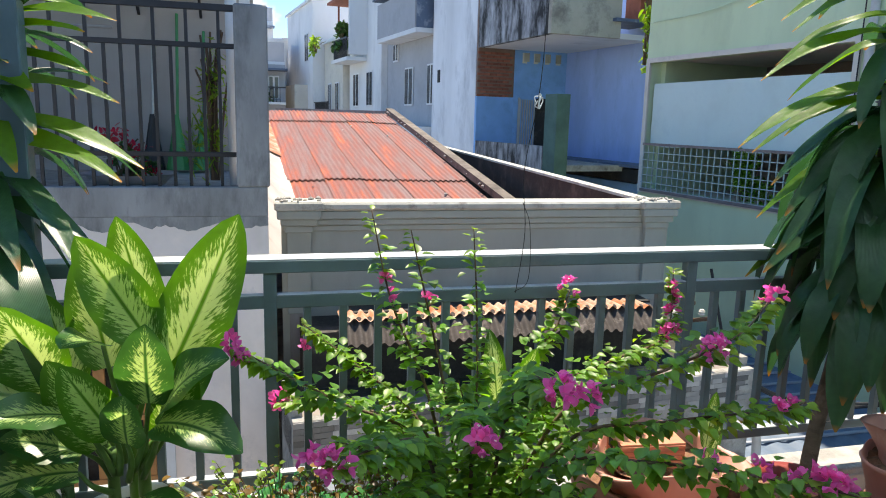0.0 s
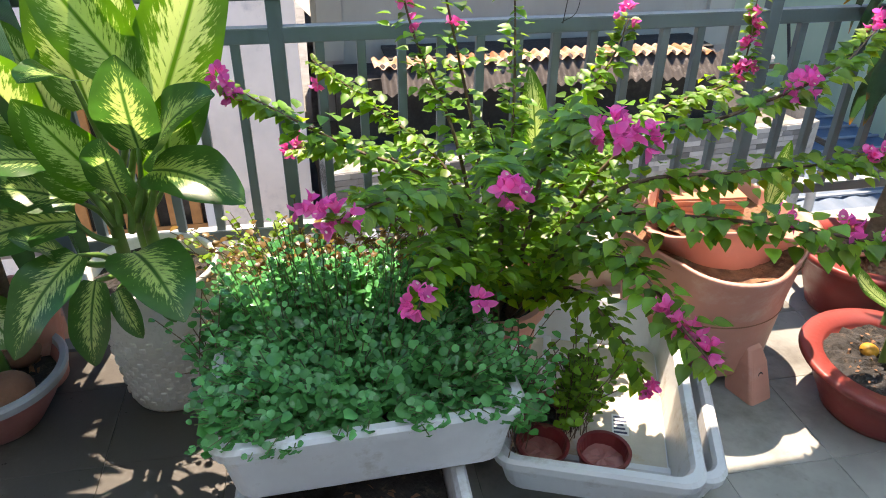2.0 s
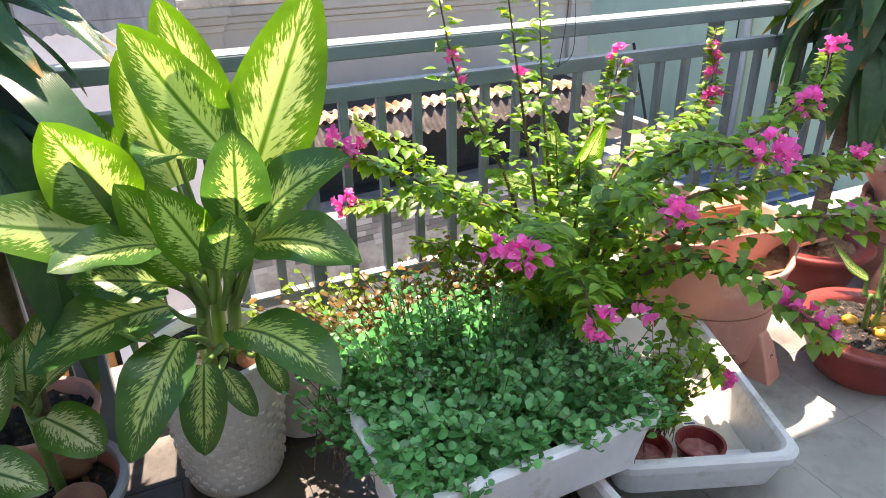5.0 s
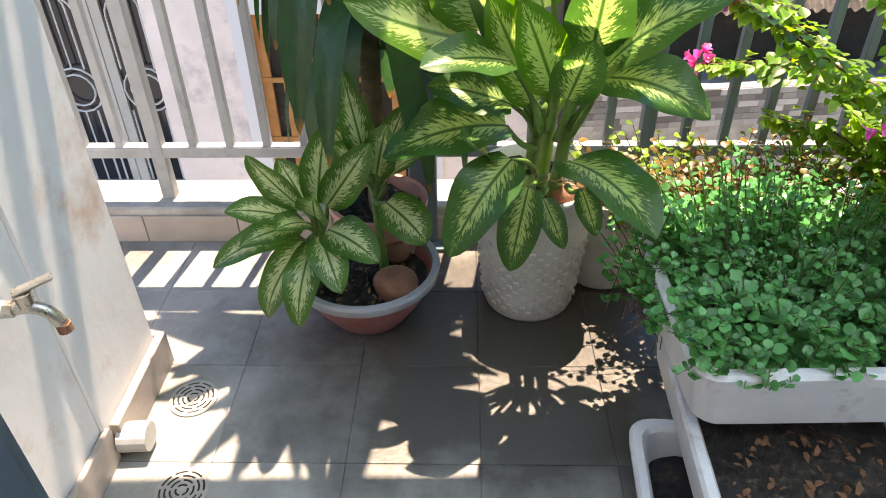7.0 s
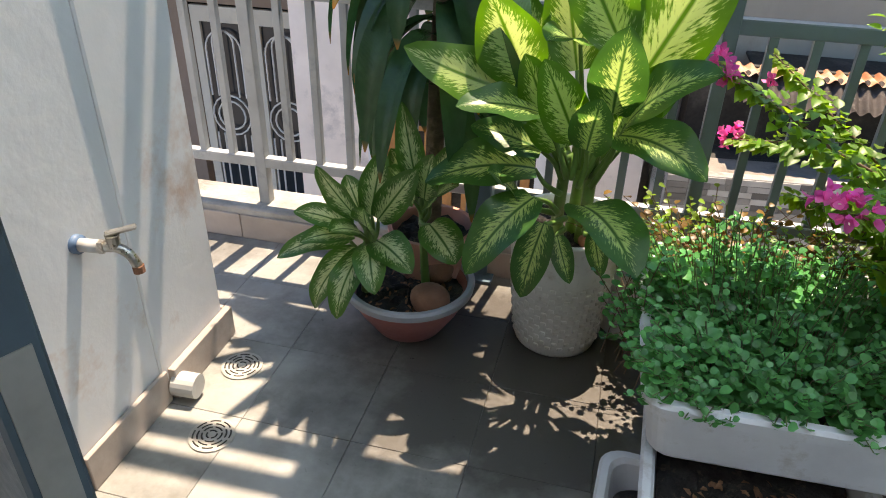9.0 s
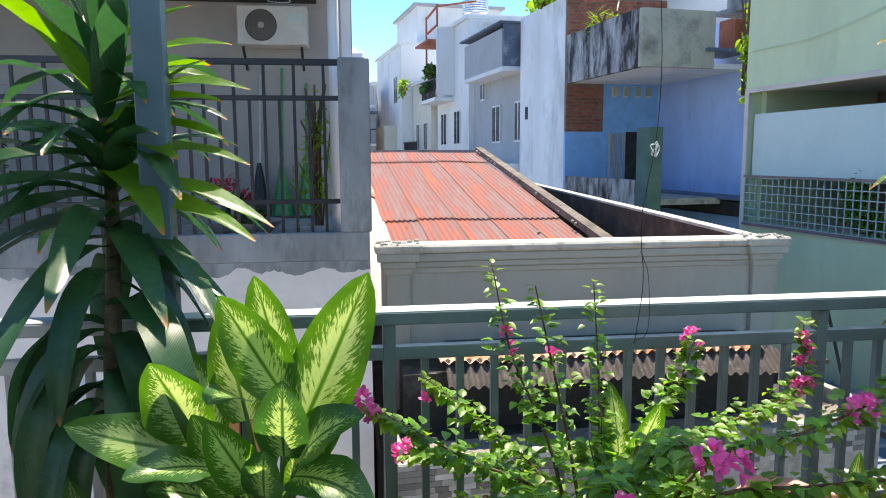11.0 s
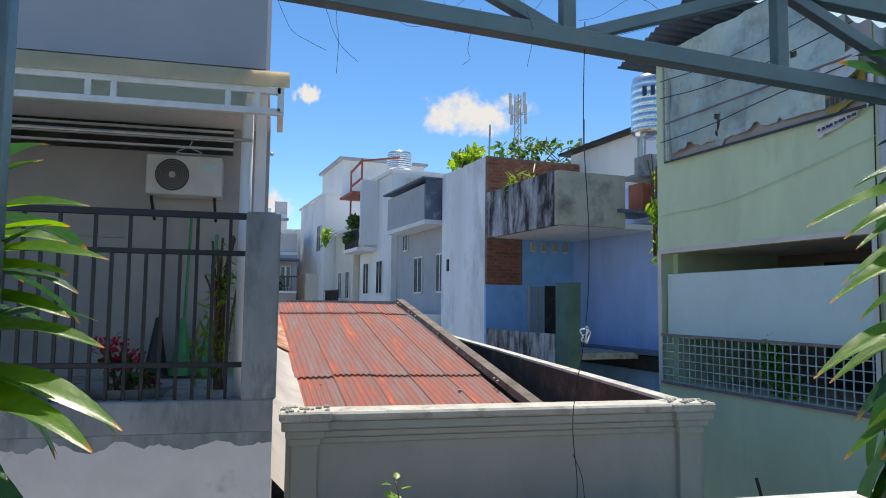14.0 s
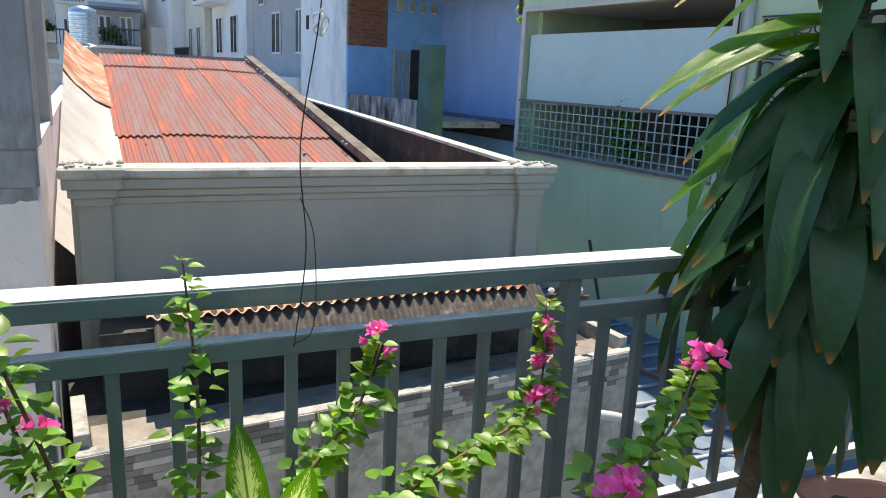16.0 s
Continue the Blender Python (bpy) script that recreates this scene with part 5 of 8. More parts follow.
t = thing("clay_pot", "small terracotta pot behind the bougainvillea", "pot", (1.93, 3.30, 0))
part("body", lathe(bmesh.new(), [(0.07, 0.0), (0.075, 0.005), (0.10, 0.30), (0.11, 0.305), (0.11, 0.33), (0.095, 0.33), (0.09, 0.29)], (1.93, 3.30, 0), 32), M["terra"], t)
part("soil", disc(bmesh.new(), (1.93, 3.30, 0.30), 0.092), M["soil"], t)
dieffenbachia("young_dieffenbachia", "young dieffenbachia with pale leaves behind the bougainvillea",
              [[(1.93, 3.30, 0.30), (1.93, 3.28, 0.42), (1.92, 3.27, 0.52)]],
              [((1.92, 3.27, 0.50), (1.94, 3.25, 0.58), (2.00, 3.18, 0.80), 0.09, 0.1, (0, -1, 0.5), 1), ((1.92, 3.27, 0.50), (1.88, 3.26, 0.57), (1.66, 3.22, 0.68), 0.09, 0.15, (0, -0.8, 1), 1), ((1.92, 3.27, 0.48), (1.97, 3.24, 0.55), (2.16, 3.16, 0.64), 0.09, 0.15, (0, -0.8, 1), 1),
               ((1.92, 3.27, 0.48), (1.90, 3.22, 0.54), (1.84, 3.06, 0.60), 0.09, 0.2, (0, -0.6, 1), 0), ((1.92, 3.27, 0.50), (1.92, 3.29, 0.60), (1.90, 3.33, 0.82), 0.08, 0.1, (0, -1, 0.3), 1)], 0.012)


def dracaena(name, label, pts, crowns, pot=None):
    """Trunk with whorls of long strap leaves; crowns: (centre, how many, length, rise at the centre, fall, start and end angle)."""
    t = thing(name, label, "plant", pts[0])
    p = curve_pts(pts, 8)
    part("trunk", tube(bmesh.new(), p, [0.028 - 0.012 * i / (len(p) - 1) for i in range(len(p))], 10), M["bark"], t, smooth=True)
    for c, n, ln, rise, w, a0, a1, hang in crowns:
        c = Vector(c)
        for k in range(n):
            a = radians(a0 + (a1 - a0) * ((k * 0.618) % 1) + random.uniform(-8, 8))
            f = k / max(1, n - 1)
            d = Vector((math.cos(a), math.sin(a), 0))
            b = c + Vector((0, 0, (f - 0.5) * rise)) + d * 0.015
            l1 = ln * random.uniform(0.8, 1.15)
            el = radians(75 * f + 10 - 30 * hang + random.uniform(-12, 12)) if hang < 1 else radians(random.uniform(-25, 30))
            up = math.sin(el)
            reach = max(0.12, math.cos(el))
            droop = (0.75 + 0.5 * hang) * (1 - 0.3 * f) if hang < 1 else random.uniform(1.6, 2.8)
            uvl_face = Vector((0, 0, 1)) if hang < 1 else d * 0.5 + Vector((0, 0, 0.6))
            bm = bmesh.new()
            strap(bm, b, d, l1, reach, up, droop, w * random.uniform(0.85, 1.15))
            # some upper leaves get the colour painted for sunlight
            part("leaf", bm, L["drac_sunlit"] if c.z > 1.5 and f > 0.5 and random.random() < 0.4 else L["drac"], t)
    return t


def strap(bm, b, d, ln, reach, up, droop, w, seg=16, cross=4):
    """A long leaf that leaves the stem along d, rises, and bends over under its weight."""
    uvl = bm.loops.layers.uv.verify()
    p, v = Vector(b), (d * reach + Vector((0, 0, up))).normalized()
    side0 = d.cross(Vector((0, 0, 1))).normalized()
    tw = random.uniform(-0.5, 0.5)
    rows = []
    ph = random.uniform(0, 6)
    for i in range(seg + 1):
        f = i / seg
        s = (side0 - v * side0.dot(v)).normalized()
        nn = s.cross(v)
        a = tw * f
        s, nn = s * math.cos(a) + nn * math.sin(a), nn * math.cos(a) - s * math.sin(a)
        ww = w * 0.57 * max(0.015, math.sin(math.pi * (0.08 + 0.92 * f) ** 0.95)) ** 0.7
        rows.append([(bm.verts.new(p + s * ww * (2 * k / cross - 1) + nn * (0.28 * ww * abs(2 * k / cross - 1) + 0.10 * ww * math.sin(ph + 9 * f) * (2 * k / cross - 1))), (k / cross, f)) for k in range(cross + 1)])
        p = p + v * (ln / seg)
        v = (v + Vector((0, 0, -1)) * droop * (1.6 / seg) * (1.2 - 0.4 * abs(v.z))).normalized()
        if v.z < -0.985: v = (Vector((d.x * 0.12, d.y * 0.12, -1))).normalized()
    for a_, b_ in zip(rows, rows[1:]):
        for k in range(cross):
            q = (a_[k], a_[k + 1], b_[k + 1], b_[k])
            fc = bm.faces.new([x[0] for x in q]); fc.smooth = True
            for lp, x in zip(fc.loops, q): lp[uvl].uv = x[1]


t = thing("grow_pot", "dark plastic pot half hidden behind the pink bowl", "pot", (0.46, 3.28, 0))
part("body", lathe(bmesh.new(), [(0.10, 0.0), (0.13, 0.25), (0.138, 0.255), (0.138, 0.27), (0.125, 0.27), (0.118, 0.22)], (0.46, 3.28, 0), 32), M["terra"], t)
part("soil", disc(bmesh.new(), (0.46, 3.28, 0.235), 0.12), M["soil"], t)
dracaena("dracaena", "tall dracaena with long dark drooping strap leaves", [(0.46, 3.28, 0.22), (0.47, 3.28, 0.7), (0.485, 3.29, 1.15), (0.475, 3.30, 1.5), (0.47, 3.30, 1.74)],
         [((0.47, 3.30, 1.78), 14, 0.40, 0.22, 0.068, 0, 360, 0.1), ((0.472, 3.30, 1.58), 17, 0.44, 0.24, 0.072, 10, 370, 0.35), ((0.478, 3.29, 1.36), 17, 0.46, 0.26, 0.074, 20, 380, 0.65), ((0.48, 3.29, 1.14), 10, 0.50, 0.26, 0.076, 0, 360, 1.0), ((0.478, 3.285, 0.95), 14, 0.48, 0.24, 0.076, 30, 390, 1.0), ((0.475, 3.285, 0.80), 11, 0.42, 0.22, 0.072, 0, 360, 1.0)])
lean = bpy.data.objects["dracaena"]
for tx, ty, tz, bz, sg in ((0.77, 3.18, 1.94, 1.80, 0.12), (0.88, 3.17, 1.83, 1.76, 0.15), (0.93, 3.16, 1.70, 1.66, 0.18), (0.86, 3.10, 1.66, 1.60, 0.2), (0.84, 3.2, 1.56, 1.58, 0.2), (0.97, 3.18, 1.30, 1.42, 0.22), (0.92, 3.12, 1.27, 1.36, 0.25), (0.68, 3.08, 1.08, 1.30, 0.45), (0.82, 3.2, 1.10, 1.22, 0.3), (0.80, 3.3, 1.75, 1.70, 0.2), (0.74, 3.05, 1.50, 1.52, 0.25), (0.70, 3.02, 1.30, 1.45, 0.4), (0.90, 3.3, 1.48, 1.50, 0.22),
                          (-0.07, 3.28, 1.32, 1.42, 0.25), (0.04, 3.2, 1.10, 1.30, 0.4), (0.10, 3.1, 1.45, 1.50, 0.2), (0.02, 3.3, 1.55, 1.55, 0.2), (0.15, 3.05, 1.25, 1.38, 0.3)):
    bm = bmesh.new()
    blade(bm, (0.475, 3.29, bz), (tx, ty, tz), 0.098, sg, 0.25, 14, 4, "strap", (0, -0.35, 1), 0.1)
    # high leaves right of the trunk take the sunlit colour
    part("leaf", bm, L["drac_sunlit"] if tx > 0.6 and tz > 1.2 else L["drac"], lean)
# the plant leans out past the roof post above the railing
for ob in lean.children:
    for v in ob.data.vertices:
        f = max(0.0, min(1.0, (v.co.z - 0.95) / 0.5))
        f = f * f * (3 - 2 * f)
        v.co.y += 0.33 * f
        v.co.x -= 0.085 * f
dracaena("dracaena", "leaning dracaena with dense drooping strap leaves over the railing", [(3.03, 3.20, 0.18), (3.07, 3.22, 0.45), (3.24, 3.30, 1.0), (3.33, 3.34, 1.5), (3.35, 3.35, 2.15)],
         [((3.35, 3.35, 2.22), 9, 0.44, 0.22, 0.074, 0, 360, 0.1), ((3.35, 3.35, 2.04), 10, 0.46, 0.24, 0.078, 10, 370, 0.3), ((3.345, 3.35, 1.86), 11, 0.48, 0.24, 0.082, -150, 80, 0.5), ((3.34, 3.34, 1.66), 12, 0.50, 0.26, 0.084, -150, 80, 0.75), ((3.32, 3.33, 1.46), 16, 0.56, 0.26, 0.088, 0, 360, 1.0), ((3.29, 3.31, 1.26), 19, 0.58, 0.24, 0.09, 30, 390, 1.0), ((3.25, 3.30, 1.08), 17, 0.54, 0.22, 0.088, 0, 360, 1.0), ((3.20, 3.27, 0.90), 13, 0.46, 0.18, 0.084, 0, 360, 1.0)])
rd = bpy.data.objects["dracaena.001"]
for tx, ty, tz, bz, sg in ((3.12, 3.1, 1.35, 1.60, 0.4), (3.04, 3.45, 1.15, 1.46, 0.45), (2.98, 3.40, 1.02, 1.34, 0.5), (3.05, 3.55, 1.25, 1.52, 0.4), (3.12, 3.05, 1.12, 1.40, 0.45), (3.02, 3.2, 0.98, 1.28, 0.5), (3.16, 3.02, 1.66, 1.82, 0.3), (3.10, 3.6, 2.0, 2.06, 0.25), (3.2, 3.05, 1.92, 2.02, 0.25), (2.95, 3.42, 0.95, 1.20, 0.4), (3.28, 3.0, 1.30, 1.56, 0.4)):
    bm = bmesh.new()
    blade(bm, (3.345, 3.345, bz), (tx, ty, tz), 0.112, sg, 0.25, 14, 4, "strap", (0, -0.35, 1), 0.1)
    part("leaf", bm, L["drac"], rd)
# these leaves have the sunlight painted into their green
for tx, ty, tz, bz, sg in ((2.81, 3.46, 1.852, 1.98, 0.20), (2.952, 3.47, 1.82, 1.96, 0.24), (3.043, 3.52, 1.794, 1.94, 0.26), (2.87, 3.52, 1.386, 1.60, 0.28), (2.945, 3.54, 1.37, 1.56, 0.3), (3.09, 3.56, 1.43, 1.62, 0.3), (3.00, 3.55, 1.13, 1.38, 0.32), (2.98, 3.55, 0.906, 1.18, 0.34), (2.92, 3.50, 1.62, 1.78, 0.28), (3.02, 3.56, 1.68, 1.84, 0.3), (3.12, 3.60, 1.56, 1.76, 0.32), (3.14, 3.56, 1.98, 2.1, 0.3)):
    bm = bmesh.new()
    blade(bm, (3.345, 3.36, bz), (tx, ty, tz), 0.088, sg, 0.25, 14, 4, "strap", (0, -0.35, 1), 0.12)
    part("leaf", bm, L["drac_sunlit"], rd, "leaf coloured yellow-green as if sunlit, with an orange tip")


# bougainvillea
BG = (1.74, 2.98, 0.30)
t = thing("clay_pot", "terracotta pot holding the bougainvillea", "pot", (1.74, 3.0, 0))
part("body", lathe(bmesh.new(), [(0.09, 0.0), (0.10, 0.005), (0.13, 0.27), (0.145, 0.275), (0.145, 0.31), (0.128, 0.31), (0.12, 0.26)], (1.74, 3.03, 0), 36), M["terra"], t)
part("soil", disc(bmesh.new(), (1.74, 3.03, 0.285), 0.122), M["soil"], t)
boug = thing("bougainvillea", "sprawling bougainvillea with magenta flower clusters and arching canes", "plant", BG)
canes = [  # (way, leaf length, young tip, leaves per metre)
    [(1.73, 3.0, 0.3), (1.66, 3.12, 0.70), (1.57, 3.22, 0.95), (1.516, 3.245, 1.205)],
    [(1.75, 3.0, 0.3), (1.70, 3.05, 0.68), (1.64, 3.04, 0.95), (1.58, 3.01, 1.185)],
    [(1.76, 3.0, 0.3), (1.81, 3.15, 0.66), (1.83, 3.24, 0.90), (1.816, 3.255, 1.15)],
    [(1.72, 2.98, 0.3), (1.60, 2.92, 0.66), (1.38, 2.90, 0.80), (1.156, 2.922, 0.935)],
    [(1.72, 2.98, 0.3), (1.60, 3.06, 0.60), (1.43, 3.18, 0.68), (1.26, 3.24, 0.665)],
    [(1.70, 2.95, 0.3), (1.58, 2.80, 0.70), (1.45, 2.64, 0.80), (1.345, 2.525, 0.825)],
    [(1.73, 2.93, 0.3), (1.68, 2.76, 0.74), (1.63, 2.60, 0.86), (1.60, 2.47, 0.87)],
    [(1.71, 2.93, 0.3), (1.60, 2.75, 0.60), (1.52, 2.60, 0.70), (1.463, 2.467, 0.685)],
    [(1.76, 2.94, 0.3), (1.76, 2.76, 0.78), (1.745, 2.58, 0.95), (1.726, 2.418, 0.975)],
    [(1.78, 3.0, 0.3), (1.98, 3.10, 0.66), (2.26, 3.20, 0.74), (2.50, 3.30, 0.78), (2.55, 3.36, 0.985)],
    [(1.78, 2.97, 0.3), (1.98, 2.92, 0.72), (2.20, 2.82, 0.85), (2.45, 2.88, 0.91), (2.66, 3.02, 0.97)],
    [(1.78, 2.96, 0.3), (1.96, 2.86, 0.66), (2.22, 2.80, 0.72), (2.52, 2.78, 0.735), (2.62, 2.80, 0.74)],
    [(1.77, 2.94, 0.3), (1.85, 2.74, 0.66), (2.00, 2.52, 0.77), (2.20, 2.335, 0.80), (2.29, 2.27, 0.795)],
    [(1.77, 2.94, 0.3), (1.82, 2.74, 0.58), (1.86, 2.56, 0.68), (1.905, 2.39, 0.63), (1.93, 2.33, 0.60)],
    [(1.78, 2.93, 0.3), (1.86, 2.80, 0.46), (1.94, 2.68, 0.40), (1.985, 2.61, 0.31)],
    [(1.74, 3.02, 0.3), (1.66, 3.20, 0.58), (1.48, 3.30, 0.74), (1.33, 3.34, 0.86)],
    [(1.78, 3.02, 0.3), (1.95, 3.22, 0.66), (2.12, 3.32, 0.82), (2.18, 3.36, 0.93)],
    [(1.75, 2.99, 0.3), (1.72, 2.90, 0.66), (1.66, 2.82, 0.86)], [(1.76, 2.99, 0.3), (1.84, 2.92, 0.66), (1.92, 2.84, 0.82)],
    [(1.74, 2.98, 0.3), (1.64, 2.96, 0.55), (1.50, 2.98, 0.66)], [(1.77, 2.98, 0.3), (1.90, 3.00, 0.52), (2.06, 3.02, 0.62)],
    [(1.75, 2.98, 0.3), (1.78, 3.06, 0.62), (1.80, 3.12, 0.82)], [(1.73, 2.97, 0.3), (1.62, 2.84, 0.52), (1.50, 2.78, 0.60)],
    [(1.76, 2.96, 0.3), (1.84, 2.84, 0.50), (1.94, 2.76, 0.58)], [(1.74, 3.0, 0.3), (1.60, 3.10, 0.52), (1.40, 3.14, 0.58)],
    [(1.75, 2.97, 0.3), (1.70, 2.80, 0.52), (1.66, 2.68, 0.60)], [(1.76, 3.0, 0.3), (1.92, 3.10, 0.56), (2.14, 3.14, 0.66)],
]
fol, young = [], []
for ci, c in enumerate(canes):
    p = curve_pts(c, 10)
    r0 = 0.0065 if ci < 17 else 0.005
    part("cane", tube(bmesh.new(), p, [r0 * (1 - 0.75 * i / (len(p) - 1)) for i in range(len(p))], 6), M["cane_brown"], boug, smooth=True)
    for i in range(4, len(p) - 1):
        seg = p[i + 1] - p[i]
        f = i / len(p)
        n = max(1, round(seg.length * ((420 if f > 0.3 else 300) if seg.normalized().z < 0.89 else (170 if ci < 3 else 300))))
        tng = seg.normalized()
        flat = tng.cross(Vector((0, 0, 1)))
        steep = flat.length < 0.45
        for k in range(n):
            q = p[i] + seg * (k + random.random()) / n
            if steep:
                a = random.uniform(0, 6.28)
                s1 = Vector((math.cos(a), math.sin(a), 0))
            else:
                s1 = flat.normalized() * (1 if k % 2 else -1)
                s1 = (s1 + rnd_dir() * 0.3).normalized()
            out = (s1 * 0.8 + tng * 0.35 + Vector((0, -0.08, random.uniform(-0.75, 0.05)))).normalized()
            ln = random.uniform(0.026, 0.042) * (0.75 if f > 0.9 else 1.0)
            q2 = q + out * random.uniform(0.004, 0.014) + (rnd_dir() * random.uniform(0, 0.045) if f < 0.75 else Vector())
            face = (Vector((0, -0.1, 0.9)) + s1 * 0.45 + rnd_dir() * 0.22).normalized()
            (young if f > 0.82 or random.random() < 0.22 else fol).append((q2, out, ln, ln * 0.70, face))
part("foliage", leaves_mesh(fol, "pointed", 5), L["small"], boug, "dense small ovate green leaves", kind="stuff")
part("young_foliage", leaves_mesh(young, "pointed", 5), L["bright"], boug, "light green young leaves at cane ends", kind="stuff")


def bract_cluster(c, r, n, parent):
    bm = bmesh.new()
    c = Vector(c)
    for k in range(n):
        o = c + rnd_dir(0.5) * r * random.uniform(0.15, 0.8)
        ax = (o - c).normalized()
        if ax.length < 0.1: ax = Vector((0, 0, 1))
        s1 = ax.orthogonal().normalized(); s2 = ax.cross(s1)
        for j in range(3):
            a = 2.094 * j + random.random()
            d = (ax * 0.75 + s1 * math.cos(a) * 0.8 + s2 * math.sin(a) * 0.8).normalized()
            blade(bm, o, o + d * random.uniform(0.017, 0.026), 0.016, 0.22, 0.3, 4, 2, "ovate", ax)
        if k % 2 == 0: blade(bm, o + ax * 0.012, o + ax * 0.018, 0.006, 0.0, 0.1, 3, 2, "round", s1, 0.0, 1)
    return part("bloom", bm, [L["bract"], L["floret"]], parent, "magenta papery flower cluster", kind="stuff")


for c, r, n in (((1.726, 2.40, 0.985), 0.042, 16), ((1.79, 2.43, 0.965), 0.026, 7), ((1.602, 2.46, 0.88), 0.034, 14), ((1.345, 2.515, 0.835), 0.034, 14), ((1.30, 2.55, 0.84), 0.02, 5), ((1.463, 2.455, 0.70), 0.028, 10), ((1.565, 2.47, 0.685), 0.015, 4),
                ((1.26, 3.26, 0.665), 0.036, 14), ((1.156, 2.915, 0.94), 0.03, 11), ((1.175, 2.91, 0.90), 0.02, 6), ((2.52, 3.31, 0.79), 0.034, 12), ((2.535, 3.33, 0.85), 0.022, 7), ((2.55, 3.34, 0.89), 0.02, 6), ((2.54, 3.35, 0.93), 0.018, 5),
                ((2.66, 3.01, 0.975), 0.035, 14), ((2.32, 2.80, 0.91), 0.036, 14), ((2.36, 2.83, 0.90), 0.02, 5), ((2.17, 3.35, 0.945), 0.028, 9), ((2.51, 2.77, 0.745), 0.024, 7), ((2.56, 2.78, 0.745), 0.018, 5),
                ((2.20, 2.33, 0.815), 0.024, 8), ((2.23, 2.31, 0.815), 0.022, 7), ((2.26, 2.29, 0.81), 0.02, 5), ((2.14, 2.385, 0.81), 0.018, 4), ((2.07, 2.45, 0.80), 0.015, 3), ((1.90, 2.39, 0.64), 0.025, 8), ((1.925, 2.35, 0.615), 0.025, 8), ((1.88, 2.42, 0.66), 0.016, 4),
                ((1.985, 2.605, 0.305), 0.022, 7), ((1.555, 3.23, 1.02), 0.016, 4), ((1.565, 3.225, 0.97), 0.014, 3), ((1.635, 3.03, 1.0), 0.014, 3), ((1.34, 3.34, 0.80), 0.014, 3)):
    bract_cluster(c, r, n, boug)

# round-leaved herbs over the planter
hm = pose(1.373, 2.712, 0, 0, 0, 1.5)
herb = thing("herb_plants", "dense mat of round glossy green herbs spilling over a planter", "plant", (1.395, 2.715, 0.40))
items, stalks = [], bmesh.new()
for k in range(760):
    u, v = random.uniform(-1.02, 0.94), random.uniform(-1.04, 1.15)
    edge = max(abs(u), abs(v))
    root = hm @ Vector((0.255 * max(-1, min(1, u)), 0.21 * max(-1, min(1, v)), 0.40))
    lump = noise.noise(Vector((u * 3.1, v * 2.7, 1.7))) + 0.6 * noise.noise(Vector((u * 7.0, v * 6.0, 5.2)))
    if lump < -0.42 and random.random() < 0.7: continue
    hgt = (0.105 * (1 - 0.55 * edge ** 3) + 0.075 * lump + random.uniform(-0.03, 0.03)) * (0.8 + 0.5 * (v > 0.2)) * (1.0 if u < 0.3 else 0.8)
    hgt = max(0.015, hgt)
    top = hm @ Vector((0.31 * u, 0.255 * v, 0.415 + hgt)) + Vector((random.uniform(-0.025, 0.025), random.uniform(-0.025, 0.025), -0.03 if edge > 0.95 else 0))
    tube(stalks, [root, (root + top) / 2 + Vector((0, 0, 0.02)), top], 0.0013, 4, False)
    big_ = random.uniform(0.75, 1.3)
    for j in range(8):
        f = 1 - 0.12 * j
        q = root.lerp(top, max(0.25, f))
        a = j * 2.4 + k
        d = Vector((math.cos(a), math.sin(a), 0.30 + 0.08 * (4 - j))).normalized()
        s = random.uniform(0.019, 0.031) * (0.5 + 0.13 * min(j, 4)) * big_
        items.append((q + d * 0.004, d, s, s * 1.0, (rnd_dir() * 0.55 + d * -0.25 + Vector((0, -0.1, 1))).normalized()))
part("undergrowth", stalks, M["cane"], herb, "thin reddish stalks", kind="stuff")
part("foliage", leaves_mesh(items, "round", 4, 2, 0.25), L["mint"], herb, "round glossy leaves", kind="stuff")
# trailing bunch hanging over the corner by the white pot, and over the empty planter
for cx, cy, cz, n, sx, sy, mtl, lab in ((1.10, 2.80, 0.42, 60, 0.10, 0.14, "mint", "trailing round-leaved herb over the planter corner"), (1.66, 2.62, 0.42, 70, 0.10, 0.12, "mint", "round-leaved herb hanging over the planter end"),
                                   (1.84, 2.66, 0.34, 60, 0.07, 0.08, "small", "small leafy herb in a maroon pot"), (1.30, 3.05, 0.46, 130, 0.26, 0.10, "redtip", "reddish-leaved herb behind the planter"), (1.20, 3.18, 0.42, 80, 0.18, 0.08, "bright", "yellow-green herb by the kerb"), (1.56, 3.20, 0.40, 120, 0.22, 0.10, "small", "leafy herb by the kerb")):
    h = thing("herb_bunch", lab, "plant", (cx, cy, cz - 0.15))
    items, stalks = [], bmesh.new()
    for k in range(n):
        root = Vector((cx + random.gauss(0, sx * 0.3), cy + random.gauss(0, sy * 0.3), cz - 0.18))
        top = Vector((cx + random.gauss(0, sx * 0.6), cy + random.gauss(0, sy * 0.6), cz + random.gauss(0, 0.05)))
        tube(stalks, [root, (root + top) / 2 + Vector((0, 0, 0.02)), top], 0.0012, 4, False)
        for j in range(8):
            q = root.lerp(top, 1 - 0.08 * j)
            a = j * 2.4 + k
            d = Vector((math.cos(a), math.sin(a), 0.3)).normalized()
            s = random.uniform(0.013, 0.024)
            items.append((q, d, s, s * 0.95, (rnd_dir() * 0.4 + Vector((0, -0.1, 1))).normalized()))
    part("undergrowth", stalks, M["cane_brown"], h, kind="stuff")
    part("foliage", leaves_mesh(items, "round", 4, 2, 0.25), L[mtl], h, kind="stuff")


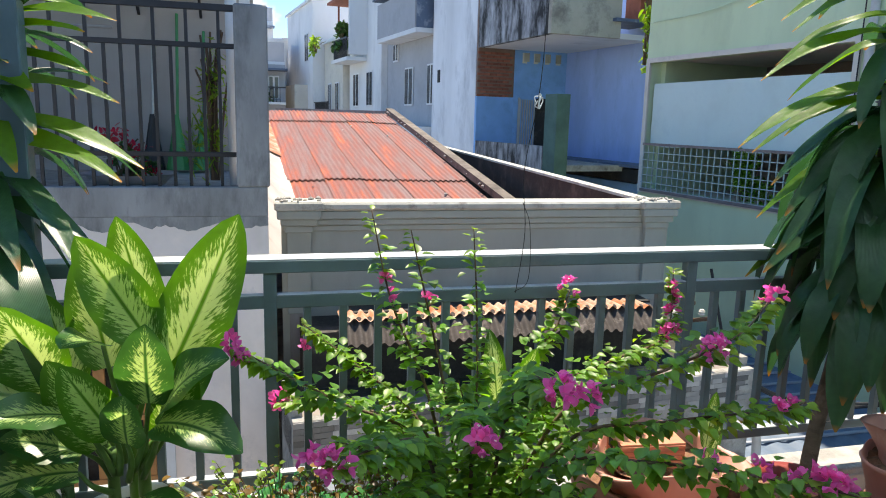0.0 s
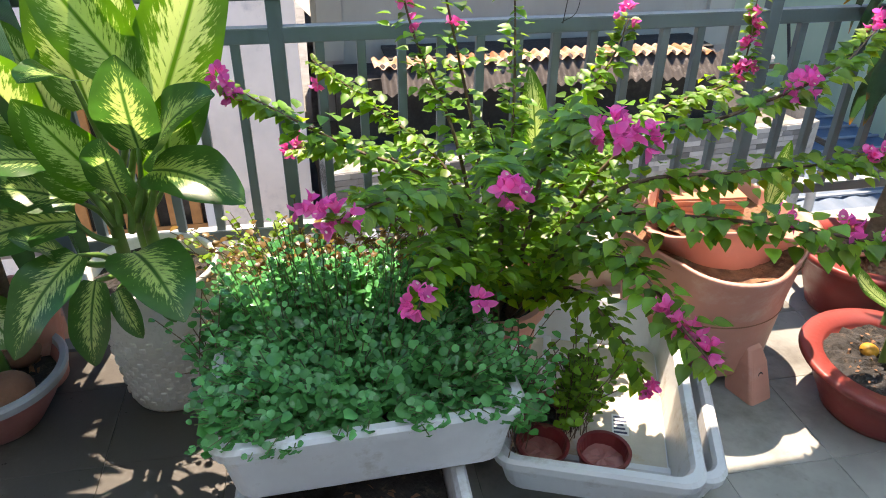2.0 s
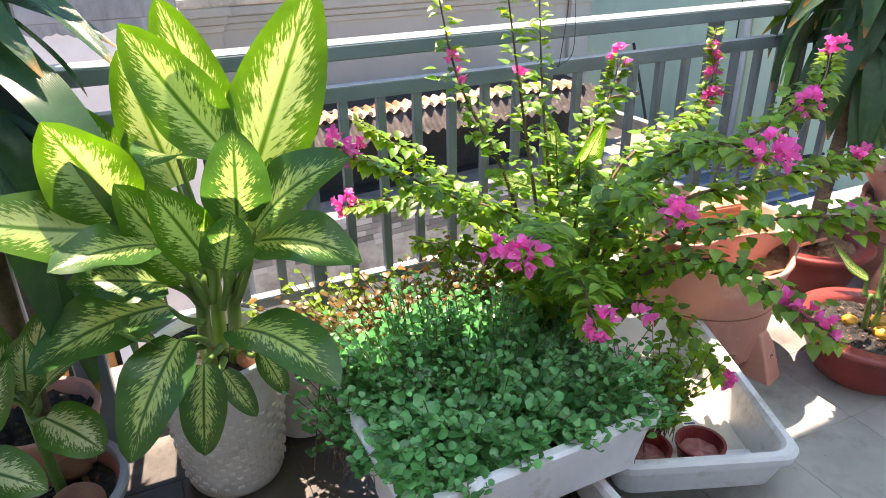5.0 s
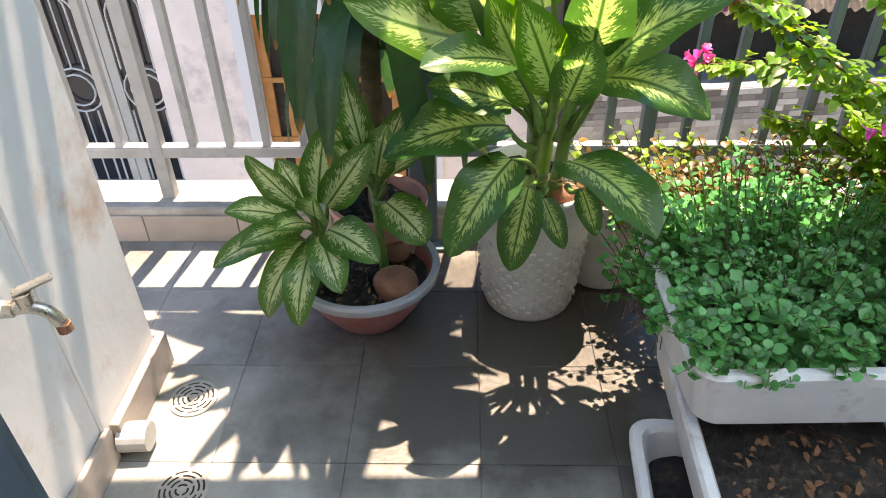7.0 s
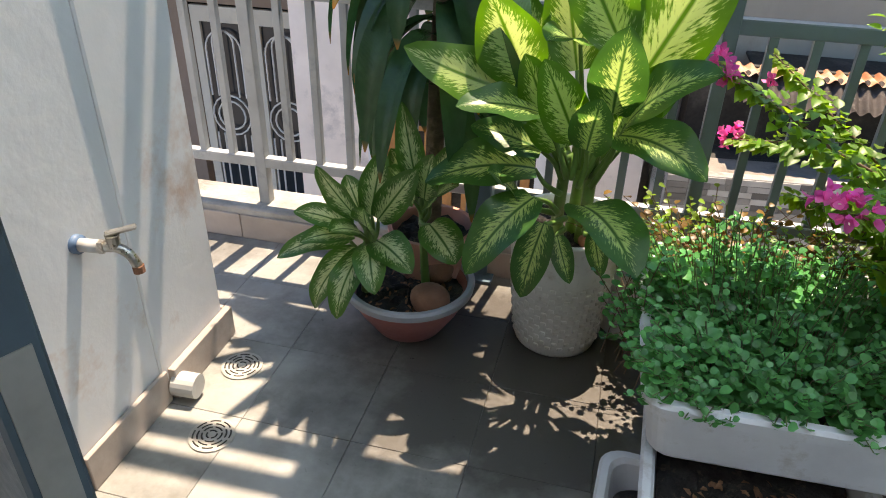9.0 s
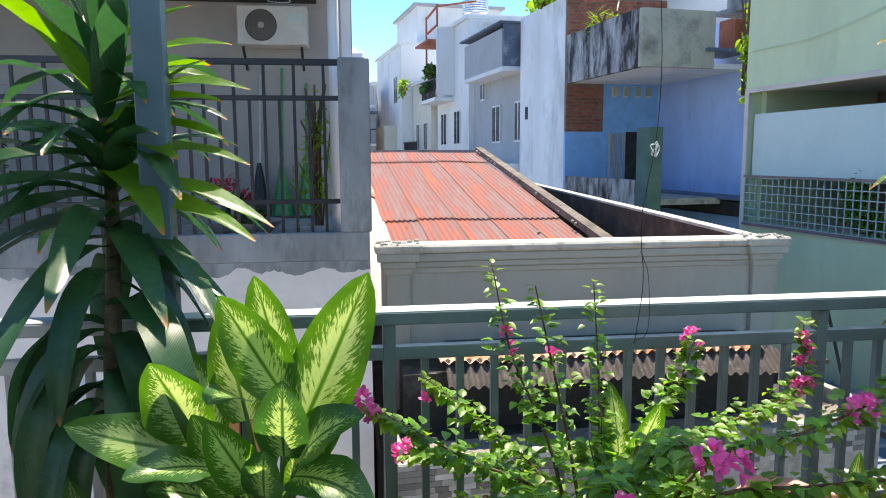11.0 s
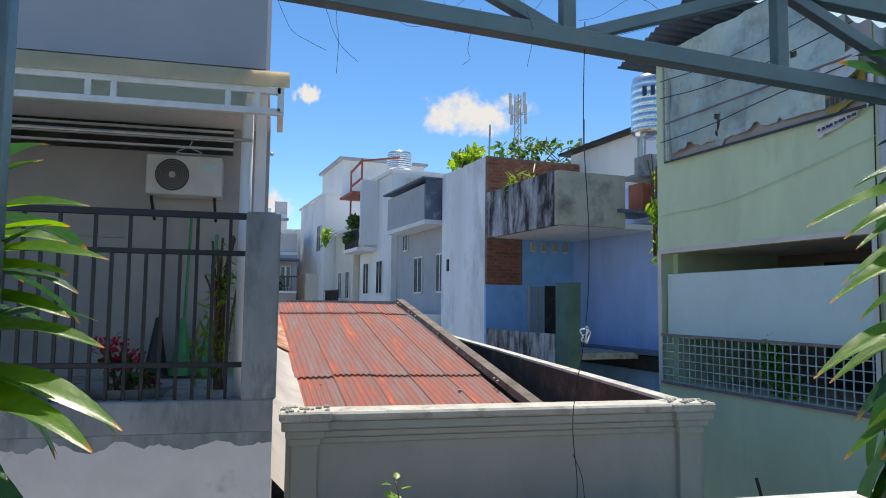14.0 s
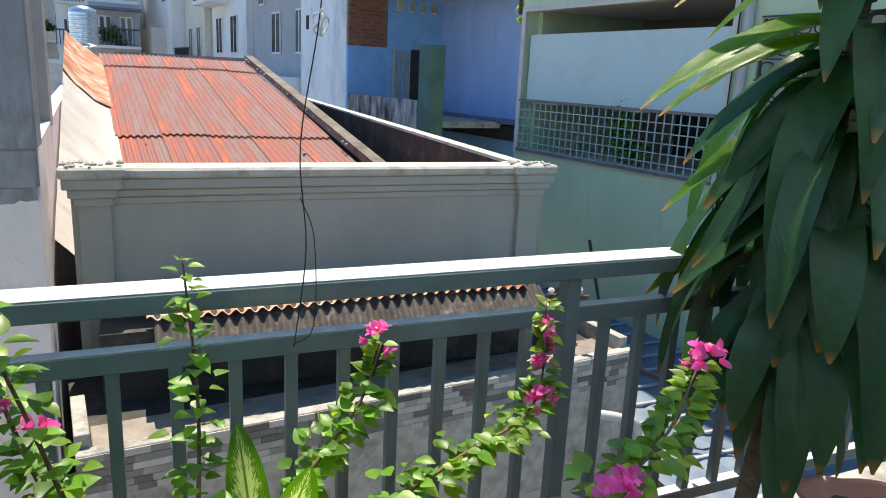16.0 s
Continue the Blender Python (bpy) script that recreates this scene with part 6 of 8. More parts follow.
# ---- the neighbourhood ----
solo("ground", cube(-400, 400, -300, 900, -3.9, -3.7), M["asphalt"], "grey concrete alley ground reaching far away", "ground", kind="structure")
solo("own_house", cube(-2.1, 4.9, -4, 3.40, -3.7, -0.43), M["whitewall"], "storey of the house below the balcony", "wall", kind="structure")

# left neighbour
lh = thing("pink_house", "pale pink rendered house with a fenced upper terrace", "house", (0, 6.7, -3.7))
m0 = Matrix.Translation((-1.63, 6.66, -3.7))
part("front_wall", panel(bmesh.new(), 2.88, 4.42, 0.14, [(0.72, 2.08, 1.0, 3.46)], m0), M["pink"], lh)
part("grey_band", cube(-1.63, 1.25, 6.655, 6.80, 0.722, 0.94, bevel=0.008), M["greywall"], lh, "rain-stained grey band")
bm = bmesh.new()
top, low = [], []
for k in range(97):
    xx = -1.63 + 2.88 * k / 96
    top.append(bm.verts.new((xx, 6.657, 0.724)))
    low.append(bm.verts.new((xx, 6.657, 0.70 - 0.07 * (0.5 + noise.noise(Vector((xx * 5, 0, 0)))) - 0.03 * (0.5 + noise.noise(Vector((xx * 22, 3, 0)))))))
for k in range(96): bm.faces.new((top[k], top[k + 1], low[k + 1], low[k]))
part("rain_stain", bm, M["greywall"], lh, "ragged lower edge of the grey rain stain")
bm = cube(1.10, 1.25, 6.80, 18.4, -3.7, 0.94)
for v in bm.verts: v.co.x -= 0.052 * (v.co.y - 6.8)
part("side_wall", bm, M["pink"], lh)
part("terrace_floor", cube(-5.2, 1.10, 6.80, 8.8, 0.80, 0.90), M["cement"], lh)
part("corner_pillar", cube(1.035, 1.268, 6.65, 6.90, 0.941, 2.228, bevel=0.012), M["greywall"], lh, "rain-stained grey pillar")
part("back_wall", cube(-5.2, 1.15, 8.8, 9.0, 0.9, 3.42), M["dim"], lh)
part("left_wall", cube(-5.3, -5.2, 6.7, 9.0, -3.7, 3.42), M["pink"], lh)
part("ceiling", cube(-5.2, 1.15, 7.3, 8.8, 3.30, 3.42), M["whitewall"], lh)
part("beam", cube(-5.2, 1.12, 7.3, 7.45, 3.10, 3.30), M["tarp"], lh, "pale green beam")
part("upper_wall", cube(-5.2, 1.12, 7.2, 9.2, 3.42, 6.4), M["grey"], lh)
part("white_column", cube(1.06, 1.14, 7.25, 7.37, 0.9, 3.42), M["white"], lh)
part("downpipe", tube(bmesh.new(), [(1.0, 7.2, 0.9), (1.0, 7.2, 3.3)], 0.045, 14), M["white"], lh, smooth=True)
for i, (z0, z1, yy) in enumerate(((0.58, 0.64, 6.70), (0.64, 0.72, 6.62), (0.72, 0.80, 6.66), (0.80, 0.93, 6.60))):
    part("cornice", cube(-5.2, -1.60 - 0.01 * i, yy, 6.95, z0, z1, bevel=0.008), M["white"], lh)
part("porch_wall", panel(bmesh.new(), 3.6, 4.3, 0.12, [(1.98, 3.36, 0.6, 3.55)], Matrix.Translation((-5.2, 7.6, -3.7))), M["porch"], lh)
part("porch_side", cube(-1.63, -1.50, 6.80, 7.6, -3.7, 0.6), M["porch"], lh)
part("porch_ceiling", cube(-5.2, -1.63, 6.95, 7.6, 0.5, 0.6), M["porch"], lh)
# dark sheet paints the unlit interior behind the porch door
part("porch_dark", cube(-4.6, -1.6, 8.3, 8.35, -3.7, 0.4), M["soot_shade"], lh)
# iron-scroll door
for k in range(2):
    x = -3.15 + k * 0.64
    dd = part("door_leaf", panel(bmesh.new(), 0.63, 2.9, 0.05, [(0.09, 0.56, 0.85, 2.75), (0.09, 0.56, 0.12, 0.72)], Matrix.Translation((x, 7.62, -3.08))), M["cream"], lh, "cream panel door with iron scrolls")
    part("door_glass", cube(x + 0.08, x + 0.57, 7.655, 7.662, -2.97, -0.32), M["darkglass"], dd)
    bm = bmesh.new()
    cx = x + 0.325
    for r in (0.19, 0.115):
        zt = -0.40 - r
        arch = [(cx + r * math.cos(a * 0.3142), 7.60, zt + r * math.sin(a * 0.3142)) for a in range(11)]
        tube(bm, [(cx + r, 7.60, -1.06)] + arch + [(cx - r, 7.60, -1.06)], 0.010, 5)
        tube(bm, [(cx + r, 7.60, -1.46), (cx + r, 7.60, -2.2)], 0.010, 5)
        tube(bm, [(cx - r, 7.60, -1.46), (cx - r, 7.60, -2.2)], 0.010, 5)
    for r in (0.21, 0.15):
        tube(bm, [(cx + r * math.cos(a * 0.393), 7.60, -1.26 + r * math.sin(a * 0.393)) for a in range(17)], 0.010, 5, False)
    tube(bm, [(cx, 7.60, -0.42), (cx, 7.60, -1.05)], 0.008, 5)
    tube(bm, [(cx, 7.60, -1.47), (cx, 7.60, -2.9)], 0.008, 5)
    part("scrollwork", bm, M["ironwhite"], dd, "cream iron scrollwork")
# orange slatted shutter
part("shutter_frame", panel(bmesh.new(), 1.52, 2.56, 0.06, [(0.14, 1.42, 0.0, 2.42)], Matrix.Translation((-0.99, 6.63, -2.70))), M["white"], lh, "white shutter surround")
# dark sheet paints the shade behind the slats
part("shutter_back", cube(-0.91, 0.45, 6.76, 6.80, -2.7, -0.24), M["soot_shade"], lh)
for k in range(8):
    part("slat", cube(-0.85 + k * 0.165, -0.77 + k * 0.165, 6.70, 6.73, -2.7, -0.26, bevel=0.004), M["ochre"], lh, "varnished orange wood slat")
for z in (-0.8, -1.3, -1.8, -2.3):
    part("cross_slat", cube(-0.85, 0.43, 6.69, 6.70, z - 0.02, z + 0.02), M["ochre"], lh)
# terrace fence
fence = thing("terrace_fence", "black painted iron terrace fence on a rough ledge", "fence", (-1, 6.72, 0.94))
for nm, z, h in (("top_rail", 2.175, 0.045), ("upper_rail", 1.92, 0.035), ("lower_rail", 1.155, 0.035)):
    part(nm, cube(-5.2, 1.035, 6.70, 6.74, z, z + h, bevel=0.003), M["iron"], fence)
fb = mesh_of("bar", cube(-0.011, 0.011, -0.011, 0.011, 0, 0.985), M["iron"])
fb2 = mesh_of("short_bar", cube(-0.011, 0.011, -0.011, 0.011, 0, 0.23), M["iron"])
k = 0
x = 0.93
while x > -5.1:
    child("bar", fb, fence, Matrix.Translation((x, 6.72, 0.941)))
    if k % 2 == 0: child("short_bar", fb2, fence, Matrix.Translation((x, 6.72, 1.953)))
    x -= 0.108; k += 1
# canopy
cn = thing("canopy", "white steel framed canopy with cream sheets over the terrace", "canopy", (0, 6.9, 3.0))
part("sheet", bx(bmesh.new(), -5.2, 1.30, 0, 0.62, 0, 0.012, pose(0, 6.66, 3.20, 20, 0, 0)), M["canopy"], cn, "cream translucent sheet")
part("sheet_edge", cube(-5.2, 1.30, 6.645, 6.66, 3.12, 3.225), M["canopy"], cn, "cream translucent sheet")
for a, b in (((-5.2, 6.70, 2.95), (1.24, 6.70, 2.95)), ((-5.2, 6.70, 3.10), (1.24, 6.70, 3.10)), ((1.24, 6.70, 2.95), (1.24, 7.2, 2.95)), ((1.24, 6.70, 3.16), (1.24, 7.2, 3.36)), ((1.24, 6.70, 2.95), (1.24, 6.70, 3.18)), ((1.02, 6.70, 2.95), (1.02, 7.2, 3.34)), ((-0.2, 6.70, 3.15), (-0.2, 7.2, 3.36)), ((-1.5, 6.70, 3.15), (-1.5, 7.2, 3.36))):
    strut("frame_bar", a, b, 0.045, cn, M["ironwhite"])
for x in (1.08, 0.88, 0.14, -0.02, -0.80, -0.98, -1.8):
    strut("frame_upright", (x, 6.70, 2.95), (x, 6.70, 3.10), 0.04, cn, M["ironwhite"])
# air conditioner
ac = thing("air_conditioner", "off-white outdoor air conditioner unit on the terrace wall", "air conditioner", (0.42, 8.65, 2.58))
part("casing", cube(0.07, 0.74, 8.52, 8.79, 2.66, 3.03, bevel=0.01), M["acwhite"], ac)
part("fan_guard", tube(bmesh.new(), [(0.30, 8.515, 2.845), (0.30, 8.522, 2.845)], 0.15, 28), M["soot_shade"], ac, "dark round fan grille")
bm = bmesh.new()
for r in (0.03, 0.045, 0.06, 0.075, 0.09, 0.105, 0.12, 0.135): tube(bm, [(0.30 + r * math.cos(a * 0.26), 8.51, 2.845 + r * math.sin(a * 0.26)) for a in range(25)], 0.002, 4, False)
part("fan_rings", bm, M["pvc"], ac)
part("fan_hub", tube(bmesh.new(), [(0.30, 8.508, 2.845), (0.30, 8.515, 2.845)], 0.028, 16), M["pvc"], ac)
part("badge", cube(0.56, 0.70, 8.515, 8.521, 2.88, 2.96), M["tarp"], ac)
for x in (0.12, 0.68):
    strut("bracket", (x, 8.79, 2.45), (x, 8.55, 2.64), 0.025, ac, M["iron"])
for ob in ac.children:
    for v in ob.data.vertices: v.co += Vector((-0.02, 0, -0.07))
lv = thing("wall_vent", "dark louvred vent opening with pale slats", "vent", (0.1, 8.78, 3.1))
# dark backing stands for the shade between the louvres
part("backing", cube(-1.2, 0.80, 8.775, 8.80, 3.04, 3.30), M["soot_shade"], lv)
for k in range(3): part("slat", cube(-1.2, 0.80, 8.74, 8.775, 3.08 + 0.085 * k, 3.10 + 0.085 * k), M["white"], lv)
rod = solo("clothes_rail", tube(tube(bmesh.new(), [(-3, 6.9, 2.78), (1.05, 6.9, 2.78)], 0.014, 8), [(-3, 6.95, 2.05), (0.2, 6.95, 2.05)], 0.01, 8), M["steel"], "steel clothes rail under the canopy", "rail")
bm = tube(bmesh.new(), curve_pts([(0.62, 6.9, 2.79), (0.63, 6.9, 2.74), (0.60, 6.9, 2.70), (0.53, 6.9, 2.66), (0.70, 6.9, 2.66), (0.61, 6.9, 2.70)], 5), 0.003, 5)
solo("clothes_hanger", bm, M["pvc"], "thin wire clothes hanger on the rail", "hanger")
for x, h, mt in ((0.42, 1.5, "greenplastic"), (0.66, 1.35, "greenplastic"), (0.20, 1.5, "steel")):
    br = thing("broom", "broom leaning on the terrace wall", "broom", (x, 8.6, 0.9))
    part("handle", tube(bmesh.new(), [(x, 8.62, 1.2), (x + 0.02, 8.76, 0.9 + h)], 0.014, 8), M[mt], br)
    part("head", tube(bmesh.new(), [(x, 8.60, 1.45), (x, 8.60, 1.22), (x, 8.58, 0.92)], [0.02, 0.06, 0.11], 10), M[mt] if mt != "steel" else M["iron"], br)


def shrub(name, label, c, n, sx, sy, sz, mtl, ln, width=0.6, stems=6):
    t = thing(name, label, "plant", (c[0], c[1], c[2] - sz))
    items, st = [], bmesh.new()
    for k in range(stems):
        top = Vector(c) + Vector((random.gauss(0, sx * 0.5), random.gauss(0, sy * 0.5), sz * random.uniform(0.3, 0.95)))
        tube(st, curve_pts([(c[0] + random.gauss(0, sx * 0.15), c[1], c[2] - sz), (Vector(c) + top) / 2 + Vector((0, 0, -0.1 * sz)), top], 4), 0.06 * ln + 0.003, 5)
    part("brushwood", st, M["cane_brown"], t, kind="stuff")
    clumps = [Vector((random.gauss(0, 0.5), random.gauss(0, 0.5), random.uniform(-0.9, 0.9))) for _ in range(max(5, n // 60))]
    for k in range(n):
        cl = random.choice(clumps)
        q = Vector((c[0] + sx * (cl.x + random.gauss(0, 0.22)), c[1] + sy * (cl.y + random.gauss(0, 0.22)), c[2] + sz * (cl.z + random.gauss(0, 0.16))))
        l2 = ln * random.uniform(0.6, 1.3)
        items.append((q, rnd_dir(-0.1), l2, l2 * width, rnd_dir(1.2)))
    part("foliage", leaves_mesh(items, seg=3, cross=2), L[mtl], t, kind="stuff")
    return t


shrub("bamboo", "slim potted bamboo with thin yellowing leaves on the terrace", (0.82, 7.35, 1.55), 420, 0.16, 0.14, 0.62, "bright", 0.10, 0.16, 16)
shrub("potted_shrub", "leafy green potted shrubs behind the terrace fence", (-2.6, 7.2, 1.25), 500, 0.7, 0.2, 0.33, "bush", 0.07)
shrub("potted_shrub", "small potted shrub with red flowers on the terrace", (0.15, 7.1, 1.12), 120, 0.22, 0.12, 0.2, "redflower", 0.05)
shrub("potted_shrub", "small green potted shrub on the terrace", (0.25, 7.15, 1.08), 220, 0.28, 0.14, 0.2, "bush", 0.06)
shrub("potted_shrub", "climbing potted shrub behind the terrace fence", (-1.7, 7.1, 1.7), 240, 0.25, 0.15, 0.6, "bush", 0.06)
bw = thing("round_basin", "grey round plant basin on the terrace ledge", "pot", (0.3, 7.05, 0.9))
part("body", lathe(bmesh.new(), [(0.2, 0.9), (0.32, 1.0), (0.34, 1.01), (0.30, 1.0), (0.2, 0.95)], (0.25, 7.05, 0), 28), M["greyrim"], bw)
lr = thing("laundry_rack", "steel laundry rack with pale cloth on a far balcony", "laundry", (1.0, 14, 3.9))
for a, b in (((0.2, 14, 4.2), (1.15, 14, 4.15)), ((0.2, 14, 5.4), (1.05, 14, 5.35)), ((0.95, 14, 4.15), (0.97, 14, 5.4)), ((0.3, 14, 4.9), (0.95, 14, 4.3))):
    strut("pole", a, b, 0.05, lr, M["steel"])
bm = bmesh.new()
for k in range(5): blade(bm, (0.35 + 0.13 * k, 14, 5.35), (0.4 + 0.13 * k, 14.02, 4.75 + 0.1 * k), 0.22, 0.1, 0.4, 6, 4, "strap", (0, -1, 0))
part("cloth", bm, M["canopy"], lr, "pale hanging cloths")

# middle house with rusted roof
mh = thing("rust_roof_house", "low sage-rendered house with a moulded parapet and rusted tin roof", "house", (3.2, 7.4, -3.7))
part("parapet_wall", cube(1.36, 5.02, 7.34, 7.52, -3.7, 0.70), M["sage"], mh)
for z0, z1, yy in ((0.50, 0.555, 7.315), (0.555, 0.61, 7.29), (0.61, 0.685, 7.265)):
    part("cornice_step", cube(1.36, 5.02, yy, 7.34, z0, z1, bevel=0.010), M["sage"], mh)
part("cap", cube(1.36, 5.03, 7.235, 7.54, 0.687, 0.757, bevel=0.018), M["sagecap"], mh, "weathered moulded cap")
for x0, x1 in ((1.40, 1.60), (4.75, 4.955)):
    part("pilaster", cube(x0, x1, 7.285, 7.34, -0.21, 0.53, bevel=0.004), M["sage"], mh)
    part("pilaster_foot", cube(x0 + 0.02, x1 - 0.01, 7.30, 7.34, -0.9, -0.21), M["greywall"], mh)
    for k, (z0, z1) in enumerate(((0.50, 0.56), (0.56, 0.62), (0.62, 0.69))):
        e = 0.02 + 0.03 * k
        part("capital", cube(x0 - e, x1 + e, 7.275 - e, 7.35, z0, z1, bevel=0.008), M["sage"], mh)
    part("capital_top", cube(x0 - 0.10, x1 + 0.10, 7.185, 7.50, 0.69, 0.768, bevel=0.016), M["sagecap"], mh)
    bm = bmesh.new()
    for k in range(26):
        bmesh.ops.create_icosphere(bm, subdivisions=1, radius=random.uniform(0.012, 0.03), matrix=Matrix.Translation((random.uniform(x0 - 0.08, x1 + 0.08), random.uniform(7.2, 7.46), 0.768)))
    part("mortar_rubble", bm, M["cement"], mh, kind="stuff")


def rz(x, y):
    return 0.285 + 0.17 * (y - 10.9) - 0.012 * math.sin(x * 2 + y)


def lean_x(y):
    """The roof runs slightly askew to its parapet."""
    return -0.052 * (y - 10.8)


for y0, y1, lift in ((7.4, 12.40, 0.0), (12.2, 17.25, 0.025), (17.1, 18.35, 0.05)):
    for k in range(5):
        xa = 1.62 + 0.575 * k
        lf = lift + 0.002 * (k % 2)
        bm = corrugated(bmesh.new(), xa, min(xa + 0.585, 4.50), y0 + random.uniform(-0.05, 0.05), y1, lambda x, y: rz(x, y) + lf, 0.085, 0.013, 8, 6)
        for v in bm.verts: v.co.x += lean_x(v.co.y)
        part("roof_sheet", bm, M["rust"], mh, smooth=True)
bm = bmesh.new()
bx(bm, 4.47, 4.64, -0.1, 11.0, 0.02, 0.13, pose(0, 7.5, -0.25, math.degrees(math.atan(0.17)), 0, 0))
for v in bm.verts: v.co.x += lean_x(v.co.y)
part("verge", bm, M["verge"], mh, "rough dirty concrete roof verge")
bm = bmesh.new()
for k in range(46):
    y = random.uniform(8.5, 18.2); x = random.choice((4.45, 4.62, random.uniform(1.7, 4.4)))
    bmesh.ops.create_icosphere(bm, subdivisions=1, radius=random.uniform(0.012, 0.035), matrix=Matrix.Translation((x + lean_x(y), y, rz(x, y) + (0.13 if x > 4.44 else 0.02))))
part("roof_debris", bm, M["cement"], mh, "small mortar crumbs and dry litter", kind="stuff")
part("gutter_floor", cube(4.2, 5.2, 7.5, 18.4, -0.9, -0.6), M["soot_shade"], mh)
bm = bmesh.new()
for (xa, ya, za), (xb, yb, zb) in (((4.84, 7.55, 0.715), (5.06, 17.6, 0.885)),):
    vs = [bm.verts.new(p) for p in ((xa, ya, -0.9), (xa + 0.12, ya, -0.9), (xb + 0.12, yb, -0.9), (xb, yb, -0.9), (xa, ya, za), (xa + 0.12, ya, za), (xb + 0.12, yb, zb), (xb, yb, zb))]
    for f in ((0, 3, 2, 1), (4, 5, 6, 7), (0, 1, 5, 4), (1, 2, 6, 5), (2, 3, 7, 6), (3, 0, 4, 7)): bm.faces.new([vs[i] for i in f])
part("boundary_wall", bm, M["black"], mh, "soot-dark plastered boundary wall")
bm = bmesh.new()
for (xa, ya, za), (xb, yb, zb) in (((4.83, 7.55, 0.718), (5.05, 17.6, 0.888)),):
    vs = [bm.verts.new(p) for p in ((xa, ya, za), (xa + 0.15, ya, za), (xb + 0.15, yb, zb), (xb, yb, zb), (xa, ya, za + 0.03), (xa + 0.15, ya, za + 0.03), (xb + 0.15, yb, zb + 0.03), (xb, yb, zb + 0.03))]
    for f in ((0, 3, 2, 1), (4, 5, 6, 7), (0, 1, 5, 4), (1, 2, 6, 5), (2, 3, 7, 6), (3, 0, 4, 7)): bm.faces.new([vs[i] for i in f])
part("boundary_cap", bm, M["sagecap"], mh)
part("back_wall", cube(1.5, 4.25, 18.4, 18.7, -3.7, 1.66), M["greywall"], mh)
part("house_core", cube(1.3, 5.0, 7.6, 18.4, -3.7, -0.95), M["greywall"], mh)
# plaster valley between the houses
def valley_strip(y0, y1, n, cover, rough):
    """Plaster swept up from the roof edge to the neighbour's wall; cover lays a second skin over it."""
    bm = bmesh.new()
    rows = []
    for j in range(n + 1):
        y = y0 + (y1 - y0) * j / n
        xe = 1.66 + lean_x(y)
        row = []
        for i in range(9):
            f = i / 8
            x = xe - 0.60 * f
            row.append(bm.verts.new((x, y, rz(xe, y) + 0.02 + 0.50 * f ** 1.5 + cover + rough * noise.noise(Vector((x * 6, y * 3, cover))))))
        rows.append(row)
    for a, b in zip(rows, rows[1:]):
        for k in range(8): bm.faces.new((a[k], a[k + 1], b[k + 1], b[k]))
    return bm


part("valley", valley_strip(7.5, 17.6, 40, 0.0, 0.03), M["valley"], mh, "pale plastered valley beside the roof", smooth=True)
part("flashing", valley_strip(13.6, 17.9, 24, 0.03, 0.05), M["rustlite"], mh, "orange rusted flashing sheet", smooth=True)
# porch roof in front: slab, tin strip, mosaic front
pm = pose(1.385, 6.03, 0, 0, 0, 5.6)
pr = thing("porch_roof", "flat porch roof with mosaic-faced edge and shade-dark floor", "roof", (3, 6.6, -0.9))
# the slab's dark colour includes the awning's shade
part("slab", cube(0.0, 4.06, 0.06, 1.22, -0.95, -0.70, pm), M["soot_shade"], pr, "dark cement floor with the awning's shade in its colour")
part("light_strip", cube(0.09, 3.97, 0.06, 0.40, -0.72, -0.672, pm, 0.006), M["strip"], pr, "pale worn cement strip")
part("edge", cube(0.0, 4.06, -0.012, 0.075, -1.7, -0.64, pm, 0.004), M["cement"], pr)
part("side_edge", cube(0.0, 0.08, 0.08, 0.62, -1.7, -0.56, pm, 0.004), M["cement"], pr)
part("side_edge", cube(3.98, 4.06, 0.08, 1.0, -1.7, -0.56, pm, 0.004), M["cement"], pr)
tm = [mesh_of("mosaic_tile", cube(0.001, w - 0.001, -0.022, -0.013, 0.001, 0.043), M["mosaic"]) for w in (0.10, 0.14, 0.19)]
for row in range(6):
    x = 0.0
    while x < 4.01:
        i = random.randrange(3); w = (0.10, 0.14, 0.19)[i]
        if x + w > 4.06: break
        child("mosaic_tile", tm[i], pr, pm @ Matrix.Translation((x, 0, -0.69 - row * 0.045)))
        x += w
part("lower_wall", cube(0.0, 4.06, 0.075, 0.2, -3.7, -0.96, pm), M["sage"], pr)
awn = thing("tin_awning", "rusted corrugated tin strip along the parapet foot", "awning", (3.2, 7.1, -0.2))
part("sheet", corrugated(bmesh.new(), 1.78, 4.48, 6.60, 6.90, lambda x, y: -0.068 - 0.03 * (y - 6.60) + 0.012 * math.sin(x * 2.2) - 0.012, 0.085, 0.015, 3, 8), M["rustlite"], awn)
part("lower_sheet", corrugated(bmesh.new(), 1.82, 4.62, 6.44, 6.66, lambda x, y: -0.235 + 0.70 * (y - 6.44) + 0.012 * math.sin(x * 2.2), 0.085, 0.015, 3, 8), M["tinblack"], awn, "near-black lower tin sheet")
# near-black sheet, rafters and block paint the shade under the tin
part("back_sheet", cube(1.90, 4.6, 6.86, 7.30, -0.12, -0.10), M["soot_shade"], awn)
for k in range(5): part("rafter", cube(1.95 + 0.63 * k, 2.0 + 0.63 * k, 6.62, 7.3, -0.20, -0.13), M["soot_shade"], awn)
part("ledger", cube(1.5, 4.7, 6.80, 7.3, -0.72, -0.24), M["soot_shade"], awn, "dark block standing for the shaded void under the tin")
br = thing("insulator_bracket", "dark timber bracket with brown porcelain insulators", "bracket", (4.9, 6.9, -0.3))
strut("arm", (4.75, 6.75, -0.30), (5.12, 6.95, -0.16), 0.035, br, M["cane_brown"])
